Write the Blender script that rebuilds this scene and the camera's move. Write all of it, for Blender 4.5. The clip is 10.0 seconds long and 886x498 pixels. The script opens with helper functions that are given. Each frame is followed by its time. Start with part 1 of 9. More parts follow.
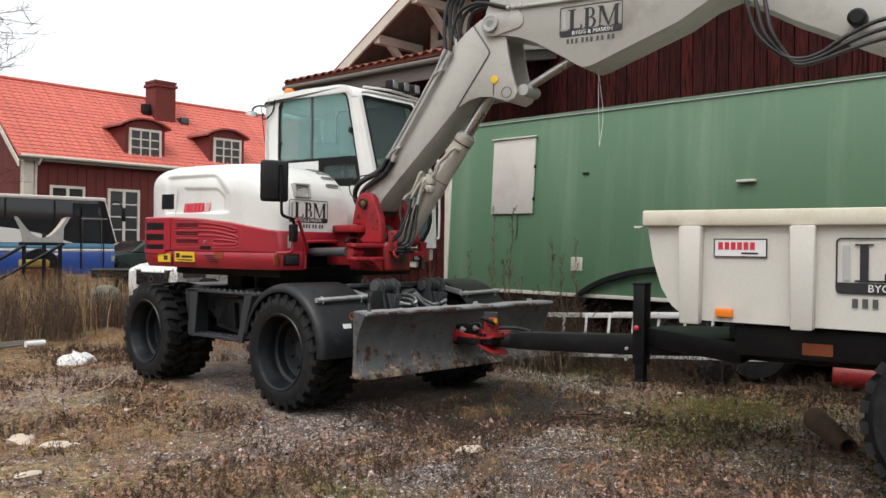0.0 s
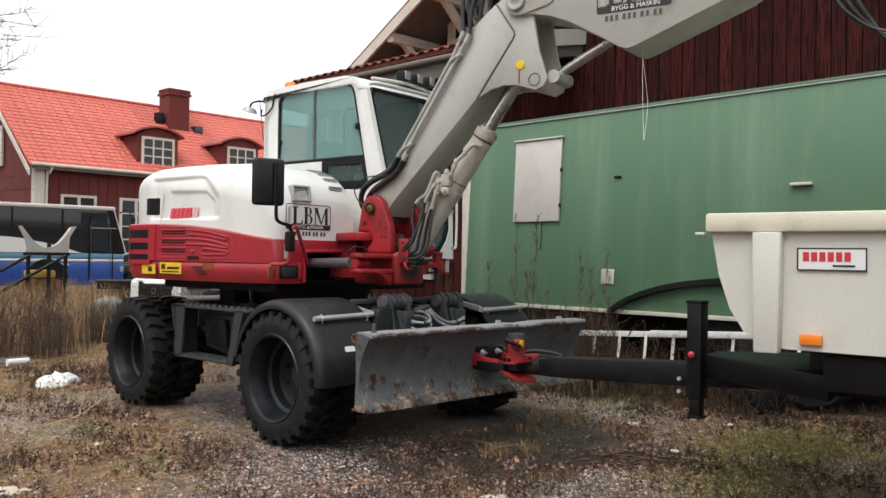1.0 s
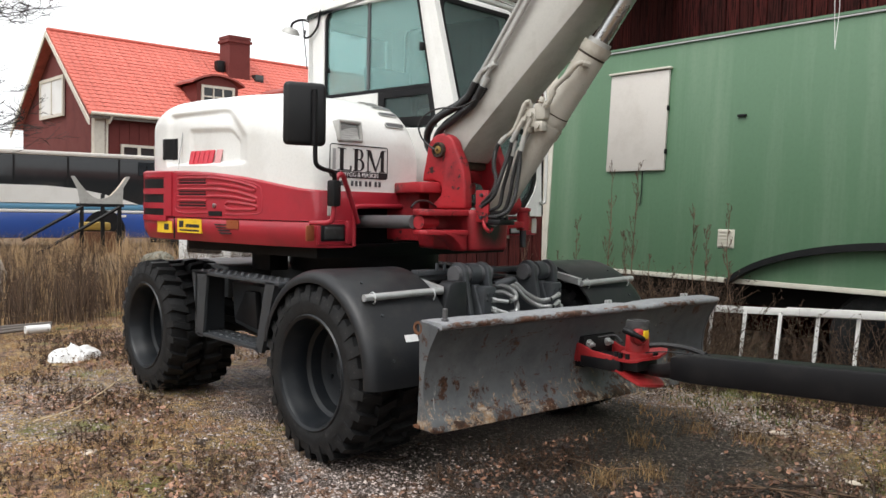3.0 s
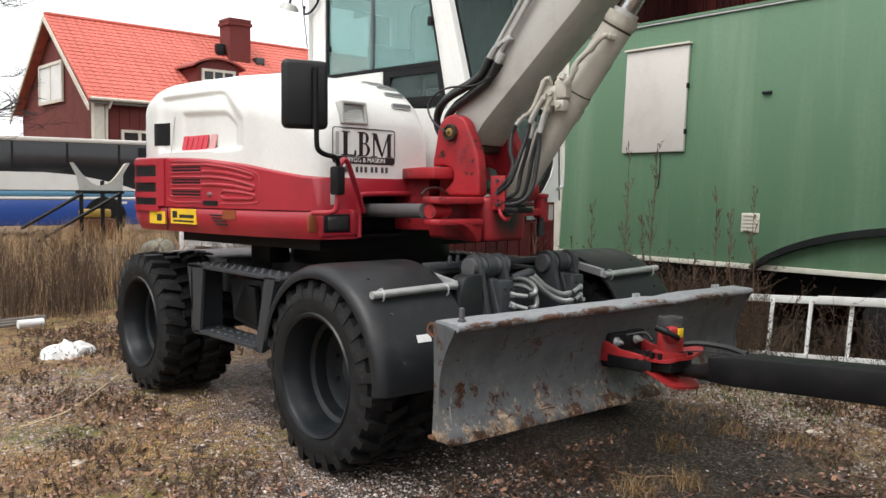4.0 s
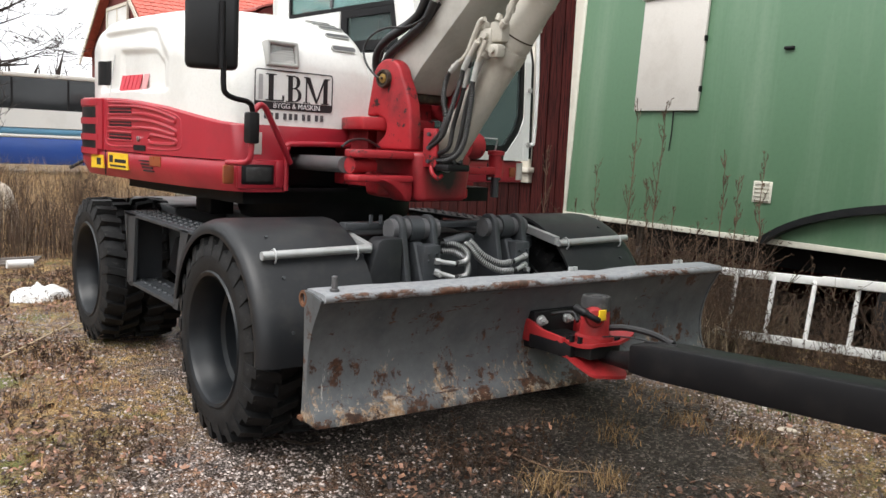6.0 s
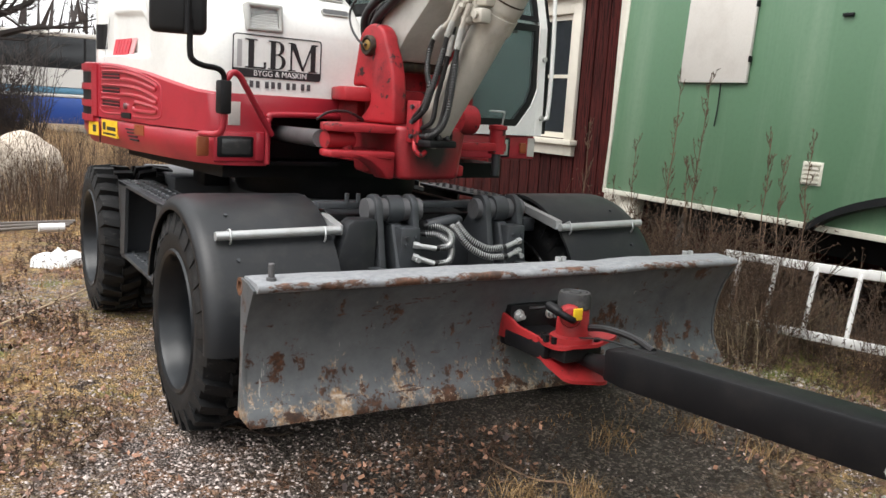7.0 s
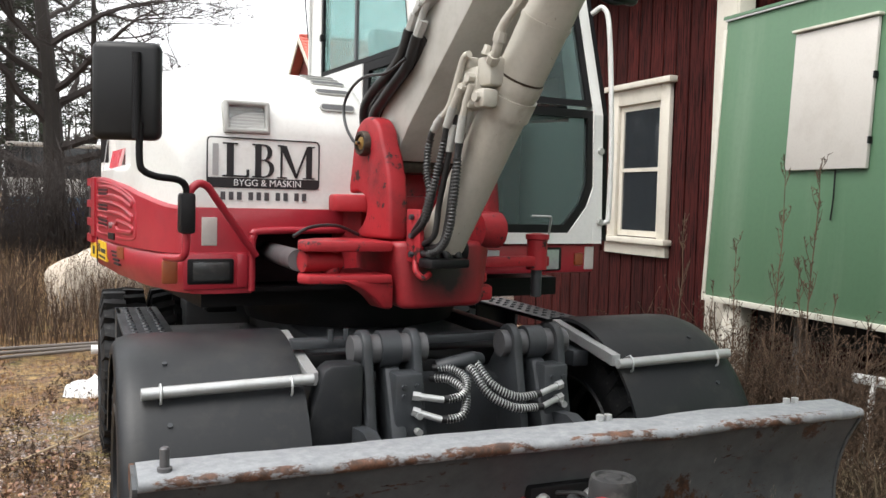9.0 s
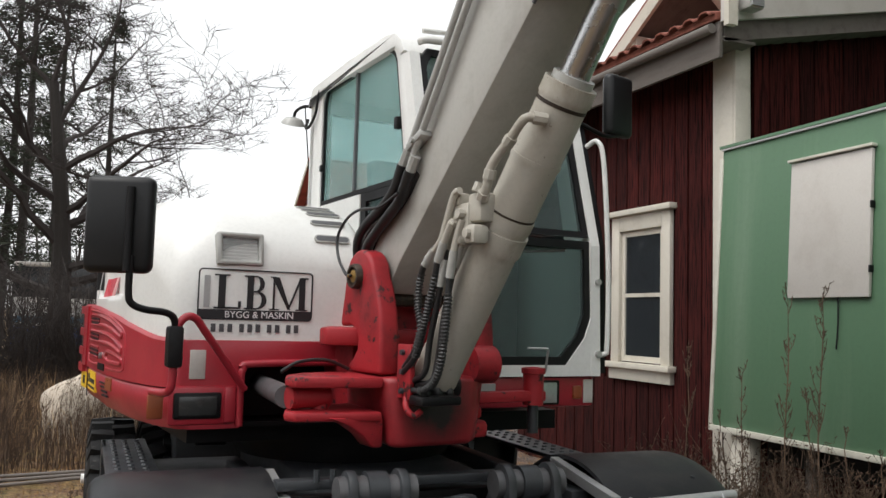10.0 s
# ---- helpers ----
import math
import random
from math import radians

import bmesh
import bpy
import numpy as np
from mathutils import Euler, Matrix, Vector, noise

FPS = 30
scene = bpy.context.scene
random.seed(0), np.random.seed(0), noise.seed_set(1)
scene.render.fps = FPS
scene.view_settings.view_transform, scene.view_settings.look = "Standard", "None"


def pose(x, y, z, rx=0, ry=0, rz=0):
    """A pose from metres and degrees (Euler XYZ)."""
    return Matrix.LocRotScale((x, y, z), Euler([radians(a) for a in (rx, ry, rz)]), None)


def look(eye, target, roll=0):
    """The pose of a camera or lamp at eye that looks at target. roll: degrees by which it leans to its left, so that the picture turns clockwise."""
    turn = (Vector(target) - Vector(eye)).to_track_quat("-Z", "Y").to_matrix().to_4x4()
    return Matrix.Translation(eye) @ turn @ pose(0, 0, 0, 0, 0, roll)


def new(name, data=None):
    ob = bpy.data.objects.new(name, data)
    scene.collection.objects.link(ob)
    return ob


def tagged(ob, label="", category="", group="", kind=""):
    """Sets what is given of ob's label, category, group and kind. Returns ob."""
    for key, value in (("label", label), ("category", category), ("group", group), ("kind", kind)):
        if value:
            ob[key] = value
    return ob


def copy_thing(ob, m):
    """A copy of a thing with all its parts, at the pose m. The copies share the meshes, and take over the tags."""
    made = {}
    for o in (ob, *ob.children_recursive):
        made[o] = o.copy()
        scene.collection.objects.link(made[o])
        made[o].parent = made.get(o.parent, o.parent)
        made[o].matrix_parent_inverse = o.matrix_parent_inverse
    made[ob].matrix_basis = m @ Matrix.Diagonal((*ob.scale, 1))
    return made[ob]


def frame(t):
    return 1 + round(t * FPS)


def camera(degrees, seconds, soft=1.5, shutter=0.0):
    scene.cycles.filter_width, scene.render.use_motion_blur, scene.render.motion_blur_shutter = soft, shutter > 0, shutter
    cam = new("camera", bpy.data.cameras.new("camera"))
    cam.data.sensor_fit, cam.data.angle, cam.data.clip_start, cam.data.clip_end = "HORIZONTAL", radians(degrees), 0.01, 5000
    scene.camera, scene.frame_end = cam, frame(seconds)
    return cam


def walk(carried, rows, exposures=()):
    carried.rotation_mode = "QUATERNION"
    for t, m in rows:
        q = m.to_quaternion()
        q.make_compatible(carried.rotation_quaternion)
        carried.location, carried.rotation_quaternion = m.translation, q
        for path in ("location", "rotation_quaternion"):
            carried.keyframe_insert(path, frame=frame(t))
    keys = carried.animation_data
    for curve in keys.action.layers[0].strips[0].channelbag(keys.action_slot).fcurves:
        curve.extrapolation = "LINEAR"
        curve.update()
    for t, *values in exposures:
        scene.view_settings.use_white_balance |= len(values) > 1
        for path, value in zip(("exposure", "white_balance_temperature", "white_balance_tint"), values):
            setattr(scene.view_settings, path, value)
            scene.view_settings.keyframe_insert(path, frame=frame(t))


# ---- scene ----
cam = camera(55.2, 10.0)
PATH = [
    (0, (-5.691, -6.113, 1.447), (-4.232, -4.745, 1.443), 0.7),
    (0.5, (-5.339, -5.765, 1.433), (-3.899, -4.377, 1.453), 0.9),
    (1, (-4.981, -5.438, 1.446), (-3.55, -4.041, 1.467), 0.8),
    (1.5, (-4.642, -5.158, 1.465), (-3.256, -3.716, 1.454), 1.6),
    (2, (-4.351, -4.806, 1.464), (-3.009, -3.324, 1.407), 1.6),
    (2.5, (-4.113, -4.49, 1.462), (-2.789, -2.993, 1.386), 1.3),
    (3.8, (-3.717, -3.828, 1.501), (-2.395, -2.332, 1.375), 0.8),
    (4, (-3.694, -3.824, 1.502), (-2.379, -2.323, 1.368), 0.6),
    (4.5, (-3.599, -3.842, 1.488), (-2.315, -2.315, 1.338), -0.1),
    (5, (-3.333, -3.95, 1.492), (-2.092, -2.39, 1.336), 1.1),
    (5.5, (-3.065, -3.982, 1.49), (-1.852, -2.404, 1.293), 1.8),
    (6.8, (-2.331, -3.914, 1.587), (-1.256, -2.257, 1.272), 3.7),
    (7, (-2.216, -3.925, 1.58), (-1.184, -2.244, 1.249), 3.6),
    (7.5, (-1.987, -3.792, 1.578), (-1.049, -2.058, 1.24), 3.0),
    (8, (-1.736, -3.614, 1.594), (-0.867, -1.845, 1.251), 2.4),
    (8.5, (-1.497, -3.457, 1.61), (-0.708, -1.642, 1.319), 2.4),
    (9, (-1.386, -3.308, 1.636), (-0.595, -1.474, 1.521), 1.4),
    (9.5, (-1.34, -3.263, 1.68), (-0.553, -1.426, 1.747), 1.5),
    (10, (-1.316, -3.282, 1.695), (-0.548, -1.443, 1.86), 1.6),
]
walk(cam, [(t, look(eye, target, roll)) for t, eye, target, roll in PATH], exposures=[(0.0, 0.22), (2.5, 0.48), (4.5, 0.58), (5.5, 0.7), (7.0, 0.9), (8.0, 0.94), (8.5, 0.92), (9.0, 0.86), (9.5, 0.48), (10.0, 0.2)])

# ---- light ----
world = bpy.data.worlds.new("overcast_sky")
scene.world = world
world.use_nodes = True
wn, wl = world.node_tree.nodes, world.node_tree.links
sky = wn.new("ShaderNodeTexSky")
sky.sky_type, sky.sun_disc = "NISHITA", False
sky.sun_elevation, sky.sun_rotation = radians(58), radians(254)
sky.air_density, sky.dust_density, sky.ozone_density = 1.0, 4.0, 1.0
cloud = wn.new("ShaderNodeHueSaturation")
cloud.inputs["Saturation"].default_value = 0.12
wl.new(sky.outputs[0], cloud.inputs["Color"])
veil = wn.new("ShaderNodeMix")  # even cloud layer over the clear sky
veil.data_type = "RGBA"
veil.inputs[0].default_value = 0.7
veil.inputs[7].default_value = (6.6, 6.7, 6.8, 1)
wl.new(cloud.outputs[0], veil.inputs[6])
wl.new(veil.outputs[2], wn["Background"].inputs["Color"])
wn["Background"].inputs["Strength"].default_value = 0.172
sun = new("sun", bpy.data.lights.new("sun", "SUN"))
sun.data.energy, sun.data.angle, sun.data.color = 1.35, radians(40), (1.0, 0.97, 0.93)
sun.matrix_world = look((-14, -4, 24), (0, 0, 0))
scene.view_settings.exposure = 0.0


# ---- materials ----
def nodes_of(name):
    m = bpy.data.materials.new(name)
    m.use_nodes = True
    return m, m.node_tree.nodes, m.node_tree.links, m.node_tree.nodes["Principled BSDF"]


def noise_node(n, l, scale, detail=4.0, rough=0.6, source="Object", stretch=None):
    tc = n.new("ShaderNodeTexCoord")
    out = tc.outputs[source]
    if stretch:
        mp = n.new("ShaderNodeMapping")
        mp.inputs["Scale"].default_value = stretch
        l.new(out, mp.inputs["Vector"])
        out = mp.outputs[0]
    t = n.new("ShaderNodeTexNoise")
    t.inputs["Scale"].default_value, t.inputs["Detail"].default_value, t.inputs["Roughness"].default_value = scale, detail, rough
    l.new(out, t.inputs["Vector"])
    return t.outputs["Fac"]


def ramp(n, l, fac, lo, hi):
    r = n.new("ShaderNodeMapRange")
    r.inputs["From Min"].default_value, r.inputs["From Max"].default_value = lo, hi
    l.new(fac, r.inputs["Value"])
    return r.outputs["Result"]


def blend(n, l, fac, a, b):
    m = n.new("ShaderNodeMix")
    m.data_type = "RGBA"
    for value, slot in ((fac, 0), (a, 6), (b, 7)):
        if isinstance(value, (int, float)):
            m.inputs[slot].default_value = value
        elif isinstance(value, tuple):
            m.inputs[slot].default_value = (*value, 1)
        else:
            l.new(value, m.inputs[slot])
    return m.outputs[2]


def bumped(n, l, b, fac, strength, distance=0.01):
    k = n.new("ShaderNodeBump")
    k.inputs["Strength"].default_value, k.inputs["Distance"].default_value = strength, distance
    l.new(fac, k.inputs["Height"])
    l.new(k.outputs[0], b.inputs["Normal"])


def surface(name, colour, rough=0.5, metal=0.0, dirt=(0.12, 0.1, 0.08), amount=0.35, scale=3.0, grain=60.0, bump=0.1,
            wear=None, wear_at=0.62, stretch=None, coat=0.0, spec=0.5):
    """Colour with soiling in large patches, fine grain, and an optional third colour where it is worn."""
    m, n, l, b = nodes_of(name)
    big = noise_node(n, l, scale, 5, 0.65, stretch=stretch)
    fine = noise_node(n, l, grain, 3, 0.6)
    c = blend(n, l, ramp(n, l, big, 0.5, 0.8), colour, tuple(v * (1 - amount) + d * amount for v, d in zip(colour, dirt)))
    mul = n.new("ShaderNodeMath")
    mul.operation, mul.inputs[1].default_value = "MULTIPLY", 0.25
    l.new(ramp(n, l, fine, 0.45, 0.75), mul.inputs[0])
    c = blend(n, l, mul.outputs[0], c, tuple(v * 0.75 for v in colour))
    if wear:
        w = noise_node(n, l, scale * 4.5, 8, 0.75, stretch=stretch)
        c = blend(n, l, ramp(n, l, w, wear_at, wear_at + 0.04), c, wear)
    l.new(c, b.inputs["Base Color"])
    r = n.new("ShaderNodeMapRange")
    r.inputs["To Min"].default_value, r.inputs["To Max"].default_value = max(rough - 0.12, 0.05), min(rough + 0.15, 1)
    l.new(big, r.inputs["Value"])
    l.new(r.outputs[0], b.inputs["Roughness"])
    b.inputs["Metallic"].default_value = metal
    b.inputs["Coat Weight"].default_value = coat
    b.inputs["Specular IOR Level"].default_value = spec
    if bump:
        bumped(n, l, b, fine, bump, 0.004)
    return m


def varied(name, a, b2, rough=0.8, bump=0.3, scale=20.0, stretch=None, island=False, streak=(0.45, 0.8, 0.55)):
    """Two colours mixed by a random number for each piece, with grain."""
    m, n, l, b = nodes_of(name)
    if island:
        src = n.new("ShaderNodeNewGeometry").outputs["Random Per Island"]
    else:
        src = n.new("ShaderNodeObjectInfo").outputs["Random"]
    c = blend(n, l, src, a, b2)
    g = noise_node(n, l, scale, 5, 0.7, stretch=stretch)
    c2 = blend(n, l, ramp(n, l, g, streak[0], streak[1]), c, tuple(v * streak[2] for v in a))
    l.new(c2, b.inputs["Base Color"])
    b.inputs["Roughness"].default_value = rough
    if bump:
        bumped(n, l, b, g, bump, 0.006)
    return m


def glass(name, tint, rough=0.02, alpha=0.5):
    """Tinted pane: part see-through, part glossy."""
    m, n, l, b = nodes_of(name)
    b.inputs["Base Color"].default_value = (*tint, 1)
    b.inputs["Roughness"].default_value = rough
    tr = n.new("ShaderNodeBsdfTransparent")
    tr.inputs["Color"].default_value = (*[min(1, v * 1.5 + 0.35) for v in tint], 1)
    mix = n.new("ShaderNodeMixShader")
    mix.inputs[0].default_value = alpha
    l.new(tr.outputs[0], mix.inputs[1])
    l.new(b.outputs[0], mix.inputs[2])
    l.new(mix.outputs[0], n["Material Output"].inputs["Surface"])
    return m


M_WHITE = surface("white_machine_paint", (0.77, 0.77, 0.745), 0.32, dirt=(0.36, 0.33, 0.28), amount=0.35, scale=1.8, coat=0.25, bump=0.03)
M_BOOM = surface("grey_white_boom_paint", (0.435, 0.425, 0.392), 0.45, dirt=(0.17, 0.14, 0.11), amount=0.6, scale=3.2, bump=0.08, wear=(0.13, 0.1, 0.08), wear_at=0.68)
M_RED = surface("red_machine_paint", (0.37, 0.02, 0.034), 0.36, dirt=(0.1, 0.02, 0.025), amount=0.5, scale=2.5, coat=0.2, bump=0.04)
M_BRACKET = surface("red_cast_paint", (0.34, 0.019, 0.026), 0.48, dirt=(0.02, 0.008, 0.009), amount=0.95, scale=3.4, bump=0.25, wear=(0.03, 0.015, 0.014), wear_at=0.575, spec=0.35)
M_HITCH = surface("bright_red_hitch_paint", (0.3, 0.018, 0.02), 0.42, dirt=(0.03, 0.012, 0.012), amount=0.75, scale=11, bump=0.12, wear=(0.05, 0.028, 0.024), wear_at=0.62)


def post_base():
    """Cast red paint with a wide smear of black grease below the cylinder's foot."""
    m, n, l, b = nodes_of("greasy_red_casting")
    tc, d = n.new("ShaderNodeTexCoord"), n.new("ShaderNodeVectorMath")
    d.operation, d.inputs[1].default_value = "DISTANCE", (-0.06, -0.3, 1.37)
    l.new(tc.outputs["Object"], d.inputs[0])
    big, fine = noise_node(n, l, 7.0, 8, 0.7), noise_node(n, l, 40.0, 5, 0.7)
    c = blend(n, l, ramp(n, l, big, 0.4, 0.7), (0.34, 0.019, 0.026), (0.16, 0.012, 0.016))
    k = n.new("ShaderNodeMath")
    k.operation, k.inputs[1].default_value = "MULTIPLY_ADD", 0.22
    l.new(big, k.inputs[0])
    l.new(d.outputs["Value"], k.inputs[2])
    c = blend(n, l, ramp(n, l, k.outputs[0], 0.3, 0.18), c, (0.014, 0.009, 0.009))
    l.new(c, b.inputs["Base Color"])
    b.inputs["Roughness"].default_value = 0.45
    bumped(n, l, b, fine, 0.25, 0.004)
    return m


M_POSTBASE = post_base()
M_CHASSIS = surface("dark_grey_chassis_paint", (0.038, 0.042, 0.047), 0.42, dirt=(0.022, 0.02, 0.018), amount=0.8, scale=6, bump=0.2, spec=0.45, wear=(0.1, 0.09, 0.08), wear_at=0.68)
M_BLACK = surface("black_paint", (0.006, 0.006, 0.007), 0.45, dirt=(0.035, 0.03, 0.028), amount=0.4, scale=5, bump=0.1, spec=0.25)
M_PLASTIC = surface("black_plastic", (0.009, 0.0095, 0.0105), 0.4, dirt=(0.03, 0.03, 0.03), amount=0.3, scale=6, bump=0.06, spec=0.35)
M_FENDER = surface("dark_grey_fender_plastic", (0.0125, 0.0137, 0.0158), 0.42, dirt=(0.05, 0.047, 0.043), amount=0.6, scale=6, bump=0.12, spec=0.4)
M_TYRE = surface("tyre_rubber", (0.0085, 0.009, 0.0098), 0.58, dirt=(0.04, 0.04, 0.041), amount=0.7, scale=8, grain=90, bump=0.35, spec=0.3, wear=(0.042, 0.04, 0.038), wear_at=0.6)
M_RIM = surface("dark_rim_paint", (0.009, 0.011, 0.0135), 0.34, dirt=(0.028, 0.028, 0.028), amount=0.55, scale=7, bump=0.08, spec=0.38)
M_STEEL = surface("galvanised_bar", (0.55, 0.56, 0.56), 0.4, 0.6, dirt=(0.3, 0.28, 0.25), amount=0.5, scale=9, bump=0.1)
M_CHROME = surface("chrome_rod", (0.5, 0.5, 0.5), 0.28, 1.0, dirt=(0.4, 0.38, 0.35), amount=0.2, scale=5, bump=0.02)
M_GREASE = surface("greasy_dark_steel", (0.03, 0.02, 0.014), 0.5, 0.3, dirt=(0.14, 0.1, 0.06), amount=0.8, scale=30, bump=0.4)
M_CYL = surface("soiled_beige_cylinder_paint", (0.44, 0.415, 0.36), 0.5, dirt=(0.2, 0.16, 0.11), amount=0.75, scale=5.0, bump=0.12, wear=(0.1, 0.075, 0.055), wear_at=0.645, stretch=(1.5, 1.0, 0.7))
M_GUARD = surface("grey_spiral_guard", (0.05, 0.05, 0.05), 0.4, 0.3, dirt=(0.05, 0.05, 0.05), amount=0.5, scale=20, bump=0.0)
M_BRASS = surface("greasy_brass_pin", (0.32, 0.2, 0.06), 0.5, 0.6, dirt=(0.08, 0.05, 0.03), amount=0.7, scale=25, bump=0.3)
M_HOSE = surface("hydraulic_hose_rubber", (0.012, 0.012, 0.013), 0.42, dirt=(0.06, 0.06, 0.06), amount=0.4, scale=12, bump=0.1)
M_ROD = surface("dull_grey_rod", (0.11, 0.11, 0.115), 0.45, 0.3, dirt=(0.06, 0.05, 0.045), amount=0.6, scale=8, bump=0.1)
M_GREYPIPE = surface("painted_grey_pipe", (0.42, 0.42, 0.4), 0.42, 0.2, dirt=(0.2, 0.18, 0.15), amount=0.5, scale=8, bump=0.1)
M_ORANGE = surface("orange_lens", (0.85, 0.22, 0.02), 0.25, dirt=(0.5, 0.15, 0.02), amount=0.3, scale=20, bump=0.02)
M_AMBER = surface("dull_amber_lens", (0.27, 0.07, 0.026), 0.3, dirt=(0.14, 0.045, 0.02), amount=0.4, scale=20, bump=0.02)
M_YELLOW = surface("yellow_sticker", (0.78, 0.5, 0.02), 0.45, dirt=(0.3, 0.2, 0.02), amount=0.3, scale=15, bump=0)
M_DULLYELLOW = surface("faded_yellow_paint", (0.45, 0.3, 0.06), 0.6, dirt=(0.16, 0.09, 0.04), amount=0.6, scale=5, bump=0.1)
M_DECAL = surface("black_decal", (0.015, 0.015, 0.017), 0.5, dirt=(0.05, 0.05, 0.05), amount=0.2, scale=20, bump=0)
M_DIGIT = surface("dark_grey_decal", (0.07, 0.07, 0.075), 0.5, dirt=(0.12, 0.12, 0.12), amount=0.4, scale=20, bump=0)
M_REDDECAL = surface("red_decal", (0.55, 0.03, 0.05), 0.4, dirt=(0.5, 0.2, 0.2), amount=0.2, scale=20, bump=0)
M_PINKDECAL = surface("pale_red_decal", (0.62, 0.3, 0.3), 0.4, dirt=(0.6, 0.4, 0.4), amount=0.3, scale=30, bump=0)
M_CAP = surface("worn_rubber_cap", (0.025, 0.025, 0.026), 0.7, dirt=(0.13, 0.12, 0.11), amount=0.8, scale=18, bump=0.3)
M_GREYDECAL = surface("grey_decal", (0.42, 0.42, 0.42), 0.4, dirt=(0.5, 0.5, 0.5), amount=0.2, scale=20, bump=0)
M_LAMP = surface("lamp_glass", (0.5, 0.52, 0.52), 0.12, 0.5, dirt=(0.2, 0.2, 0.2), amount=0.3, scale=30, bump=0.1)
M_DARKLAMP = surface("dark_lamp_glass", (0.045, 0.047, 0.047), 0.15, 0.2, dirt=(0.2, 0.2, 0.2), amount=0.3, scale=30, bump=0.1)
M_RIBLENS = glass("ribbed_lamp_glass", (0.45, 0.46, 0.45), 0.08, 0.2)
M_GLASS = glass("cab_glass", (0.2, 0.25, 0.245), 0.03, 0.24)
# milky tint carries both the fogging and a painted reflection of the sky
M_FOG_AND_SHEEN = glass("fog_and_sheen_side_glass", (0.34, 0.52, 0.5), 0.05, 0.33)
M_PANE = glass("window_pane", (0.03, 0.035, 0.04), 0.03, 0.8)
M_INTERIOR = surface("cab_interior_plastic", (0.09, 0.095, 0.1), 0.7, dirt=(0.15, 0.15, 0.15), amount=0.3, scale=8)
M_CLOTH = surface("grey_seat_cloth", (0.16, 0.17, 0.18), 0.9, dirt=(0.08, 0.08, 0.08), amount=0.4, scale=12, bump=0.3)
M_GREEN = surface("green_wagon_sheet", (0.098, 0.19, 0.11), 0.45, dirt=(0.2, 0.29, 0.2), amount=0.75, scale=0.9, grain=25, bump=0.05, stretch=(1, 2.4, 0.2))
M_CREAM = surface("cream_trim_paint", (0.6, 0.58, 0.5), 0.5, dirt=(0.25, 0.22, 0.17), amount=0.5, scale=4, bump=0.1, wear=(0.25, 0.2, 0.15), wear_at=0.68)
M_SHUTTER = surface("off_white_shutter_sheet", (0.56, 0.53, 0.49), 0.5, dirt=(0.36, 0.32, 0.28), amount=0.5, scale=2.5, bump=0.04)
M_TRAILER = surface("white_trailer_paint", (0.6, 0.585, 0.535), 0.4, dirt=(0.35, 0.3, 0.22), amount=0.35, scale=2.0, bump=0.05, wear=(0.26, 0.17, 0.1), wear_at=0.68)
M_RAIL = surface("yellowed_rail_paint", (0.66, 0.62, 0.5), 0.45, dirt=(0.36, 0.28, 0.18), amount=0.45, scale=4.0, bump=0.08, wear=(0.22, 0.13, 0.08), wear_at=0.66)
M_BOARD = varied("dark_red_boards", (0.036, 0.008, 0.007), (0.078, 0.014, 0.012), 0.85, 0.6, 9.0, stretch=(6, 6, 0.3), streak=(0.44, 0.6, 0.25))
M_BOARD.node_tree.nodes["Principled BSDF"].inputs["Specular IOR Level"].default_value = 0.15
M_HOUSEWALL = surface("red_house_boards", (0.13, 0.024, 0.02), 0.85, dirt=(0.07, 0.015, 0.014), amount=0.5, scale=1.2, grain=12, bump=0.2)
M_TILE = varied("orange_red_roof_tiles", (0.56, 0.135, 0.1), (0.62, 0.155, 0.115), 0.75, 0.2, 3.0)
M_BARNTILE = varied("weathered_barn_tiles", (0.19, 0.06, 0.04), (0.3, 0.1, 0.07), 0.9, 0.4, 14.0)
M_ROOFWOOD = surface("grey_weathered_wood", (0.16, 0.14, 0.125), 0.85, dirt=(0.05, 0.04, 0.035), amount=0.6, scale=3, grain=30, bump=0.3, stretch=(3, 0.4, 3))
M_WHITEWOOD = surface("weathered_white_wood", (0.62, 0.58, 0.5), 0.7, dirt=(0.3, 0.26, 0.2), amount=0.5, scale=4, bump=0.2, wear=(0.22, 0.17, 0.12), wear_at=0.66)
M_ALU = surface("ladder_aluminium", (0.86, 0.86, 0.84), 0.5, 0.0, dirt=(0.4, 0.38, 0.35), amount=0.4, scale=7, bump=0.08)
M_STONE = surface("pale_boulder_stone", (0.56, 0.48, 0.39), 0.85, dirt=(0.22, 0.19, 0.15), amount=0.6, scale=2, grain=30, bump=0.5)
M_FIELDSTONE = surface("mossy_field_stone", (0.2, 0.19, 0.15), 0.9, dirt=(0.09, 0.1, 0.05), amount=0.7, scale=3, grain=30, bump=0.5)
M_BUSBLUE = surface("blue_bus_paint", (0.02, 0.07, 0.3), 0.3, dirt=(0.05, 0.07, 0.15), amount=0.4, scale=1.0, coat=0.2, bump=0)
M_BUSCYAN = surface("light_blue_stripe", (0.11, 0.28, 0.43), 0.3, dirt=(0.2, 0.3, 0.4), amount=0.3, scale=1.0, bump=0)
M_BUSWHITE = surface("white_bus_paint", (0.7, 0.7, 0.68), 0.35, dirt=(0.4, 0.38, 0.33), amount=0.4, scale=0.8, bump=0)
M_DARKGLASS = surface("dark_bus_glass", (0.018, 0.02, 0.022), 0.08, dirt=(0.05, 0.05, 0.05), amount=0.3, scale=0.7, bump=0)
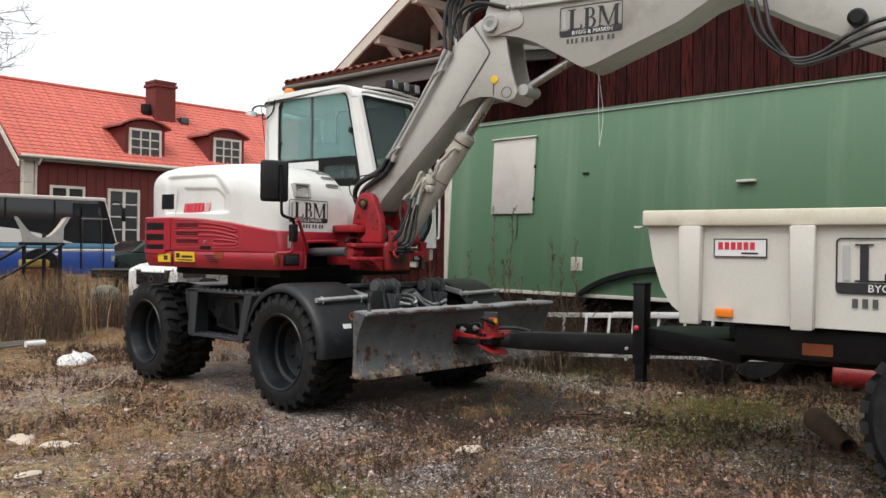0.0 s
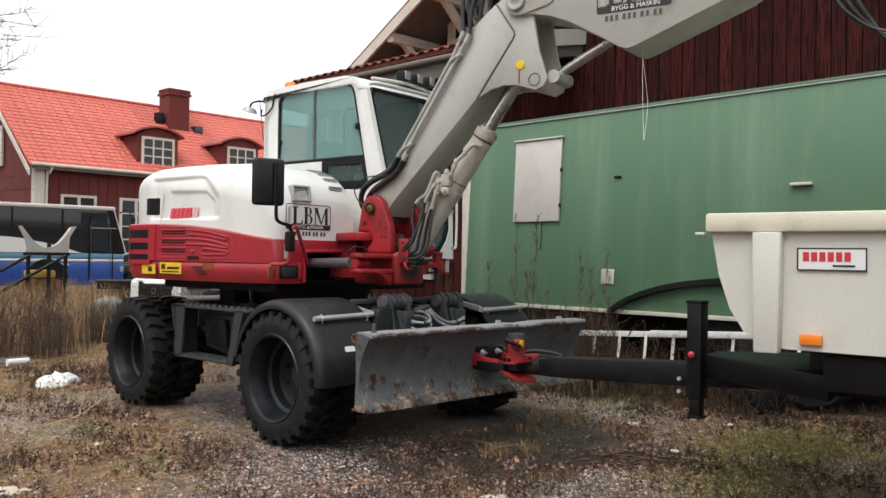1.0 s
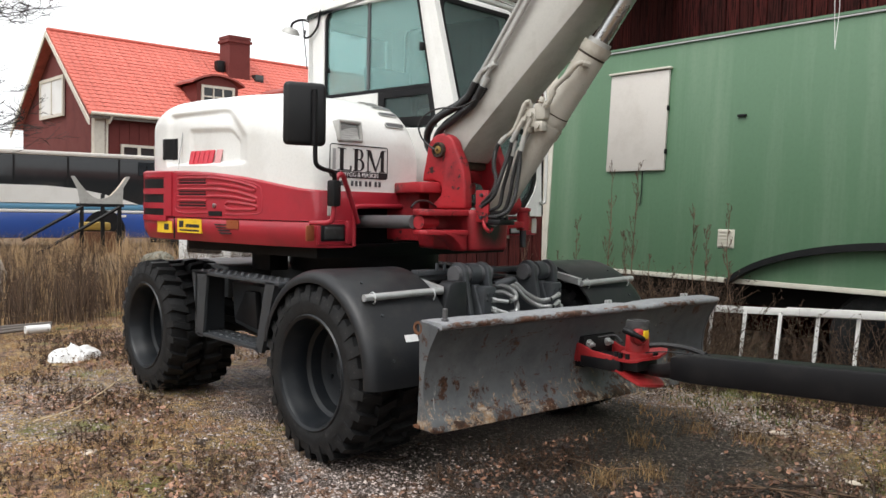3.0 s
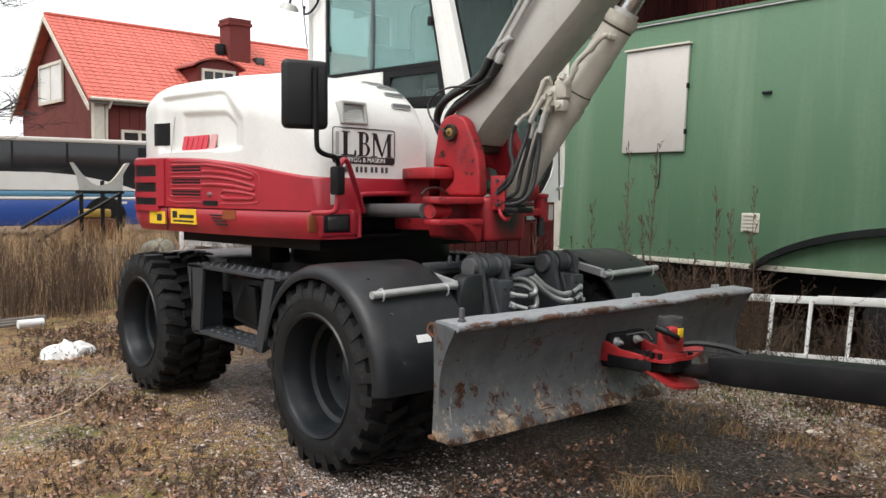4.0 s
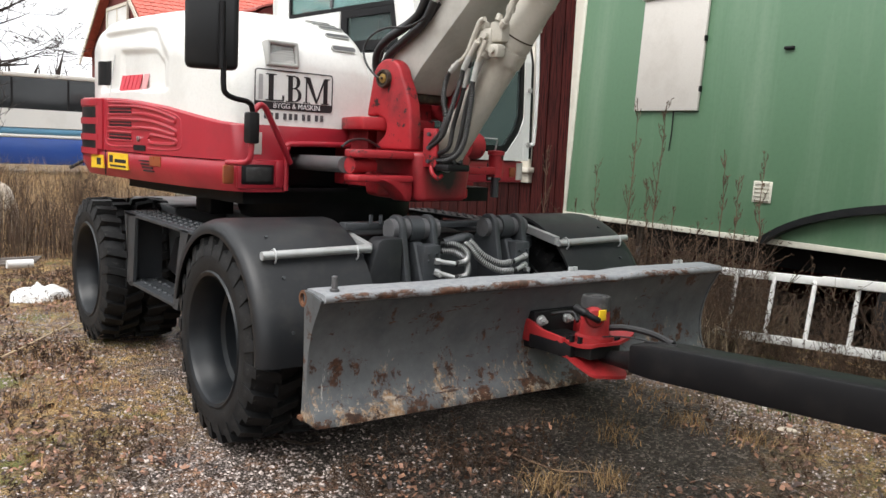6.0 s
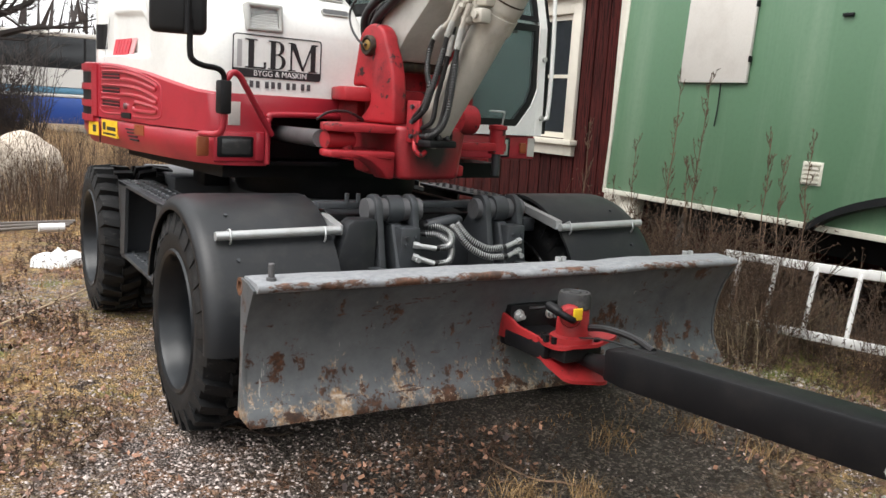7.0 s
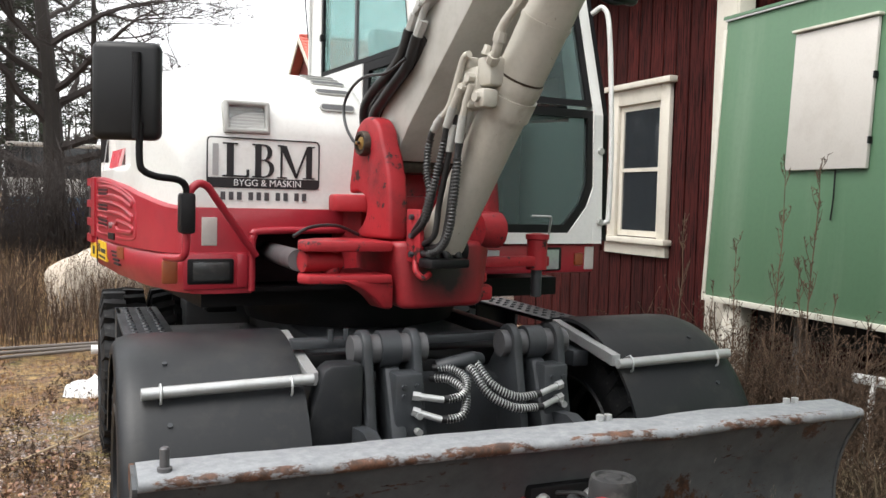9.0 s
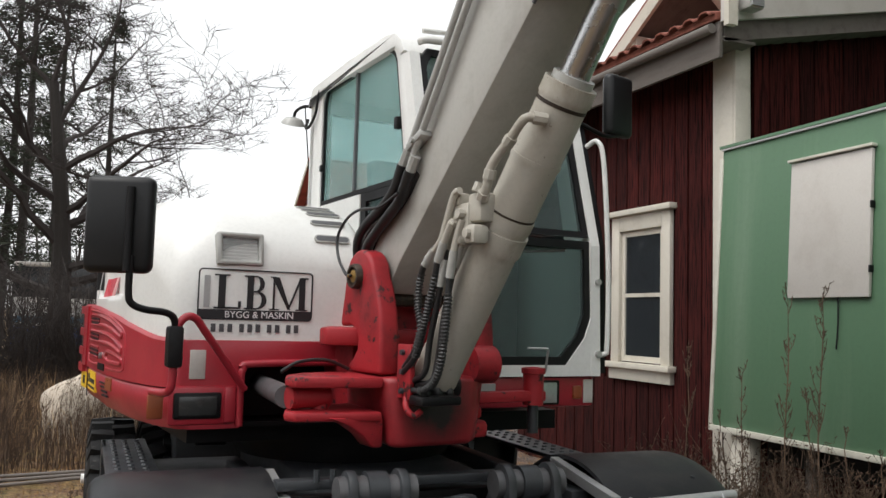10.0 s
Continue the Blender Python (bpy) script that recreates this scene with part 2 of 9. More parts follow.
M_RUST = surface("rusty_steel", (0.16, 0.07, 0.035), 0.85, 0.2, dirt=(0.06, 0.035, 0.025), amount=0.6, scale=7, grain=40, bump=0.4)
M_BARK = surface("tree_bark", (0.03, 0.025, 0.022), 0.95, dirt=(0.06, 0.055, 0.05), amount=0.6, scale=6, grain=25, bump=0.6, stretch=(2, 2, 0.4))
M_TWIG = surface("twig_bark", (0.04, 0.032, 0.029), 0.95, dirt=(0.06, 0.05, 0.045), amount=0.5, scale=6, bump=0)
M_NEEDLE = varied("pine_needles", (0.022, 0.032, 0.018), (0.045, 0.055, 0.03), 0.85, 0, 5, island=True)
M_DRYGRASS = varied("dry_grass", (0.27, 0.165, 0.085), (0.72, 0.5, 0.28), 0.9, 0, 5, island=True)
M_TUFTSTRAW = varied("dull_straw_tufts", (0.16, 0.095, 0.045), (0.46, 0.31, 0.15), 0.9, 0, 5, island=True)
M_STRAW = surface("bleached_reed", (0.6, 0.46, 0.3), 0.7, dirt=(0.35, 0.22, 0.12), amount=0.5, scale=8, bump=0.1)
M_DEADWEED = varied("dead_weed_stems", (0.045, 0.03, 0.021), (0.17, 0.108, 0.07), 0.95, 0, 5, island=True)
M_TUFT = varied("mixed_moss_and_grass", (0.21, 0.118, 0.053), (0.57, 0.35, 0.16), 0.9, 0, 5, island=True)
M_LEAF = varied("wet_dead_leaves", (0.03, 0.014, 0.01), (0.44, 0.235, 0.15), 0.6, 0, 5, island=True)
M_PEBBLE = varied("gravel_stones", (0.13, 0.1, 0.09), (0.66, 0.56, 0.51), 0.45, 0.2, 40, island=True)
M_BAG = surface("white_plastic_sheet", (0.75, 0.75, 0.74), 0.4, dirt=(0.35, 0.3, 0.25), amount=0.3, scale=8, bump=0.1)
M_PLATE = surface("white_plate", (0.75, 0.75, 0.75), 0.4, dirt=(0.5, 0.5, 0.5), amount=0.2, scale=10, bump=0)


def offset_by(n, l, fac, amount, base):
    k = n.new("ShaderNodeMath")
    k.operation = "MULTIPLY_ADD"
    k.inputs[1].default_value = amount
    l.new(fac, k.inputs[0])
    l.new(base, k.inputs[2])
    return k.outputs[0]


def object_axis(n, l, axis):
    tc, sep = n.new("ShaderNodeTexCoord"), n.new("ShaderNodeSeparateXYZ")
    l.new(tc.outputs["Object"], sep.inputs[0])
    return sep.outputs[axis]


def blade_steel():
    """Scuffed grey blade paint with rust blotches and scratches, bare pale flecks towards the cutting edge."""
    m, n, l, b = nodes_of("scraped_blade_steel")
    big = noise_node(n, l, 2.2, 6, 0.7)
    blotch = noise_node(n, l, 6.5, 14, 0.78, stretch=(1, 1, 0.8))
    scratch = noise_node(n, l, 6.0, 8, 0.7, stretch=(0.8, 1, 3.6))
    runs = noise_node(n, l, 10.0, 12, 0.8, stretch=(1.0, 1, 0.6))
    fleck = noise_node(n, l, 30.0, 7, 0.75, stretch=(1, 1, 0.4))
    tone = noise_node(n, l, 40.0, 5, 0.7)
    low = ramp(n, l, object_axis(n, l, "Z"), 0.72, 0.36)
    c = blend(n, l, ramp(n, l, big, 0.35, 0.7), (0.062, 0.068, 0.074), (0.145, 0.152, 0.157))
    rust = blend(n, l, ramp(n, l, tone, 0.4, 0.68), (0.03, 0.016, 0.011), (0.11, 0.048, 0.024))
    pale = blend(n, l, ramp(n, l, tone, 0.4, 0.65), (0.26, 0.15, 0.07), (0.46, 0.4, 0.33))
    c = blend(n, l, ramp(n, l, offset_by(n, l, low, 0.2, runs), 0.66, 0.73), c, pale)
    c = blend(n, l, ramp(n, l, offset_by(n, l, low, 0.12, fleck), 0.68, 0.72), c, pale)
    c = blend(n, l, ramp(n, l, offset_by(n, l, low, 0.08, blotch), 0.585, 0.605), c, rust)
    c = blend(n, l, ramp(n, l, scratch, 0.625, 0.64), c, rust)
    scuff = noise_node(n, l, 9.0, 9, 0.75, stretch=(2.6, 1, 0.5))
    c = blend(n, l, ramp(n, l, scuff, 0.66, 0.68), c, (0.3, 0.29, 0.27))
    long_scuff = noise_node(n, l, 4.0, 10, 0.7, stretch=(0.5, 1, 5.0))
    c = blend(n, l, ramp(n, l, long_scuff, 0.665, 0.68), c, (0.22, 0.215, 0.2))
    l.new(c, b.inputs["Base Color"])
    b.inputs["Roughness"].default_value, b.inputs["Metallic"].default_value = 0.5, 0.15
    b.inputs["Specular IOR Level"].default_value = 0.4
    bumped(n, l, b, blotch, 0.3, 0.006)
    return m


def lip_steel():
    """Pale worn lip, rusted along its front edge."""
    m, n, l, b = nodes_of("worn_pale_steel_lip")
    wide = noise_node(n, l, 5.5, 13, 0.76, stretch=(1, 2, 2))
    tone = noise_node(n, l, 30.0, 6, 0.7)
    front = ramp(n, l, object_axis(n, l, "Y"), -1.11, -1.145)
    c = blend(n, l, ramp(n, l, tone, 0.35, 0.7), (0.2, 0.21, 0.225), (0.31, 0.32, 0.33))
    rust = blend(n, l, ramp(n, l, tone, 0.4, 0.62), (0.05, 0.028, 0.02), (0.16, 0.075, 0.045))
    c = blend(n, l, ramp(n, l, offset_by(n, l, front, 0.17, wide), 0.675, 0.715), c, rust)
    l.new(c, b.inputs["Base Color"])
    b.inputs["Roughness"].default_value = 0.5
    bumped(n, l, b, wide, 0.3, 0.006)
    return m


M_BLADE = blade_steel()
M_LIP = lip_steel()


def ground_material():
    m, n, l, b = nodes_of("gravel_moss_and_soil")
    geo = n.new("ShaderNodeNewGeometry")

    def nz(scale, detail=5, rough=0.65):
        t = n.new("ShaderNodeTexNoise")
        t.inputs["Scale"].default_value, t.inputs["Detail"].default_value, t.inputs["Roughness"].default_value = scale, detail, rough
        l.new(geo.outputs["Position"], t.inputs["Vector"])
        return t.outputs["Fac"]

    v = n.new("ShaderNodeTexVoronoi")
    v.inputs["Scale"].default_value = 75
    l.new(geo.outputs["Position"], v.inputs["Vector"])
    grey = n.new("ShaderNodeRGBToBW")
    l.new(v.outputs["Color"], grey.inputs[0])
    cell = n.new("ShaderNodeMath")
    cell.operation, cell.inputs[1].default_value = "POWER", 1.5
    l.new(grey.outputs[0], cell.inputs[0])
    gravel = blend(n, l, cell.outputs[0], (0.19, 0.146, 0.126), (0.82, 0.69, 0.62))
    gap = ramp(n, l, v.outputs["Distance"], 0.35, 0.62)
    gravel = blend(n, l, gap, gravel, (0.055, 0.041, 0.036))
    gravel = blend(n, l, ramp(n, l, nz(2.3, 9, 0.75), 0.5, 0.66), gravel, (0.15, 0.105, 0.08))
    moss = blend(n, l, ramp(n, l, nz(11, 14, 0.85), 0.42, 0.57), (0.062, 0.034, 0.018), (0.84, 0.56, 0.235))
    moss = blend(n, l, ramp(n, l, nz(4.2, 9, 0.75), 0.5, 0.6), moss, (0.28, 0.15, 0.085))
    moss = blend(n, l, ramp(n, l, nz(1.1), 0.54, 0.66), moss, (0.2, 0.21, 0.045))
    soil = blend(n, l, ramp(n, l, nz(13, 14, 0.85), 0.42, 0.58), (0.036, 0.019, 0.013), (0.54, 0.31, 0.19))
    sep = n.new("ShaderNodeSeparateXYZ")
    l.new(geo.outputs["Position"], sep.inputs[0])
    # the track of gravel runs across the yard in front of the machine; grass takes over behind it and to its far side
    a = n.new("ShaderNodeMath")
    a.operation = "MULTIPLY_ADD"
    a.inputs[1].default_value = 0.035
    l.new(sep.outputs["Y"], a.inputs[0])
    l.new(nz(0.55, 6, 0.7), a.inputs[2])
    mossy = ramp(n, l, offset_by(n, l, sep.outputs["X"], -0.095, a.outputs[0]), 0.58, 0.7)
    c = blend(n, l, mossy, gravel, moss)
    lawn = n.new("ShaderNodeVectorMath")
    lawn.operation = "DISTANCE"
    lawn.inputs[1].default_value = (1.6, -2.95, 0)
    l.new(geo.outputs["Position"], lawn.inputs[0])
    c = blend(n, l, ramp(n, l, offset_by(n, l, nz(1.3, 10, 0.78), 3.0, lawn.outputs["Value"]), 3.7, 3.0), c, moss)
    verge = n.new("ShaderNodeVectorMath")
    verge.operation = "DISTANCE"
    verge.inputs[1].default_value = (2.75, -0.55, 0)
    l.new(geo.outputs["Position"], verge.inputs[0])
    c = blend(n, l, ramp(n, l, offset_by(n, l, nz(1.7, 10, 0.78), 2.4, verge.outputs["Value"]), 2.6, 2.0), c, moss)
    c = blend(n, l, ramp(n, l, nz(3.2, 9, 0.75), 0.49, 0.58), c, soil)
    c = blend(n, l, ramp(n, l, nz(15, 12, 0.82), 0.55, 0.6), c, (0.035, 0.021, 0.015))
    c = blend(n, l, ramp(n, l, nz(7, 10, 0.8), 0.58, 0.62), c, (0.085, 0.045, 0.028))
    c = blend(n, l, ramp(n, l, nz(5.5, 8, 0.7), 0.58, 0.63), c, (0.06, 0.037, 0.025))
    # darker, finely specked soil in a ragged patch round one spot before the machine
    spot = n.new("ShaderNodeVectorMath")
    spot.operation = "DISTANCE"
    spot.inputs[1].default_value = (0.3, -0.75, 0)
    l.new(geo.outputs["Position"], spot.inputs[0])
    darker = ramp(n, l, offset_by(n, l, nz(1.6, 9, 0.75), 2.2, spot.outputs["Value"]), 2.95, 2.2)
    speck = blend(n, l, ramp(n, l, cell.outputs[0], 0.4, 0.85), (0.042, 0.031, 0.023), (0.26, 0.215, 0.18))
    c = blend(n, l, darker, c, speck)
    l.new(c, b.inputs["Base Color"])
    b.inputs["Roughness"].default_value = 0.55
    k = n.new("ShaderNodeMath")
    k.operation = "ADD"
    l.new(v.outputs["Distance"], k.inputs[0])
    l.new(nz(30, 6), k.inputs[1])
    bumped(n, l, b, k.outputs[0], 1.0, 0.045)
    return m


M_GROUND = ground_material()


# ---- mesh tools ----
def add_box(bm, lo, hi, m=None):
    r = bmesh.ops.create_cube(bm, size=1.0)["verts"]
    t = Matrix.Translation([(a + b) / 2 for a, b in zip(lo, hi)]) @ Matrix.Diagonal([b - a for a, b in zip(lo, hi)] + [1])
    bmesh.ops.transform(bm, matrix=(m @ t) if m else t, verts=r)
    return r


def add_prism(bm, pts, axis, a, b, m=None):
    """A polygon drawn across an axis, pushed along it from a to b."""
    def at(p, h):
        v = {"x": (h, p[0], p[1]), "y": (p[0], h, p[1]), "z": (p[0], p[1], h)}[axis]
        return m @ Vector(v) if m else Vector(v)
    lo = [bm.verts.new(at(p, a)) for p in pts]
    hi = [bm.verts.new(at(p, b)) for p in pts]
    faces = [bm.faces.new(lo), bm.faces.new(hi)]
    for i in range(len(pts)):
        j = (i + 1) % len(pts)
        faces.append(bm.faces.new((lo[i], lo[j], hi[j], hi[i])))
    bmesh.ops.recalc_face_normals(bm, faces=faces)


def add_ring(bm, outer, inner, axis, a, b):
    """A frame between two polygons with as many corners each."""
    def at(p, h):
        return Vector({"x": (h, p[0], p[1]), "y": (p[0], h, p[1]), "z": (p[0], p[1], h)}[axis])
    n = len(outer)
    v = [[bm.verts.new(at(p, h)) for p in ring] for h in (a, b) for ring in (outer, inner)]
    faces = []
    for i in range(n):
        j = (i + 1) % n
        for p, q in ((0, 1), (2, 3), (0, 2), (1, 3)):
            faces.append(bm.faces.new((v[p][i], v[p][j], v[q][j], v[q][i])))
    bmesh.ops.recalc_face_normals(bm, faces=faces)


def add_tube(bm, pts, r, n=8, m=None):
    pts = [Vector(p) for p in pts]
    rad = r if isinstance(r, (list, tuple)) else [r] * len(pts)
    rings, side = [], None
    for i, p in enumerate(pts):
        d = (pts[min(i + 1, len(pts) - 1)] - pts[max(i - 1, 0)]).normalized()
        if side is None:
            side = d.orthogonal().normalized()
        side = (side - d * side.dot(d)).normalized()
        up = d.cross(side)
        ring = []
        for k in range(n):
            a = 2 * math.pi * k / n
            q = p + (side * math.cos(a) + up * math.sin(a)) * rad[i]
            ring.append(bm.verts.new(m @ q if m else q))
        rings.append(ring)
    for a, b in zip(rings, rings[1:]):
        for k in range(n):
            bm.faces.new((a[k], a[(k + 1) % n], b[(k + 1) % n], b[k]))
    bm.faces.new(rings[0][::-1])
    bm.faces.new(rings[-1])


def smooth_path(pts, steps=6):
    """Catmull-Rom points through pts."""
    p = [Vector(q) for q in pts]
    p = [p[0] * 2 - p[1]] + p + [p[-1] * 2 - p[-2]]
    out = []
    for i in range(1, len(p) - 2):
        for k in range(steps):
            t = k / steps
            out.append(0.5 * ((2 * p[i]) + (p[i + 1] - p[i - 1]) * t + (2 * p[i - 1] - 5 * p[i] + 4 * p[i + 1] - p[i + 2]) * t * t
                              + (3 * p[i] - p[i - 1] - 3 * p[i + 1] + p[i + 2]) * t ** 3))
    return out + [p[-2]]


def add_lathe(bm, prof, m=None, n=32, closed=False, open_start=False):
    """Turns (radius, height) pairs about z."""
    rings = []
    for r, h in prof:
        ring = []
        for k in range(n):
            a = 2 * math.pi * k / n
            q = Vector((r * math.cos(a), r * math.sin(a), h))
            ring.append(bm.verts.new(m @ q if m else q))
        rings.append(ring)
    pairs = list(zip(rings, rings[1:]))
    if closed:
        pairs.append((rings[-1], rings[0]))
    faces = []
    for a, b in pairs:
        for k in range(n):
            faces.append(bm.faces.new((a[k], a[(k + 1) % n], b[(k + 1) % n], b[k])))
    if not closed:
        if not open_start:
            faces.append(bm.faces.new(rings[0][::-1]))
        faces.append(bm.faces.new(rings[-1]))
    bmesh.ops.recalc_face_normals(bm, faces=faces)


def add_cyl(bm, a, b, r, n=16, m=None):
    add_tube(bm, [a, b], r, n, m)


def rounded(bm, offset, segments=2, angle=35):
    edges = [e for e in bm.edges if len(e.link_faces) == 2 and e.calc_face_angle(0) > radians(angle)]
    bmesh.ops.bevel(bm, geom=edges, offset=offset, segments=segments, profile=0.5, affect="EDGES", clamp_overlap=True)


def part(name, bm, material, parent=None, label="", m=None, angle=38):
    """Links a bmesh as one mesh object under a thing or a part."""
    if m:
        bmesh.ops.transform(bm, matrix=m, verts=bm.verts)
    me = bpy.data.meshes.new(name)
    bm.to_mesh(me)
    bm.free()
    me.materials.append(material)
    for p in me.polygons:
        p.use_smooth = True
    me.set_sharp_from_angle(angle=radians(angle))
    ob = new(name, me)
    if parent:
        ob.parent = parent
    if label:
        ob["label"] = label
    return ob


def thing(name, label, category, m=None, group=""):
    ob = new(name)
    if m:
        ob.matrix_world = m
    return tagged(ob, label, category, group)


def box_part(name, lo, hi, material, parent, label="", bevel=0.0, m=None):
    bm = bmesh.new()
    add_box(bm, lo, hi)
    if bevel:
        rounded(bm, bevel)
    return part(name, bm, material, parent, label, m)


def tube_part(name, pts, r, material, parent, label="", n=10, m=None, smooth=True):
    bm = bmesh.new()
    add_tube(bm, smooth_path(pts) if smooth and len(pts) > 2 else pts, r, n)
    return part(name, bm, material, parent, label, m)


def word(text, size):
    """Flat lettering in the built-in font, standing in the xz plane, centred."""
    cu = bpy.data.curves.new("lettering", "FONT")
    cu.body, cu.size, cu.align_x, cu.align_y, cu.extrude = text, size, "CENTER", "CENTER", 0.0015
    ob = bpy.data.objects.new("lettering", cu)
    scene.collection.objects.link(ob)
    bpy.context.view_layer.update()
    me = bpy.data.meshes.new_from_object(ob)
    bm = bmesh.new()
    bm.from_mesh(me)
    bpy.data.objects.remove(ob)
    bmesh.ops.transform(bm, matrix=Matrix.Rotation(radians(90), 4, "X"), verts=bm.verts)
    return bm


def loft(sections):
    bm = bmesh.new()
    rings = [[bm.verts.new(p) for p in s] for s in sections]
    for a, b in zip(rings, rings[1:]):
        for k in range(len(a)):
            bm.faces.new((a[k], a[(k + 1) % len(a)], b[(k + 1) % len(b)], b[k]))
    bm.faces.new(rings[0][::-1])
    bm.faces.new(rings[-1])
    bmesh.ops.recalc_face_normals(bm, faces=bm.faces)
    return bm


def along(values, y):
    """Linear value at y from (y, value) pairs in rising order."""
    return float(np.interp(y, [v[0] for v in values], [v[1] for v in values]))


# ---- ground ----
def height(x, y):
    """Gentle lumps, flattened under the machine."""
    n1 = noise.noise(Vector((x * 0.35, y * 0.35, 0))) * 0.05 + noise.noise(Vector((x * 1.7, y * 1.7, 3))) * 0.018
    n1 += noise.noise(Vector((x * 4.3, y * 4.3, 8))) * 0.022 + noise.noise(Vector((x * 9.5, y * 9.5, 5))) * 0.014
    flat = min(1, max(0, (math.hypot(x, y - 1.2) - 1.5) / 3))
    return n1 * (0.25 + 0.75 * flat) - 0.012


def ground_sheet():
    cuts = [-900, -300, -100, -50, -25] + [v * 0.2 for v in range(-70, -26)] + [-5.2 + v * 0.055 for v in range(164)] + [v * 0.2 for v in range(20, 61)] + [14, 18, 24, 32, 45, 70, 120, 300, 900]
    cuts_y = [-900, -300, -100, -50, -25, -16] + [v * 0.2 for v in range(-60, -25)] + [-5.0 + v * 0.055 for v in range(182)] + [v * 0.2 for v in range(26, 76)] + [17, 20, 24, 30, 38, 50, 80, 140, 300, 900]
    verts = [(x, y, height(x, y) if abs(x) < 14 and -12 < y < 15 else -0.012) for y in cuts_y for x in cuts]
    w = len(cuts)
    faces = [(j * w + i, j * w + i + 1, (j + 1) * w + i + 1, (j + 1) * w + i) for j in range(len(cuts_y) - 1) for i in range(w - 1)]
    me = bpy.data.meshes.new("ground")
    me.from_pydata(verts, [], faces)
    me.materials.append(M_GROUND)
    for p in me.polygons:
        p.use_smooth = True
    ob = new("ground", me)
    tagged(ob, "yard of wet gravel, moss and bare soil", "ground", kind="structure")
    return ob


ground_sheet()


# ---- green site wagon ----
WAGON = Matrix.Translation((3.52, 0, 0)) @ pose(0, 0, 0, 0, 0, -1.5) @ pose(0, 0, 0, 0, 3.0, 0)


def site_wagon():
    w = thing("site_wagon", "long green sheet-metal site wagon with a white window shutter", "wagon", WAGON)
    y0, y1, z0, z1 = -7.6, 2.565, 0.86, 3.265
    bm = bmesh.new()
    add_box(bm, (0, y0, z0), (2.4, y1, z1))
    rounded(bm, 0.03)
    part("body", bm, M_GREEN, w)
    bm = bmesh.new()
    add_prism(bm, [(-0.014, z1 - 0.012), (-0.014, z1 + 0.012), (1.2, z1 + 0.16), (2.42, z1 + 0.012), (2.42, z1 - 0.012)], "y", y0 - 0.02, y1 + 0.02)
    part("roof", bm, M_GREEN, w)
    box_part("roof_trim", (-0.02, y0, z1 - 0.034), (-0.003, y1 - 0.02, z1 - 0.02), M_GREYDECAL, w, "pale strip below the roof edge")
    box_part("corner_trim", (-0.012, y1 - 0.03, z0), (0.05, y1 + 0.012, z1 - 0.1), M_CREAM, w, "cream corner strip", 0.004)
    box_part("bottom_trim", (-0.02, y0, z0 - 0.035), (0.02, y1, z0 + 0.012), M_CREAM, w, "cream bottom strip", 0.004)
    # shutter over a window
    sh = box_part("shutter", (-0.035, 0.945, 1.93), (-0.004, 1.7, 2.975), M_SHUTTER, w, "off-white sheet shutter, closed", 0.006)
    box_part("drip_rail", (-0.06, 0.925, 2.982), (-0.004, 1.72, 3.004), M_CREAM, sh, "", 0.005)
    for z in (2.1, 2.55):
        box_part("hinge", (-0.04, 0.935, z), (-0.006, 0.948, z + 0.05), M_BLACK, sh)
    tube_part("stay", [(-0.02, 1.22, 1.93), (-0.02, 1.215, 1.72), (-0.02, 1.225, 1.56)], 0.006, M_BLACK, w, "thin black window stay")
    box_part("lock", (-0.025, 0.055, 2.425), (-0.003, 0.145, 2.45), M_BLACK, w, "small black slot", 0.004)
    # ventilation grille
    g = box_part("grille", (-0.012, 0.1, 1.16), (-0.003, 0.28, 1.34), M_CREAM, w, "square cream air grille", 0.004)
    for i in range(5):
        box_part("slat", (-0.028, 0.12, 1.178 + i * 0.034), (-0.012, 0.26, 1.194 + i * 0.034), M_CREAM, g)
    box_part("handle", (-0.06, -2.2, 2.22), (-0.004, -1.98, 2.25), M_CREAM, w, "cream door handle", 0.006)
    # black arched guard over the wheel
    arc = [(-1.6 + 1.85 * math.cos(a), 0.62 + 0.66 * math.sin(a)) for a in [radians(v) for v in range(20, 162, 6)]]
    inner = [(-1.6 + 1.8 * math.cos(a), 0.62 + 0.595 * math.sin(a)) for a in [radians(v) for v in range(20, 162, 6)]]
    bm = bmesh.new()
    add_prism(bm, arc + inner[::-1], "x", -0.09, 0.0)
    part("wheel_arch", bm, M_PLASTIC, w, "black arched wheel guard")
    box_part("chassis_beam", (0.35, y0 + 0.3, 0.62), (0.5, y1 - 0.3, 0.83), M_BLACK, w)
    box_part("chassis_beam", (1.8, y0 + 0.3, 0.62), (1.95, y1 - 0.3, 0.83), M_BLACK, w)
    for y in (-1.25, -2.2):
        for x in (0.08, 2.0):
            wheel = bmesh.new()
            add_lathe(wheel, [(0.2, 0.02), (0.21, 0), (0.4, 0.0), (0.44, 0.05), (0.44, 0.19), (0.4, 0.24), (0.2, 0.24)], Matrix.Translation((x, y, 0.44)) @ Matrix.Rotation(radians(90), 4, "Y"), 28)
            wh = part("wheel", wheel, M_TYRE, w)
            rim = bmesh.new()
            add_lathe(rim, [(0.02, 0.06), (0.1, 0.04), (0.2, 0.05), (0.215, 0.012), (0.225, 0.0), (0.225, 0.02)], Matrix.Translation((x, y, 0.44)) @ Matrix.Rotation(radians(90), 4, "Y"), 24)
            part("rim", rim, M_RIM, wh)
    box_part("support_leg", (0.04, 2.13, -0.3), (0.16, 2.35, 0.83), M_WHITEWOOD, w, "pale timber support post", 0.01)
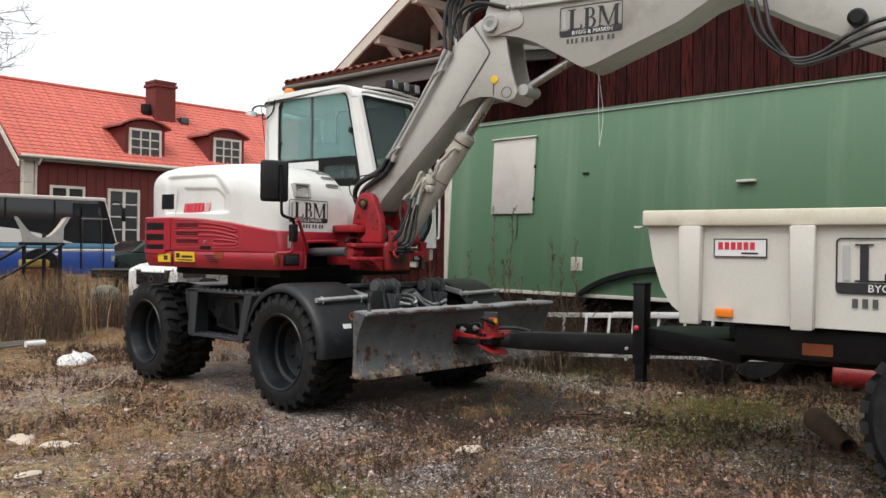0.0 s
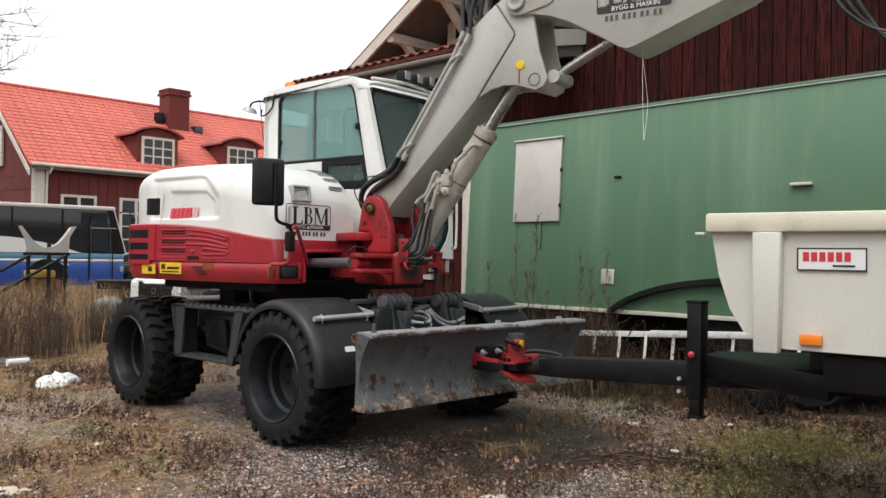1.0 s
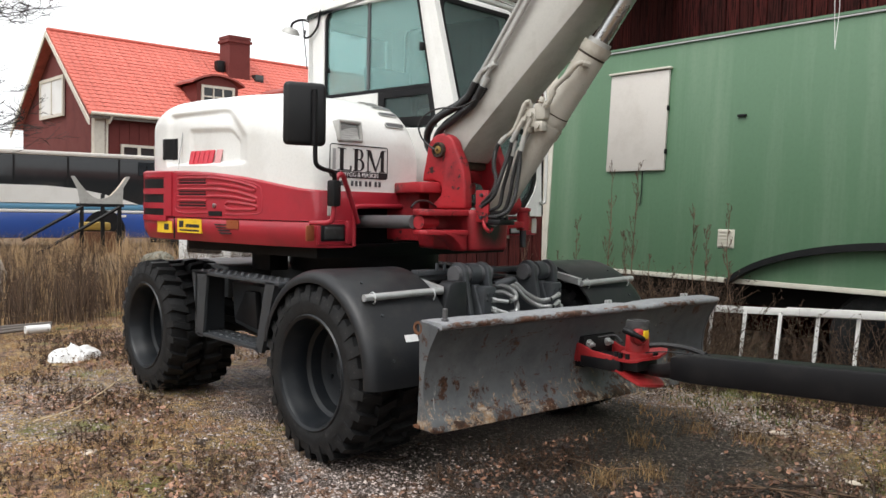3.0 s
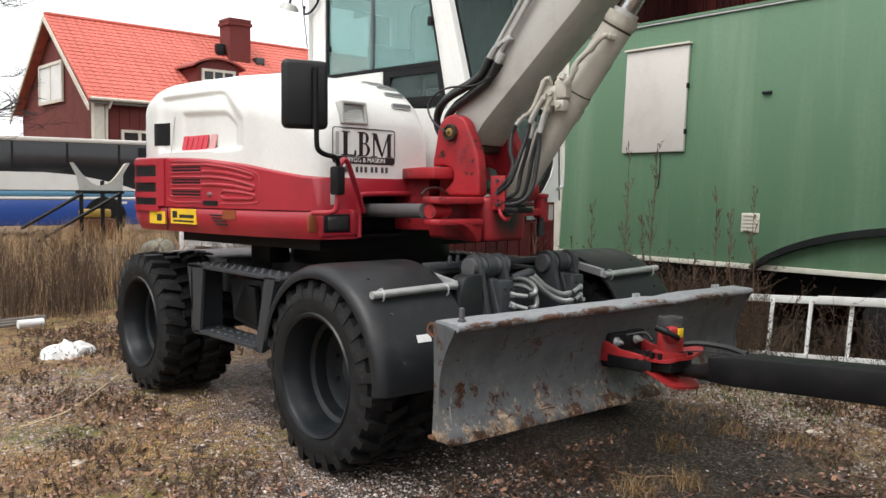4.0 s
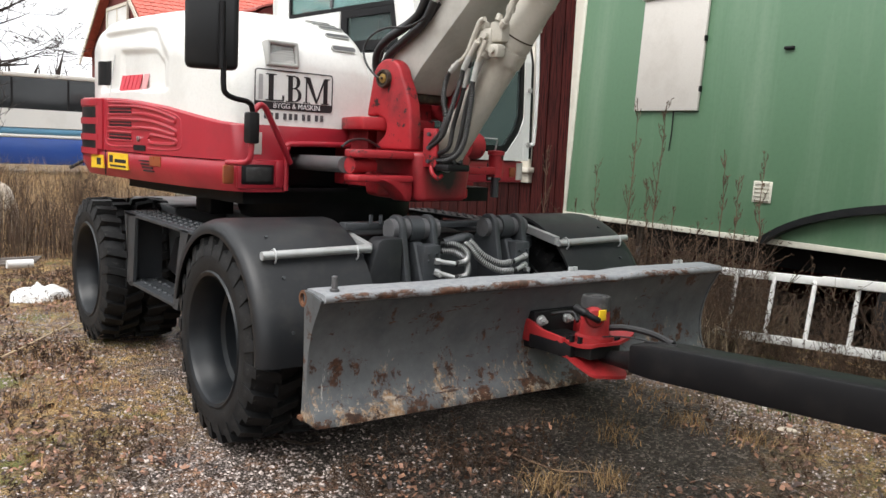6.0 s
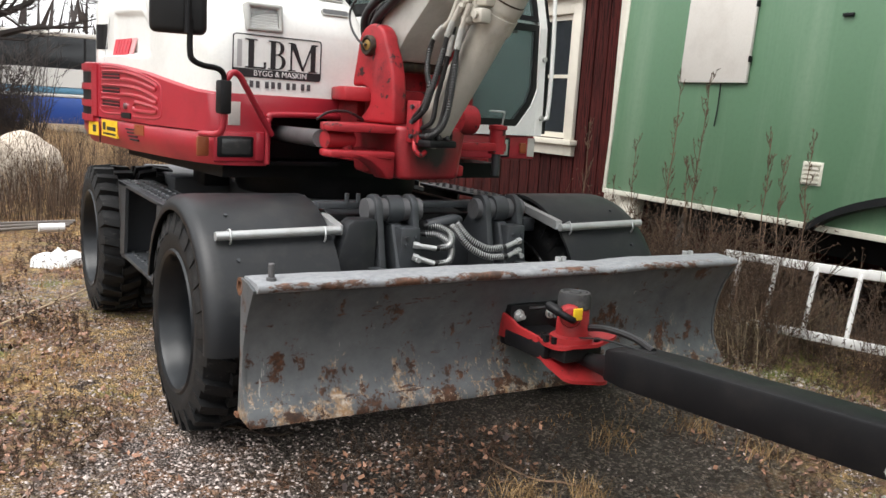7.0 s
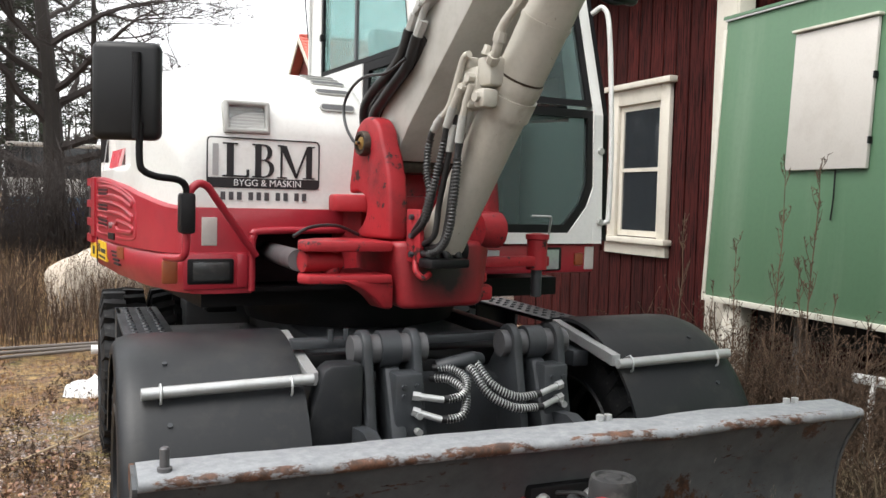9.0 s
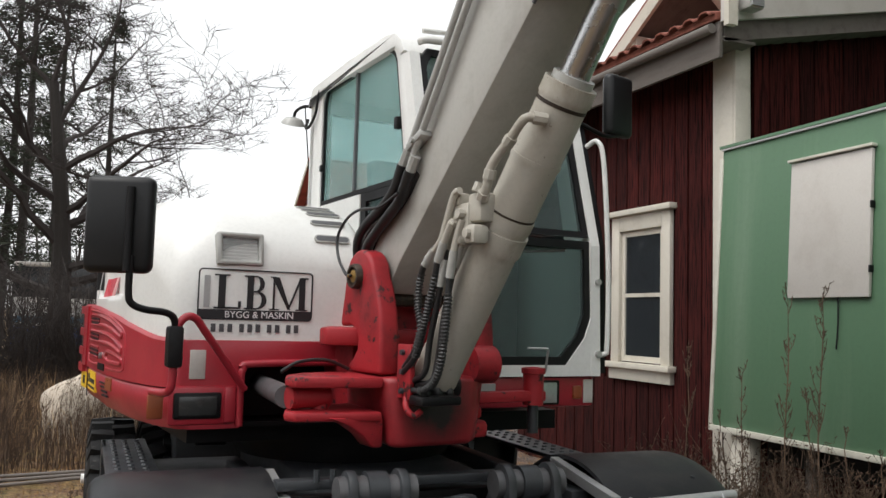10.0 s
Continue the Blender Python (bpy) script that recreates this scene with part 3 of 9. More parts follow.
    box_part("support_leg", (0.3, 1.7, -0.3), (0.4, 1.8, 0.83), M_ROOFWOOD, w, "grey timber support post", 0.01)
    return w


site_wagon()


# ---- red barn with a tiled lean-to ----
def barn():
    wall_a = new("wall_1")
    tagged(wall_a, "dark red boarded lean-to wall with a white window", "wall", kind="structure")
    wall_b = new("wall_2")
    tagged(wall_b, "dark red boarded end wall of the barn's lean-to", "wall", kind="structure")
    rake = lambda x: 4.26 + 0.212 * (x - 4.1)
    # cores of the walls, with the window's opening left free
    for lo, hi in (((4.0, 2.68, -0.3), (4.2, 3.62, 4.4)), ((4.0, 4.38, -0.3), (4.2, 6.5, 4.4)), ((4.0, 3.62, -0.3), (4.2, 4.38, 1.36)), ((4.0, 3.62, 2.7), (4.2, 4.38, 4.4))):
        box_part("wall_core", lo, hi, M_BOARD, wall_a)
    bm = bmesh.new()
    add_prism(bm, [(4.0, -0.3), (6.2, -0.3), (6.2, rake(6.2)), (4.0, rake(4.0))], "y", 2.68, 2.88)
    part("wall_core", bm, M_BOARD, wall_b)
    box_part("wall_core", (4.2, 6.3, -0.3), (6.2, 6.5, 4.5), M_BOARD, wall_b)
    box_part("corner_board", (3.925, 2.62, -0.2), (3.962, 2.88, 4.35), M_WHITEWOOD, wall_a, "weathered white corner board", 0.004)
    box_part("corner_board", (3.926, 2.585, -0.2), (4.1, 2.618, 4.3), M_WHITEWOOD, wall_b, "weathered white corner board", 0.004)
    bm = bmesh.new()
    add_prism(bm, [(3.6, rake(3.6) + 0.17), (6.5, rake(6.5) + 0.17), (6.5, rake(6.5) + 0.42), (3.6, rake(3.6) + 0.42)], "y", 2.36, 2.4)
    part("rake_fascia", bm, M_SHUTTER, wall_b, "pale grey-white fascia board")
    bm = bmesh.new()
    add_prism(bm, [(3.66, rake(3.66)), (6.2, rake(6.2)), (6.2, rake(6.2) + 0.18), (3.66, rake(3.66) + 0.18)], "y", 2.42, 2.68)
    part("soffit_beam", bm, M_ROOFWOOD, wall_b, "grey weathered beam")
    # main gable towards the yard, with a wide verge on brackets
    gable = new("wall_3")
    tagged(gable, "dark red boarded main gable of the barn", "wall", kind="structure")
    slope, foot_y, foot_z = 0.577, 6.6, 4.92
    verge = lambda y: foot_z + slope * (foot_y - y) if y > -0.6 else foot_z + slope * (foot_y + 0.6) - slope * (-0.6 - y)
    bm = bmesh.new()
    add_prism(bm, [(-9.5, -0.3), (6.3, -0.3), (6.3, verge(6.3) - 0.15), (-0.6, verge(-0.6) - 0.15), (-9.5, verge(-9.5) - 0.15)], "x", 6.24, 6.44)
    part("wall_core", bm, M_BOARD, gable)
    vb = bmesh.new()
    add_prism(vb, [(7.0, verge(7.0) - 0.06), (7.0, verge(7.0) + 0.14), (-0.6, verge(-0.6) + 0.14), (-0.6, verge(-0.6) - 0.08)], "x", 5.0, 5.05)
    part("verge_board", vb, M_WHITEWOOD, gable, "pale weathered verge board")
    us = bmesh.new()
    add_prism(us, [(7.0, verge(7.0) + 0.06), (7.0, verge(7.0) + 0.13), (-0.6, verge(-0.6) + 0.13), (-0.6, verge(-0.6) + 0.06)], "x", 5.05, 6.3)
    part("verge_soffit", us, M_ROOFWOOD, gable)
    for y in (5.75, 4.75, 3.4):
        z = verge(y)
        b = bmesh.new()
        add_box(b, (5.06, y - 0.07, z - 0.14), (6.24, y + 0.07, z + 0.02))
        add_prism(b, [(5.35, z - 0.14), (5.55, z - 0.14), (6.24, z - 0.75), (6.24, z - 0.92)], "y", y - 0.05, y + 0.05)
        add_box(b, (6.12, y - 0.06, z - 1.0), (6.2, y + 0.06, z - 0.14))
        part("bracket", b, M_WHITEWOOD, gable, "weathered wooden verge bracket")
    gw = bmesh.new()
    for lo, hi in (((6.1, 5.2, 5.0), (6.2, 5.34, 6.2)), ((6.1, 4.4, 5.0), (6.2, 4.52, 6.2)), ((6.1, 4.52, 6.08), (6.2, 5.2, 6.2)), ((6.1, 4.52, 5.3), (6.2, 5.2, 5.42))):
        add_box(gw, lo, hi)
    win2 = part("window_frame", gw, M_WHITEWOOD, gable, "weathered white gable window frame")
    box_part("pane", (6.17, 4.52, 5.42), (6.19, 5.2, 6.08), M_DARKGLASS, win2)
    # roofs
    roof = new("barn_roof")
    tagged(roof, "old red tiled lean-to roof of the barn", "roof", kind="structure")
    bm = bmesh.new()
    add_prism(bm, [(3.56, rake(3.56) + 0.2), (3.56, rake(3.56) + 0.26), (6.3, rake(6.3) + 0.3), (6.3, rake(6.3) + 0.22)], "y", 2.42, 6.55)
    part("roof_deck", bm, M_BARNTILE, roof)
    bm = bmesh.new()
    add_prism(bm, [(7.0, verge(7.0) + 0.13), (-0.6, verge(-0.6) + 0.13), (-9.8, verge(-9.8) + 0.13), (-9.8, verge(-9.8) + 0.2), (-0.6, verge(-0.6) + 0.22), (7.0, verge(7.0) + 0.2)], "x", 5.02, 26)
    part("roof_deck", bm, M_BARNTILE, roof)
    box_part("eave_board", (3.6, 2.42, 4.02), (3.64, 6.55, 4.34), M_ROOFWOOD, roof, "grey weathered eave board", 0.004)
    box_part("eave_soffit", (3.64, 2.42, 4.18), (4.0, 6.55, 4.21), M_ROOFWOOD, roof)
    tube_part("gutter", [(3.54, 2.44, 4.27), (3.54, 6.55, 4.29)], 0.045, M_ROOFWOOD, roof, "old grey gutter", smooth=False)
    # window
    win = new("window_1")
    tagged(win, "white wooden barn window with two stacked panes", "window", kind="structure")
    for lo, hi in (((3.925, 3.5, 1.3), (3.975, 3.64, 2.84)), ((3.925, 4.36, 1.3), (3.975, 4.5, 2.84)), ((3.925, 3.64, 2.68), (3.975, 4.36, 2.84))):
        box_part("window_frame", lo, hi, M_WHITEWOOD, win, "flaking white casing", 0.006)
    box_part("cornice", (3.87, 3.44, 2.842), (3.99, 4.56, 2.9), M_WHITEWOOD, win, "", 0.006)
    box_part("window_sill", (3.86, 3.44, 1.24), (3.99, 4.56, 1.298), M_WHITEWOOD, win, "flaking white sill", 0.006)
    box_part("apron", (3.915, 3.48, 1.12), (3.975, 4.52, 1.238), M_WHITEWOOD, win, "", 0.005)
    for y0, y1 in ((3.642, 3.7), (4.3, 4.358)):
        box_part("sash", (3.965, y0, 1.31), (4.0, y1, 2.678), M_WHITEWOOD, win)
    for z0, z1 in ((1.31, 1.37), (2.62, 2.678), (1.98, 2.02)):
        box_part("sash", (3.966, 3.702, z0), (3.999, 4.298, z1), M_WHITEWOOD, win)
    for z0, z1 in ((1.372, 1.978), (2.022, 2.618)):
        box_part("pane", (3.98, 3.702, z0), (3.984, 4.298, z1), M_PANE, win)
    # added dark sheet standing in for the unlit space behind the pane
    box_part("dark_backing", (4.5, 3.4, 1.2), (4.52, 4.6, 2.8), M_INTERIOR, win)
    fl = thing("floodlight", "small grey floodlight fixed at the barn's corner", "lamp")
    box_part("housing", (3.74, 2.2, 4.42), (3.9, 2.34, 4.58), M_GREYPIPE, fl, "", 0.015)
    box_part("lens", (3.755, 2.185, 4.435), (3.885, 2.199, 4.565), M_LAMP, fl)
    box_part("bracket", (3.6, 2.3, 4.28), (3.7, 2.36, 4.56), M_WHITEWOOD, fl)
    # boards on the walls
    for i in range(19):
        y = 2.885 + i * 0.2
        if 3.3 < y < 4.5:
            if y + 0.17 > 3.5:
                box_part("board", (3.962, y, -0.3), (3.998, y + 0.18, 1.12), M_BOARD, wall_a)
                box_part("board", (3.962, y, 2.9), (3.998, y + 0.18, 4.2), M_BOARD, wall_a)
                continue
        box_part("board", (3.962 + 0.004 * (i % 2), y, -0.3), (3.998, y + 0.18, 4.2), M_BOARD, wall_a)
    for i in range(11):
        x = 4.2 + i * 0.185
        box_part("board", (x, 2.64 + 0.005 * (i % 2), -0.3), (x + 0.165, 2.678, rake(x)), M_BOARD, wall_b)
    for i in range(62):
        y = 2.4 - i * 0.19
        box_part("board", (6.2 + 0.006 * ((i * 7) % 3), y, 2.0), (6.238, y + 0.172, verge(y + 0.17) - 0.2), M_BOARD, gable)
    for i in range(18):
        y = 2.6 + i * 0.19
        box_part("board", (6.2 + 0.006 * ((i * 7) % 3), y, 4.6), (6.238, y + 0.172, verge(y + 0.17) - 0.2), M_BOARD, gable)
    # one course of tiles along the eave and three behind it
    tile = bmesh.new()
    n = 9
    top = [(-0.1 + 0.2 * k / (n - 1), 0.03 + 0.035 * (1 if 2 <= k <= 6 else 0) - 0.012 * (k in (2, 6))) for k in range(n)]
    low = [(x, z - 0.014) for x, z in top]
    add_prism(tile, top + low[::-1], "x", 0, 0.62)
    proto = part("tile", tile, M_BARNTILE, roof)
    tilt = Matrix.Rotation(-math.atan(0.212), 4, "Y")
    first = True
    for c in range(4):
        for i in range(20):
            m = Matrix.Translation((3.52 + c * 0.58, 2.53 + i * 0.205, rake(3.52 + c * 0.58) + 0.235 + 0.008 * c)) @ tilt
            if first:
                proto.matrix_local, first = m, False
                continue
            ob = new("tile", proto.data)
            ob.parent = roof
            ob.matrix_local = m


barn()

# ---- red house across the yard ----
HOUSE = Matrix.Translation((9.19, 33.7, 0)) @ Matrix.Rotation(radians(0.7), 4, "Z")


def red_house():
    h = thing("house", "red wooden house with an orange-red tiled roof and white corner boards", "house", HOUSE)
    L, D, E, R_ = 27.0, 10.7, 5.49, 9.55
    bm = bmesh.new()
    add_prism(bm, [(0.1, -0.5), (D - 0.1, -0.5), (D - 0.1, E), (D / 2, R_ - 0.25), (0.1, E)], "x", 0.1, L)
    part("wall", bm, M_HOUSEWALL, h)
    for i in range(60):
        box_part("board", (0.2 + i * 0.45, 0.07, 0), (0.23 + i * 0.45, 0.1, E - 0.1), M_HOUSEWALL, h)
    # roof slabs with courses of tiles
    s = math.hypot(D / 2 + 0.35, R_ - E + 0.3)
    pitch = math.atan2(R_ - E, D / 2)
    for side in (0, 1):
        m = Matrix.Translation((0, D / 2, R_ + 0.12)) @ (Matrix.Rotation(math.pi, 4, "Z") if side else Matrix())
        b = bmesh.new()
        add_box(b, (-0.35 if not side else -L - 0.35, -s, -0.1), (L + 0.35 if not side else 0.35, 0, -0.02), Matrix.Rotation(pitch, 4, "X"))
        part("roof", b, M_TILE, h, "orange-red tiled roof slope", m)
    tile = bpy.data.meshes.new("tile_course")
    verts, faces, cols, pw = [], [], int(27.7 / 0.075), s / 22
    for j in range(cols + 1):
        z = 0.016 * math.sin(j * 2 * math.pi / 4)
        verts += [(-0.35 + j * 0.075, -pw - 0.04, z + 0.03), (-0.35 + j * 0.075, 0, z), (-0.35 + j * 0.075, -pw - 0.04, z - 0.01)]
    for j in range(cols):
        a, c = j * 3, j * 3 + 3
        faces += [(a, c, c + 1, a + 1), (a + 2, c + 2, c, a)]
    tile.from_pydata(verts, [], faces)
    tile.materials.append(M_TILE)
    tm = Matrix.Translation((0, D / 2, R_ + 0.12)) @ Matrix.Rotation(pitch, 4, "X")
    for i in range(22):
        ob = new("tile_course", tile)
        ob.parent = h
        ob.matrix_local = tm @ Matrix.Translation((0, -i * pw, 0))
    box_part("ridge", (-0.36, D / 2 - 0.12, R_ + 0.08), (L + 0.36, D / 2 + 0.12, R_ + 0.22), M_TILE, h, "", 0.05)
    # verge boards on the gable
    for sgn in (-1, 1):
        b = bmesh.new()
        add_prism(b, [(D / 2, R_ + 0.05), (D / 2, R_ - 0.2), (D / 2 + sgn * (D / 2 + 0.4), E - 0.68), (D / 2 + sgn * (D / 2 + 0.4), E - 0.42)], "x", -0.42, -0.36)
        part("verge_board", b, M_WHITEWOOD, h, "white verge board")
    box_part("corner_board", (-0.02, -0.02, 0), (0.42, 0.1, E - 0.2), M_WHITEWOOD, h, "white corner board")
    box_part("corner_board", (-0.02, 0.1, 0), (0.1, 0.35, E - 0.2), M_WHITEWOOD, h, "white corner board")
    box_part("fascia", (-0.3, -0.32, E - 0.36), (L, -0.26, E - 0.14), M_ROOFWOOD, h, "grey eave board")
    tube_part("gutter", [(-0.3, -0.38, E - 0.16), (L, -0.38, E - 0.18)], 0.08, M_WHITEWOOD, h, "white gutter", smooth=False)
    tube_part("downpipe", [(0.6, -0.36, E - 0.22), (0.55, -0.2, E - 0.5), (0.5, -0.05, E - 0.7), (0.5, -0.05, 0.2)], 0.06, M_WHITEWOOD, h, "white downpipe")

    def window(x0, x1, z0, z1, cols_, rows_, y=0.02, parent=h):
        f, t = bmesh.new(), 0.12
        add_ring(f, [(x0 - t, z0 - t), (x1 + t, z0 - t), (x1 + t, z1 + t), (x0 - t, z1 + t)], [(x0, z0), (x1, z0), (x1, z1), (x0, z1)], "y", y - 0.04, y + 0.1)
        win = part("window", f, M_WHITEWOOD, parent, "white window frame with glazing bars")
        for i in range(1, cols_):
            x = x0 + (x1 - x0) * i / cols_
            wd = 0.07 if cols_ == 2 or i * 2 == cols_ else 0.035
            box_part("glazing_bar", (x - wd, y - 0.03, z0), (x + wd, y + 0.05, z1), M_WHITEWOOD, win)
        for j in range(1, rows_):
            z = z0 + (z1 - z0) * j / rows_
            box_part("glazing_bar", (x0, y - 0.025, z - 0.03), (x1, y + 0.05, z + 0.03), M_WHITEWOOD, win)
        box_part("pane", (x0, y + 0.02, z0), (x1, y + 0.03, z1), M_DARKGLASS, win)

    for x in (1.27, 4.03, 8.2, 11.2, 14.4, 17.6):
        window(x, x + 1.4, 1.5, 3.98, 2, 4)
    # gable window, boarded pale
    g = box_part("gable_window", (0.0, 4.15, 5.68), (0.09, 7.3, 7.3), M_BUSWHITE, h, "pale boarded gable window")
    for lo, hi in (((-0.05, 4.0, 5.53), (0.05, 4.15, 7.45)), ((-0.05, 7.3, 5.53), (0.05, 7.45, 7.45)), ((-0.05, 4.15, 7.3), (0.05, 7.3, 7.45)), ((-0.05, 4.15, 5.53), (0.05, 7.3, 5.68)), ((-0.03, 5.68, 5.68), (0.05, 5.78, 7.3))):
        box_part("frame", lo, hi, M_WHITEWOOD, g)
    # dormers with eyebrow roofs
    M_DORMER = surface("red_dormer_sheet", (0.3, 0.07, 0.055), 0.7, dirt=(0.14, 0.05, 0.04), amount=0.5, scale=1.5)
    for xc, half in ((6.0, 1.35), (10.8, 1.35)):
        face = bmesh.new()
        top = lambda u: 7.3 + 0.42 * math.cos(u * math.pi / 2) ** 0.8
        pts = [(xc + half * u * 0.8, top(u) - 0.05) for u in [k / 8 - 1 for k in range(17)]]
        add_prism(face, [(xc - half * 0.8, 5.3)] + pts + [(xc + half * 0.8, 5.3)], "y", 0.4, 3.0)
        d = part("dormer", face, M_HOUSEWALL, h, "red dormer with a curved roof")
        hood = bmesh.new()
        up = [(xc + half * u, top(u) + 0.06) for u in [k / 8 - 1 for k in range(17)]]
        dn = [(xc + half * u, top(u) - 0.03) for u in [k / 8 - 1 for k in range(17)]]
        add_prism(hood, up + dn[::-1], "y", 0.2, 3.0)
        part("dormer_roof", hood, M_DORMER, d, "red sheet dormer roof")
        window(xc - 0.75, xc + 0.75, 5.85, 7.1, 3, 3, 0.35, d)
    # chimney
    c = bmesh.new()
    add_box(c, (8.2, 3.4, 7.4), (9.4, 4.5, 10.3))
    add_box(c, (8.11, 3.33, 10.1), (9.48, 4.57, 10.25))
    add_box(c, (8.16, 3.38, 10.3), (9.44, 4.53, 10.45))
    part("chimney", c, M_HOUSEWALL, h, "red rendered chimney")
    box_part("roof_hatch", (7.68, 3.7, 8.5), (8.1, 4.1, 9.1), M_BLACK, h, "", 0.03)
    box_part("roof_window", (9.7, 3.3, 8.15), (10.2, 3.9, 8.55), M_DARKLAMP, h, "", 0.03)
    return h


red_house()


# ---- blue and white bus ----
def bus():
    b = thing("bus", "parked coach, white above blue stripes with dark side windows", "bus", Matrix.Translation((8.95, 24.32, 0)) @ Matrix.Rotation(radians(173), 4, "Z") @ Matrix.Scale(-1, 4, (0, 1, 0)))
    # local x runs back from the front end, y into the bus
    Lb = 12.5
    def shell(name, z0, z1, mat, x0=0.0, x1=Lb, y0=0.0, lab="", bev=0.06, nose=0.0):
        bm = bmesh.new()
        add_prism(bm, [(x0 + nose, z0), (x1, z0), (x1, z1), (x0, z1)] if nose >= 0 else [(x0, z0), (x1, z0), (x1, z1), (x0 - nose, z1)], "y", y0, 2.5 - y0)
        rounded(bm, bev)
        return part(name, bm, mat, b, lab)
    shell("skirt", 0.3, 1.13, M_BUSBLUE, lab="blue lower panels")
    shell("white_stripe", 1.12, 1.24, M_BUSWHITE, y0=-0.004, lab="thin white stripe")
    shell("waist", 1.23, 1.44, M_BUSCYAN, y0=-0.005, lab="light blue stripe")
    shell("window_band", 1.42, 2.98, M_DARKGLASS, nose=-0.45, y0=0.01, lab="dark side windows")
    bm = bmesh.new()
    add_prism(bm, [(1.5, 1.44), (2.0, 1.6), (2.7, 1.78), (3.5, 1.93), (4.4, 2.0), (Lb - 0.05, 2.02), (Lb - 0.05, 1.44)], "y", -0.02, 0.5)
    part("side", bm, M_BUSWHITE, b, "white side panel with a curved front end")
    shell("roof", 2.96, 3.12, M_SHUTTER, x0=0.32, bev=0.07, lab="white roof")
    for i in range(6):
        box_part("window_bar", (2.1 + i * 1.6, -0.002, 2.02), (2.16 + i * 1.6, 0.03, 2.95), M_BLACK, b)
    door = box_part("door", (0.45, -0.012, 1.46), (1.2, 0.02, 2.75), M_DARKGLASS, b, "dark glazed front door", 0.02)
    box_part("door_frame", (0.3, -0.02, 2.32), (1.25, -0.013, 2.35), M_GREYPIPE, door)
    box_part("door_frame", (1.2, -0.02, 0.5), (1.25, -0.013, 2.75), M_BLACK, door)
    box_part("door_frame", (0.4, -0.02, 0.5), (0.44, -0.013, 2.5), M_BLACK, door)
    bm = bmesh.new()
    add_prism(bm, [(-0.03, 1.44), (0.3, 1.44), (0.62, 2.98), (0.4, 2.98)], "y", -0.018, 0.3)
    part("front_pillar", bm, M_BLACK, b, "black front pillar beside the windscreen")
    bm = bmesh.new()
    add_tube(bm, [(-0.03, -0.02, 1.5), (0.38, -0.02, 2.95), (0.45, -0.02, 3.02)], 0.02, 6)
    part("screen_trim", bm, M_BUSWHITE, b, "thin pale trim along the screen")
    box_part("quarter_light", (0.62, -0.02, 2.42), (1.5, -0.012, 2.88), M_PANE, b, "small upper pane")
    box_part("corner_lamp", (0.02, -0.014, 0.78), (0.14, 0.0, 0.98), M_LAMP, b, "corner lamp", 0.004)
    for x in (0.5, 1.16):
        box_part("door_frame", (x, -0.026, 0.6), (x + 0.014, -0.021, 2.4), M_ROD, door, "thin grey door edge")
    box_part("side_pane", (0.58, -0.024, 1.5), (1.1, -0.02, 2.25), M_PANE, door)
    arch = bmesh.new()
    add_lathe(arch, [(0.35, 0), (0.68, 0.0), (0.68, 0.02), (0.35, 0.02)], Matrix.Translation((2.6, -0.02, 0.55)) @ Matrix.Rotation(radians(-90), 4, "X"), 24)
    part("wheel_arch", arch, M_BLACK, b)
    for x in (2.6, 9.0):
        wb = bmesh.new()
        add_lathe(wb, [(0.1, 0.02), (0.28, 0.05), (0.3, 0.0), (0.52, 0.0), (0.52, 0.3), (0.1, 0.3)], Matrix.Translation((x, -0.01, 0.52)) @ Matrix.Rotation(radians(-90), 4, "X"), 24)
        part("wheel", wb, M_TYRE, b)
    box_part("fleet_mark", (1.9, -0.012, 1.0), (2.25, -0.004, 1.08), M_BUSWHITE, b, "small white marking")
    tube_part("mirror_arm", [(0.2, -0.05, 2.9), (0.0, -0.3, 3.0), (-0.1, -0.45, 2.75)], 0.025, M_BLACK, b)
    box_part("mirror", (-0.2, -0.55, 2.25), (-0.08, -0.35, 2.75), M_BLACK, b, "", 0.03)
    return b


bus()


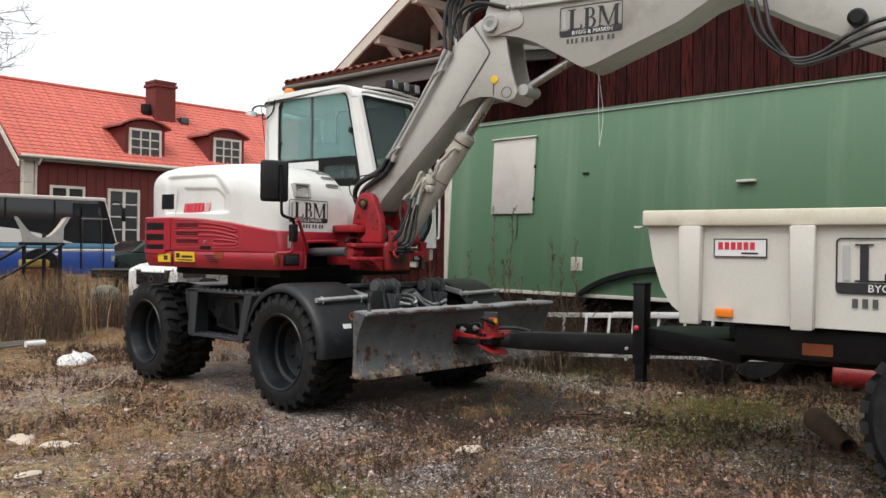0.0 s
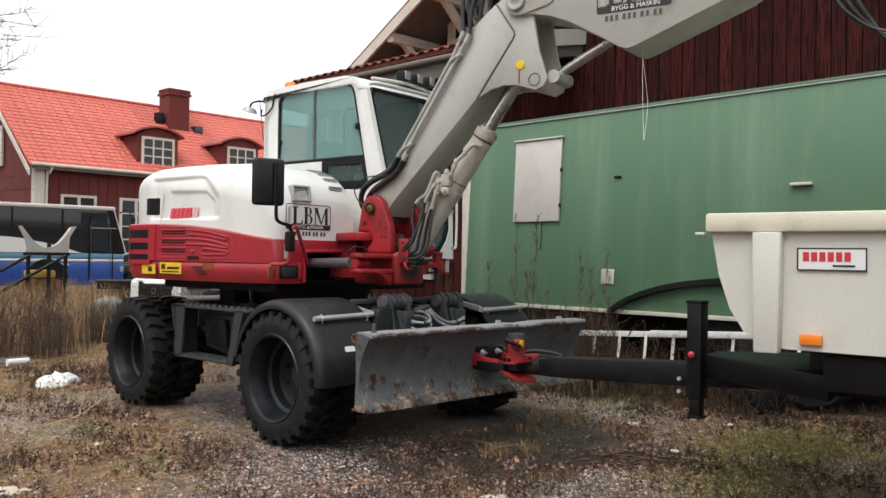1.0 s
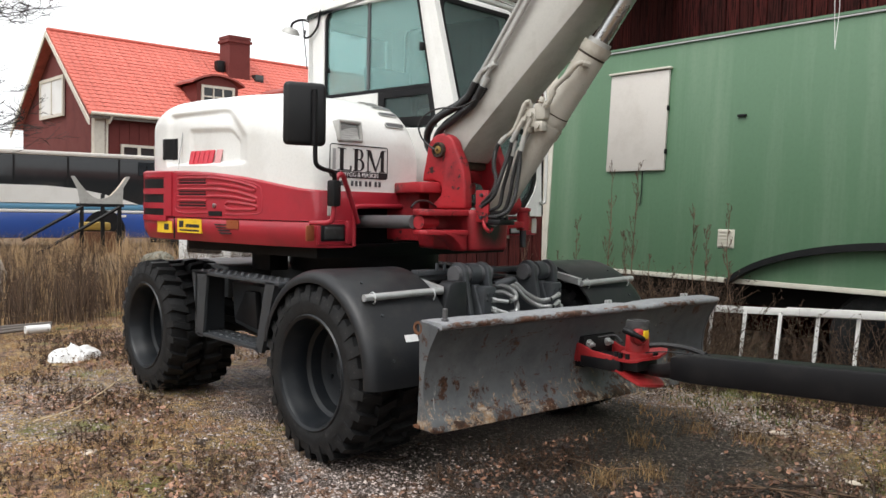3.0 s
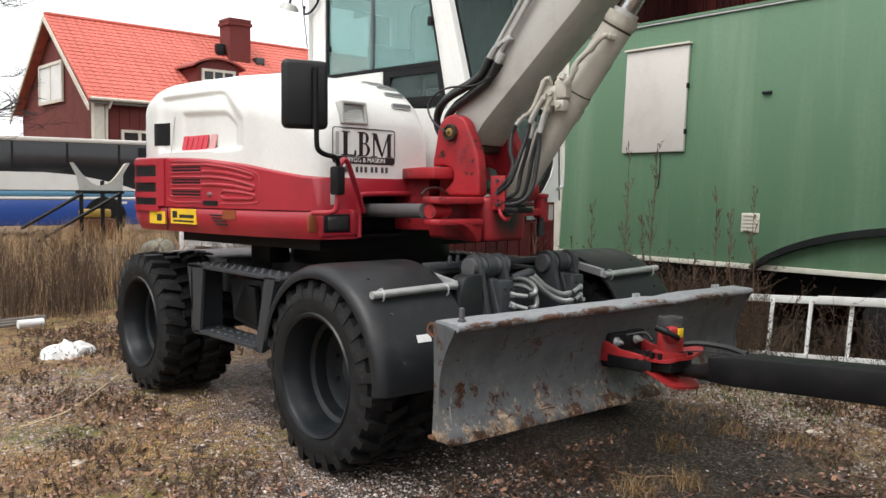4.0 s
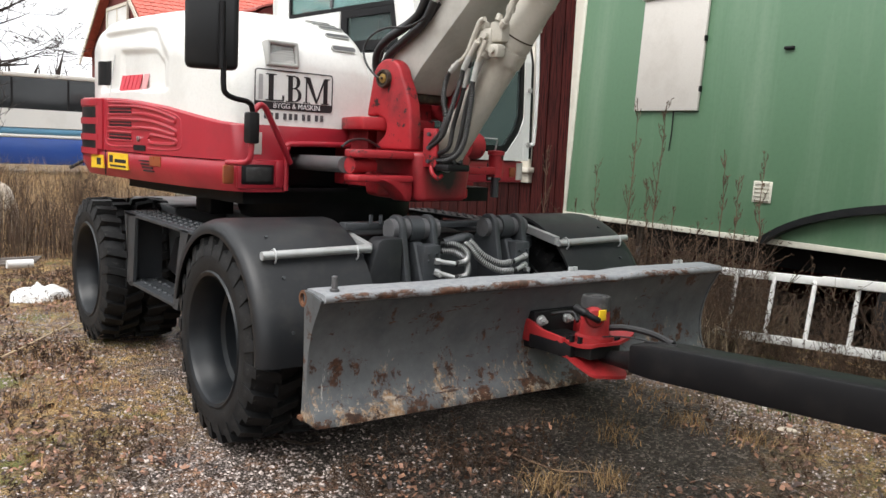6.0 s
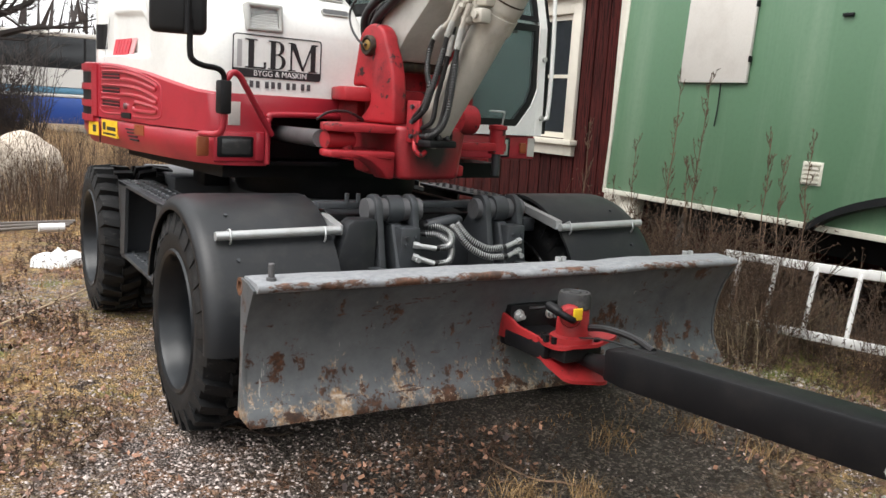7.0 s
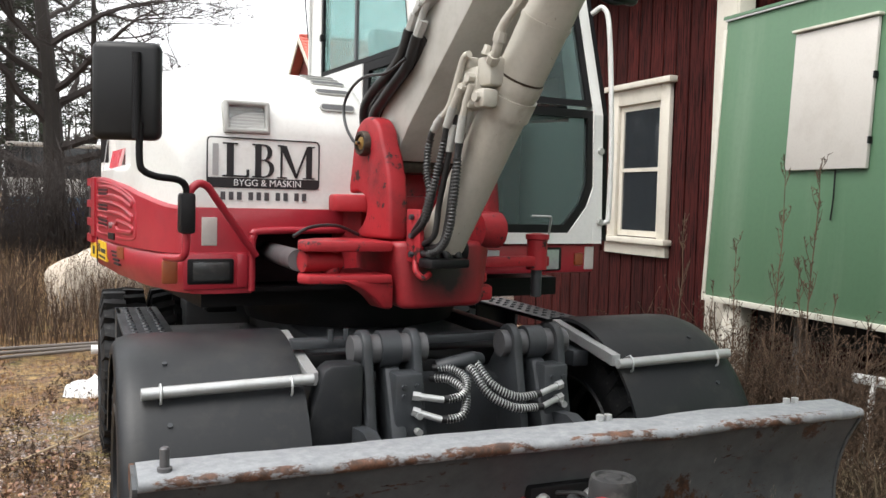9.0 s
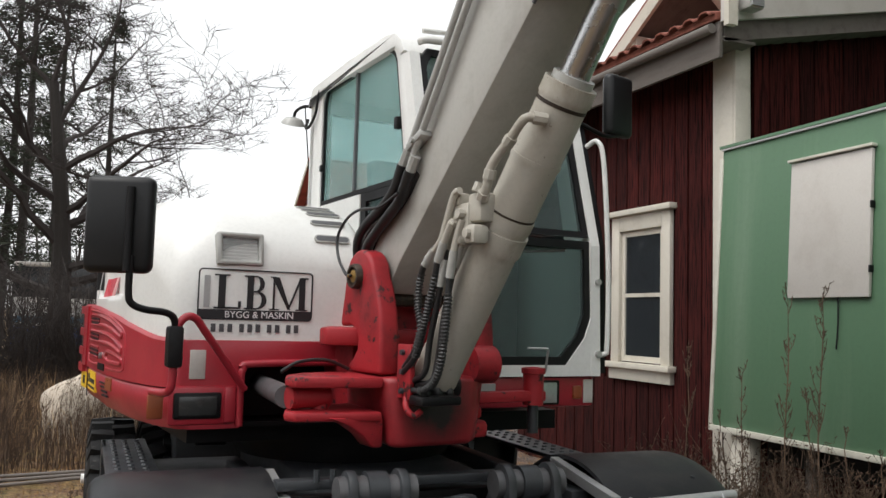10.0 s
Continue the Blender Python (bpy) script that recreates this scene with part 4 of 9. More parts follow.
def car(name, label, m, paint):
    """A tall hatchback, front towards -y, narrower at the nose."""
    c = thing(name, label, "car", m)

    def nose(bm):
        for v in bm.verts:
            if v.co.y < -1.2:
                v.co.x *= 1 - 0.3 * min(1.0, (-1.2 - v.co.y) / 1.0) ** 2
        return bm

    def body_prism(pts, x0, x1, bev=0.0):
        bm = bmesh.new()
        add_prism(bm, pts, "x", x0, x1)
        if bev:
            rounded(bm, bev, 3, 20)
        return bm

    bm = bmesh.new()
    low = [(-2.15, 0.3), (-2.2, 0.55), (-2.18, 0.85), (-2.0, 0.96), (-1.6, 1.03), (-0.95, 1.1), (1.95, 1.12), (2.12, 1.0), (2.15, 0.35)]
    xs = [-0.92 + 1.84 * k / 8 for k in range(9)]
    rows = [[(x, y, z - (0.05 if z > 0.9 else 0.0) * abs(x / 0.92) ** 3) for y, z in low] for x in xs]
    body = loft(rows)
    part("body", nose(body), paint, c, angle=30)
    part("cabin", body_prism([(-0.9, 1.08), (-0.2, 1.55), (1.2, 1.58), (1.9, 1.1)], -0.78, 0.78, 0.08), paint, c)
    part("side_window", body_prism([(-0.7, 1.12), (-0.15, 1.5), (1.1, 1.52), (1.6, 1.12)], -0.8, 0.8), M_DARKGLASS, c)
    part("windscreen", body_prism([(-0.96, 1.1), (-0.28, 1.55), (-0.2, 1.55), (-0.88, 1.1)], -0.68, 0.68), M_DARKGLASS, c)
    part("bonnet_ridge", nose(body_prism([(-1.95, 0.97), (-0.98, 1.09), (-0.98, 1.115), (-1.9, 1.0)], -0.55, 0.55, 0.01)), paint, c)
    g = box_part("front_grille", (-0.42, -2.235, 0.55), (0.42, -2.15, 0.83), M_BLACK, c, "black front grille", 0.03)
    ring = bmesh.new()
    add_lathe(ring, [(0.05, 0), (0.05, 0.02), (0.065, 0.02), (0.065, 0)], Matrix.Translation((0, -2.23, 0.69)) @ Matrix.Rotation(radians(90), 4, "X"), 18, closed=True)
    part("badge_ring", ring, M_CHROME, g, "round chrome ring")
    pl = box_part("number_plate", (-0.27, -2.25, 0.36), (0.27, -2.2, 0.48), M_PLATE, c)
    box_part("bar", (-0.2, -2.256, 0.39), (0.2, -2.251, 0.45), M_DECAL, pl)
    for sx in (-1, 1):
        lb = bmesh.new()
        add_prism(lb, [(sx * 0.45, -2.2), (sx * 0.62, -2.19), (sx * 0.93, -1.95), (sx * 0.98, -1.6), (sx * 0.6, -1.9)], "z", 0.72, 0.87)
        bmesh.ops.recalc_face_normals(lb, faces=lb.faces)
        hl = part("headlamp", nose(lb), M_DARKLAMP, c, "dark headlamp")
        st = bmesh.new()
        add_tube(st, [(sx * 0.45, -2.21, 0.885), (sx * 0.62, -2.2, 0.885), (sx * 0.94, -1.96, 0.89)], 0.012, 6)
        part("lamp_strip", nose(st), M_CHROME, hl)
        for y in (-1.35, 1.35):
            wb = bmesh.new()
            add_lathe(wb, [(0.05, 0.02), (0.22, 0.04), (0.24, 0), (0.35, 0), (0.35, 0.22), (0.05, 0.22)], Matrix.Translation((0.72 if sx > 0 else -0.94, y, 0.35)) @ Matrix.Rotation(radians(90), 4, "Y"), 20)
            part("wheel", wb, M_TYRE, c)
    return c


car("white_car", "white family car with a black grille parked behind the machine", Matrix.Translation((5.41, 11.8, 0.0)) @ Matrix.Rotation(radians(-68), 4, "Z"), M_BUSWHITE)
car("dark_green_car", "small dark green car parked by the house", Matrix.Translation((11.3, 27.2, 0)) @ Matrix.Rotation(radians(-80), 4, "Z"), surface("dark_green_car_paint", (0.02, 0.05, 0.045), 0.3, dirt=(0.05, 0.06, 0.06), amount=0.3, scale=2, coat=0.3, bump=0))


# ---- wheeled excavator ----
UP = Matrix.Translation((0, 1.2, 0)) @ Matrix.Rotation(radians(5), 4, "Z")
BO = Matrix.Translation((-0.23, -0.06, 0)) @ Matrix.Rotation(radians(9.5), 4, "Z")
BM = BO @ Matrix.Rotation(radians(0.7), 4, "X") @ Matrix.Diagonal((1, 1.035, 1, 1))  # boom, a little flatter and longer than first drawn
SIDE = Matrix.Rotation(radians(-90), 4, "Z")  # decal facing -y turned to face -x

excavator = thing("wheeled_excavator", "white and red wheeled excavator with dark grey undercarriage and dozer blade", "excavator")


def company_sign(parent, m, w, h, name="logo_decal"):
    """A framed sign: dark shapes, a strip with words below, a row of bars under it. Stands in xz, faces -y, origin at its middle."""
    bm = bmesh.new()
    t = h * 0.028
    c = h * 0.09
    o, i = [], []
    for sx, sz, a0 in ((1, 1, 0), (-1, 1, 90), (-1, -1, 180), (1, -1, 270)):
        for a in (0, 30, 60, 90):
            u, v = math.cos(radians(a0 + a)), math.sin(radians(a0 + a))
            o.append((sx * (w / 2 - c) + c * u, sz * (h / 2 - c) + c * v))
            i.append((sx * (w / 2 - c) + (c - t) * u, sz * (h / 2 - c) + (c - t) * v))
    add_ring(bm, o, i, "y", -0.002, 0)
    frame_ob = part(name, bm, M_DECAL, parent, "black framed company sign", m)
    bm = bmesh.new()
    add_box(bm, (-w / 2 + t, -0.0022, -h / 2 + t * 0.5), (w / 2 - t, 0, -h / 2 + h * 0.2))
    part("strip", bm, M_DECAL, frame_ob, "", m)
    bm = word("BYGG & MASKIN", h * 0.19)
    part("words", bm, M_PLATE, frame_ob, "white words on the strip", m @ Matrix.Translation((0.03 * w, -0.003, -h / 2 + h * 0.1)))
    # thick and thin strokes of the mark
    for x0, x1, z0, z1 in ((-0.33, -0.27, -0.27, 0.38), (-0.365, -0.235, 0.36, 0.39), (-0.365, -0.14, -0.285, -0.25), (-0.16, -0.135, -0.25, -0.13), (-0.085, -0.03, -0.27, 0.38), (-0.11, 0.0, 0.36, 0.39), (-0.11, 0.0, -0.285, -0.255), (-0.04, 0.0, 0.055, 0.085),
                           (0.14, 0.158, -0.27, 0.36), (0.11, 0.2, -0.285, -0.26), (0.115, 0.17, 0.36, 0.39), (0.375, 0.43, -0.27, 0.38), (0.345, 0.455, -0.285, -0.26), (0.39, 0.455, 0.36, 0.39)):
        bm = bmesh.new()
        add_box(bm, (x0 * w, -0.0025, z0 * h), (x1 * w, 0, z1 * h))
        part("bar", bm, M_DECAL, frame_ob, "", m)
    for zc, rz, rx in ((0.225, 0.16, 0.065), (-0.1, 0.18, 0.085)):
        arc = [radians(v) for v in range(-90, 91, 18)]
        outer = [(rx * w * math.cos(a), (zc + rz * math.sin(a)) * h) for a in arc]
        inner = [((rx - 0.042) * w * max(0.0, math.cos(a)), (zc + (rz - 0.03) * math.sin(a)) * h) for a in arc]
        bm = bmesh.new()
        add_prism(bm, outer + inner[::-1], "y", -0.0025, 0)
        part("bowl", bm, M_DECAL, frame_ob, "", m)
    for pts in ([(0.13, 0.38), (0.195, 0.38), (0.3, -0.27), (0.275, -0.27)], [(0.272, -0.27), (0.29, -0.27), (0.4, 0.38), (0.38, 0.38)]):
        bm = bmesh.new()
        add_prism(bm, [(x * w, z * h) for x, z in pts], "y", -0.0027, 0)
        part("wedge", bm, M_DECAL, frame_ob, "", m)
    bm = bmesh.new()
    add_box(bm, (-0.45 * w, -0.002, -0.26 * h), (-0.4 * w, 0, 0.36 * h))
    part("bar", bm, M_GREYDECAL, frame_ob, "", m)
    x = -0.38
    for k in range(10):
        bw = 0.04
        bm = bmesh.new()
        add_box(bm, (x * w, -0.002, -h * 0.74), ((x + bw) * w, 0, -h * 0.58))
        part("bar", bm, M_DIGIT, frame_ob, "", m)
        x += bw + (0.06 if k in (2, 5, 7) else 0.03)
    return frame_ob


# undercarriage
def undercarriage():
    e = excavator
    bm = bmesh.new()
    add_prism(bm, [(-0.3, 0.62), (-0.3, 0.94), (0.25, 1.0), (2.1, 1.0), (2.75, 0.94), (2.75, 0.6), (1.9, 0.48), (0.5, 0.48)], "x", -0.42, 0.42)
    rounded(bm, 0.02)
    part("chassis_frame", bm, M_CHASSIS, e)
    # first beam black, not chassis grey: shade between the parts put into its colour
    box_part("cross_beam", (-0.6, -0.16, 0.93), (0.5, -0.1, 1.03), M_BLACK, e, "", 0.01)
    box_part("cross_beam", (-0.66, -0.25, 1.07), (0.42, -0.18, 1.105), M_CHASSIS, e, "", 0.006)
    box_part("side_beam", (-0.66, -0.2, 0.93), (-0.58, 0.9, 1.0), M_CHASSIS, e, "", 0.008)
    box_part("side_beam", (0.58, -0.2, 0.93), (0.66, 2.4, 1.0), M_CHASSIS, e, "", 0.008)
    for x in (-0.52, -0.46):
        tube_part("bolt", [(x, -0.26, 1.1), (x, -0.26, 1.145)], 0.011, M_CHASSIS, e, n=6)
    for y in (0.0, 2.4):
        bm = bmesh.new()
        add_tube(bm, [(-1.0, y, 0.51), (-0.4, y, 0.51), (-0.25, y, 0.53), (0.25, y, 0.53), (0.4, y, 0.51), (1.0, y, 0.51)], [0.1, 0.11, 0.2, 0.2, 0.11, 0.1], 16)
        part("axle", bm, M_CHASSIS, e)
    bm = bmesh.new()
    add_lathe(bm, [(0.5, 1.0), (0.56, 1.0), (0.58, 1.05), (0.58, 1.14), (0.52, 1.2), (0.4, 1.21)], Matrix.Translation((0, 1.2, 0)), 40)
    part("slew_ring", bm, M_BLACK, e)
    bm = bmesh.new()
    add_prism(bm, [(-0.95, -0.62), (0.95, -0.62), (1.0, 0.9), (0.8, 1.25), (-0.8, 1.25), (-1.0, 0.9)], "z", 1.14, 1.235)
    part("belly_plate", bm, M_BLACK, e, "", UP)
    # boxes hanging between the axles
    bm = bmesh.new()
    add_prism(bm, [(0.95, 0.55), (1.45, 0.62), (1.5, 0.92), (0.9, 0.92)], "x", -0.98, -0.5)
    rounded(bm, 0.02)
    part("storage_box", bm, M_CHASSIS, e, "dark grey box with recessed side")
    bm = bmesh.new()
    add_prism(bm, [(1.02, 0.62), (1.36, 0.66), (1.2, 0.88), (1.06, 0.88)], "x", -1.03, -0.98)
    rounded(bm, 0.012)
    part("box_lid", bm, M_BLACK, e)
    box_part("rear_frame", (-0.8, 1.9, 0.75), (0.8, 2.9, 1.0), M_CHASSIS, e, "", 0.02)
    for x in (-0.75, -0.35):
        box_part("mount", (x, 1.35, 1.0), (x + 0.16, 1.62, 1.2), M_BLACK, e, "", 0.01)
    # step frame on both flanks
    for s in (-1, 1):
        x0, x1 = (-1.2, -0.98) if s < 0 else (0.98, 1.2)
        st = bmesh.new()
        add_box(st, (x0, 0.45, 0.975), (x1, 1.68, 1.0))
        rounded(st, 0.006)
        step = part("step_tread", st, M_CHASSIS, e, "perforated grey step")
        for k in range(12):
            for dx in (0.05, 0.11, 0.17):
                t = bmesh.new()
                add_lathe(t, [(0.016, 0), (0.012, 0.008), (0.006, 0.008)], Matrix.Translation((x0 + dx, 0.55 + k * 0.095, 1.0)), 8)
                part("stud", t, M_CHASSIS, step)
        lo = bmesh.new()
        add_box(lo, (x0, 0.7, 0.535), (x1, 1.6, 0.56))
        rounded(lo, 0.006)
        low = part("step_tread", lo, M_CHASSIS, e, "perforated grey step")
        for k in range(9):
            for dx in (0.06, 0.15):
                t = bmesh.new()
                add_lathe(t, [(0.016, 0), (0.012, 0.008), (0.006, 0.008)], Matrix.Translation((x0 + dx, 0.76 + k * 0.095, 0.56)), 8)
                part("stud", t, M_CHASSIS, low)
        pl = bmesh.new()
        add_prism(pl, [(1.58, 0.53), (1.68, 1.0), (1.44, 1.0), (1.5, 0.53)], "x", x0 if s < 0 else x1 - 0.02, x0 + 0.02 if s < 0 else x1)
        part("step_plate", pl, M_CHASSIS, e)
        box_part("step_plate", (x0, 1.6, 0.54), (x1, 1.62, 0.99), M_CHASSIS, e)
        pl = bmesh.new()
        add_prism(pl, [(0.66, 0.53), (0.74, 0.53), (0.62, 0.99), (0.5, 0.99)], "x", x0 if s < 0 else x1 - 0.03, x0 + 0.03 if s < 0 else x1)
        part("step_plate", pl, M_CHASSIS, e)


def wheel_mesh():
    tyre = bmesh.new()
    R_ = 0.485
    add_lathe(tyre, [(0.325, 0.0), (0.345, -0.012), (0.42, -0.016), (0.47, 0.0), (R_ - 0.012, 0.02), (R_, 0.05), (R_, 0.19), (R_ - 0.012, 0.22), (0.47, 0.24), (0.42, 0.256), (0.345, 0.25), (0.325, 0.24)], None, 56, closed=True)
    lugs = []
    for side in (0, 1):
        w = 0.033
        h0, h1 = (-0.012, 0.125) if side == 0 else (0.115, 0.252)
        skew = 0.035
        if side == 0:
            pts = [(R_ - 0.07, -w, h0 - 0.008), (R_ - 0.07, w, h0 - 0.008), (R_ - 0.02, w + skew, h1), (R_ - 0.02, -w + skew, h1)]
            top = [(R_ + 0.026, -w * 0.72, h0 + 0.012), (R_ + 0.026, w * 0.72, h0 + 0.012), (R_ + 0.036, w * 0.72 + skew, h1), (R_ + 0.036, -w * 0.72 + skew, h1)]
        else:
            pts = [(R_ - 0.02, -w + skew, h0), (R_ - 0.02, w + skew, h0), (R_ - 0.07, w, h1 + 0.008), (R_ - 0.07, -w, h1 + 0.008)]
            top = [(R_ + 0.036, -w * 0.72 + skew, h0), (R_ + 0.036, w * 0.72 + skew, h0), (R_ + 0.026, w * 0.72, h1 - 0.012), (R_ + 0.026, -w * 0.72, h1 - 0.012)]
        me = bpy.data.meshes.new("tread_lug")
        me.from_pydata(pts + top, [], [(4, 5, 6, 7), (0, 1, 5, 4), (1, 2, 6, 5), (2, 3, 7, 6), (3, 0, 4, 7), (3, 2, 1, 0)])
        me.materials.append(M_TYRE)
        lugs.append(me)
    rim = bmesh.new()
    add_lathe(rim, [(0.335, 0.02), (0.345, -0.008), (0.335, -0.02), (0.318, -0.012), (0.308, 0.01), (0.3, 0.06), (0.292, 0.075), (0.288, 0.15), (0.262, 0.165), (0.256, 0.235), (0.225, 0.25), (0.0001, 0.258)], None, 48, open_start=True)
    for k in range(8):
        a = 2 * math.pi * k / 8
        add_cyl(rim, (0.17 * math.cos(a), 0.17 * math.sin(a), 0.26), (0.17 * math.cos(a), 0.17 * math.sin(a), 0.235), 0.016, 6)
    return tyre, rim, lugs


def wheels():
    tyre, rim, lugs = wheel_mesh()
    to_left = Matrix.Rotation(radians(90), 4, "Y")  # lathe axis to +x
    tyre_ob = part("wheel", tyre, M_TYRE, excavator, "twin-mounted tyre with chunky tread")
    rim_ob = part("rim", rim, M_RIM, tyre_ob, "dark grey dished rim")
    for k in range(25):
        for side in (0, 1):
            lug = new("tread_lug", lugs[side])
            lug.parent = tyre_ob
            lug.matrix_local = Matrix.Rotation(2 * math.pi * (k + 0.5 * side) / 25, 4, "Z")
    first = True
    for y in (0.0, 2.4):
        for x, flip in ((-1.245, 0), (-0.72, 1), (1.245, 1), (0.72, 0)):
            m = Matrix.Translation((x, y, 0.512)) @ (Matrix.Rotation(math.pi, 4, "Z") if flip else Matrix()) @ to_left @ Matrix.Rotation(random.random() * 6, 4, "Z")
            if first:
                tyre_ob.matrix_local, first = m, False
            else:
                copy_thing(tyre_ob, m)


def fender(s):
    """Curved guard over a front wheel pair; s is -1 or 1."""
    x0, x1 = (-1.275, -0.66) if s < 0 else (0.66, 1.275)
    cy, cz, r = -0.03, 0.525, 0.59
    turn = [radians(v) for v in range(12, 187, 5)]
    xe, xi = (x0, x1) if s < 0 else (x1, x0)
    # across the width: inner edge, crown, shoulder, turned-in lip, and back along the inside
    across = [(xi, 0.0), (xe - 0.1 * s, 0.0), (xe - 0.055 * s, -0.004), (xe - 0.022 * s, -0.016), (xe - 0.005 * s, -0.036), (xe, -0.058), (xe - 0.003 * s, -0.075), (xe - 0.016 * s, -0.07), (xe - 0.03 * s, -0.045), (xe - 0.07 * s, -0.02), (xi, -0.016)]
    bm = loft([[(x, cy + (r + d) * math.cos(a), cz + (r + d) * math.sin(a)) for x, d in across] for a in turn])
    f = part("fender", bm, M_FENDER, excavator, "dark grey plastic wheel guard", angle=60)
    for k in (4, 9, 14):
        tube_part("bolt", [(xe - 0.16 * s, cy + (r - 0.004) * math.cos(turn[-k]), cz + (r - 0.004) * math.sin(turn[-k])), (xe - 0.16 * s, cy + (r + 0.008) * math.cos(turn[-k]), cz + (r + 0.008) * math.sin(turn[-k]))], 0.009, M_CHASSIS, f, n=6)
    a, b = (-1.2, -0.63) if s < 0 else (0.64, 1.22)
    tube_part("guard_bar", [(a, -0.443, 0.985), (b, -0.435, 1.0)], 0.02, M_STEEL, excavator, "galvanised tube across the wheel guard", n=12)
    for x in (a + 0.06, b - 0.08):
        tube_part("clip", [(x, -0.452, 0.952), (x, -0.464, 0.962), (x, -0.466, 0.99), (x, -0.446, 1.014), (x, -0.41, 1.0)], 0.0045, M_STEEL, excavator, n=6)
    inx = b + 0.0 if s < 0 else a
    br = bmesh.new()
    add_prism(br, [(-0.43, 0.975), (-0.43, 1.02), (0.05, 1.1), (0.05, 1.06)], "x", inx - 0.02, inx + 0.02)
    part("bracket", br, M_STEEL, excavator, "galvanised bracket")
    return f


undercarriage()
wheels()
fender(-1)
fender(1)
box_part("label", (-0.045, -0.003, -0.02), (0.045, 0.0, 0.02), M_PLATE, excavator, "small white paper label", m=Matrix.Translation((-0.966, -0.571, 0.763)) @ Matrix.Rotation(radians(-24), 4, "X"))


# dozer blade with its arms
BL = Matrix.Translation((-1.25, -0.99, 0)) @ Matrix.Rotation(radians(-0.5), 4, "Z")
BLADE_W = 2.44


def blade_dent(x):
    """Sag of the lip where the blade has been knocked, with small waves along it."""
    return -0.009 * math.exp(-((x - 1.62) / 0.09) ** 2) + 0.004 * math.exp(-((x - 1.9) / 0.16) ** 2) + 0.0012 * math.sin(x * 9.0) + 0.0008 * math.sin(x * 31.0)


def dozer_blade():
    e, w = excavator, BLADE_W
    curve = [(-0.138, 0.9), (-0.118, 0.868), (-0.075, 0.79), (-0.045, 0.7), (-0.033, 0.61), (-0.04, 0.53), (-0.068, 0.465), (-0.118, 0.406)]
    fine = [(q.x, q.y) for q in smooth_path([(y, z, 0) for y, z in curve], 4)]
    n = 60

    def sheet(profile, lift):
        secs = []
        for k in range(n + 1):
            x = w * k / n
            secs.append([(x, y, z + blade_dent(x) * lift(z)) for y, z in profile])
        return loft(secs)

    upper = lambda z: max(0.0, (z - 0.7) / 0.2)
    b = part("blade", sheet(fine + [(y + 0.02, z) for y, z in fine[::-1]], upper), M_BLADE, e, "scraped and rusty grey dozer blade", BL)
    lip = [(-0.137, 0.893), (-0.15, 0.897), (-0.157, 0.91), (-0.154, 0.922), (-0.143, 0.929), (-0.02, 0.934), (0.0, 0.931), (0.0, 0.915), (-0.12, 0.911)]
    part("top_lip", sheet(lip, lambda z: 1.0), M_LIP, b, "pale worn lip with rust", BL, angle=50)
    # end plates: upright at the back, hollow at the front
    for x in (-0.013, w + 0.001):
        bm = bmesh.new()
        add_prism(bm, [(-0.142, 0.905)] + [(y - 0.006, z) for y, z in fine[1:]] + [(-0.124, 0.398), (-0.01, 0.402), (0.002, 0.42), (-0.008, 0.62), (0.0, 0.925), (-0.06, 0.921)], "x", x, x + 0.012)
        part("end_plate", bm, M_BLADE, b, "", BL)
    bm = bmesh.new()
    add_lathe(bm, [(0.022, 0), (0.034, 0), (0.034, 0.012), (0.022, 0.012)], Matrix.Translation((-0.014, 0.012, 0.89)) @ Matrix.Rotation(radians(90), 4, "Y"), 16, closed=True)
    part("lifting_eye", bm, M_RUST, b, "rusty round eye", BL)
    bm = bmesh.new()
    add_prism(bm, [(-0.13, 0.392), (-0.128, 0.41), (-0.092, 0.452), (-0.084, 0.446), (-0.105, 0.412), (-0.01, 0.408), (-0.005, 0.394)], "x", -0.008, w + 0.008)
    part("cutting_edge", bm, M_BLADE, b, "", BL)
    bm = bmesh.new()
    add_box(bm, (-0.022, -0.02, 0.398), (0.05, 0.02, 0.412))
    part("edge_tab", bm, M_RUST, b, "bent rusty tab", BL)
    bm = bmesh.new()
    add_lathe(bm, [(0.019, 0.93), (0.019, 0.942), (0.0125, 0.944), (0.0125, 0.99), (0.009, 0.994)], Matrix.Translation((0.066, -0.1, 0)), 10)
    part("stud", bm, M_ROD, b, "grey upright stud", BL)
    for x in (1.42, 1.45, 2.21, 2.25):
        tube_part("bolt", [(x, -0.02, 0.928), (x, -0.02, 0.953)], 0.014, M_STEEL, b, n=6, m=BL)
    # back box and arms behind
    bm = bmesh.new()
    add_prism(bm, [(-0.02, 0.46), (0.06, 0.5), (0.06, 0.78), (-0.03, 0.84)], "x", 0.55, 1.9)
    part("back_box", bm, M_CHASSIS, b, "", BL)
    for x in (0.75, 1.55):
        bm = bmesh.new()
        add_prism(bm, [(0.0, 0.72), (0.4, 0.84), (0.78, 0.8), (0.78, 0.6), (0.0, 0.5)], "x", x, x + 0.05)
        part("push_arm", bm, M_CHASSIS, e, "", BL)


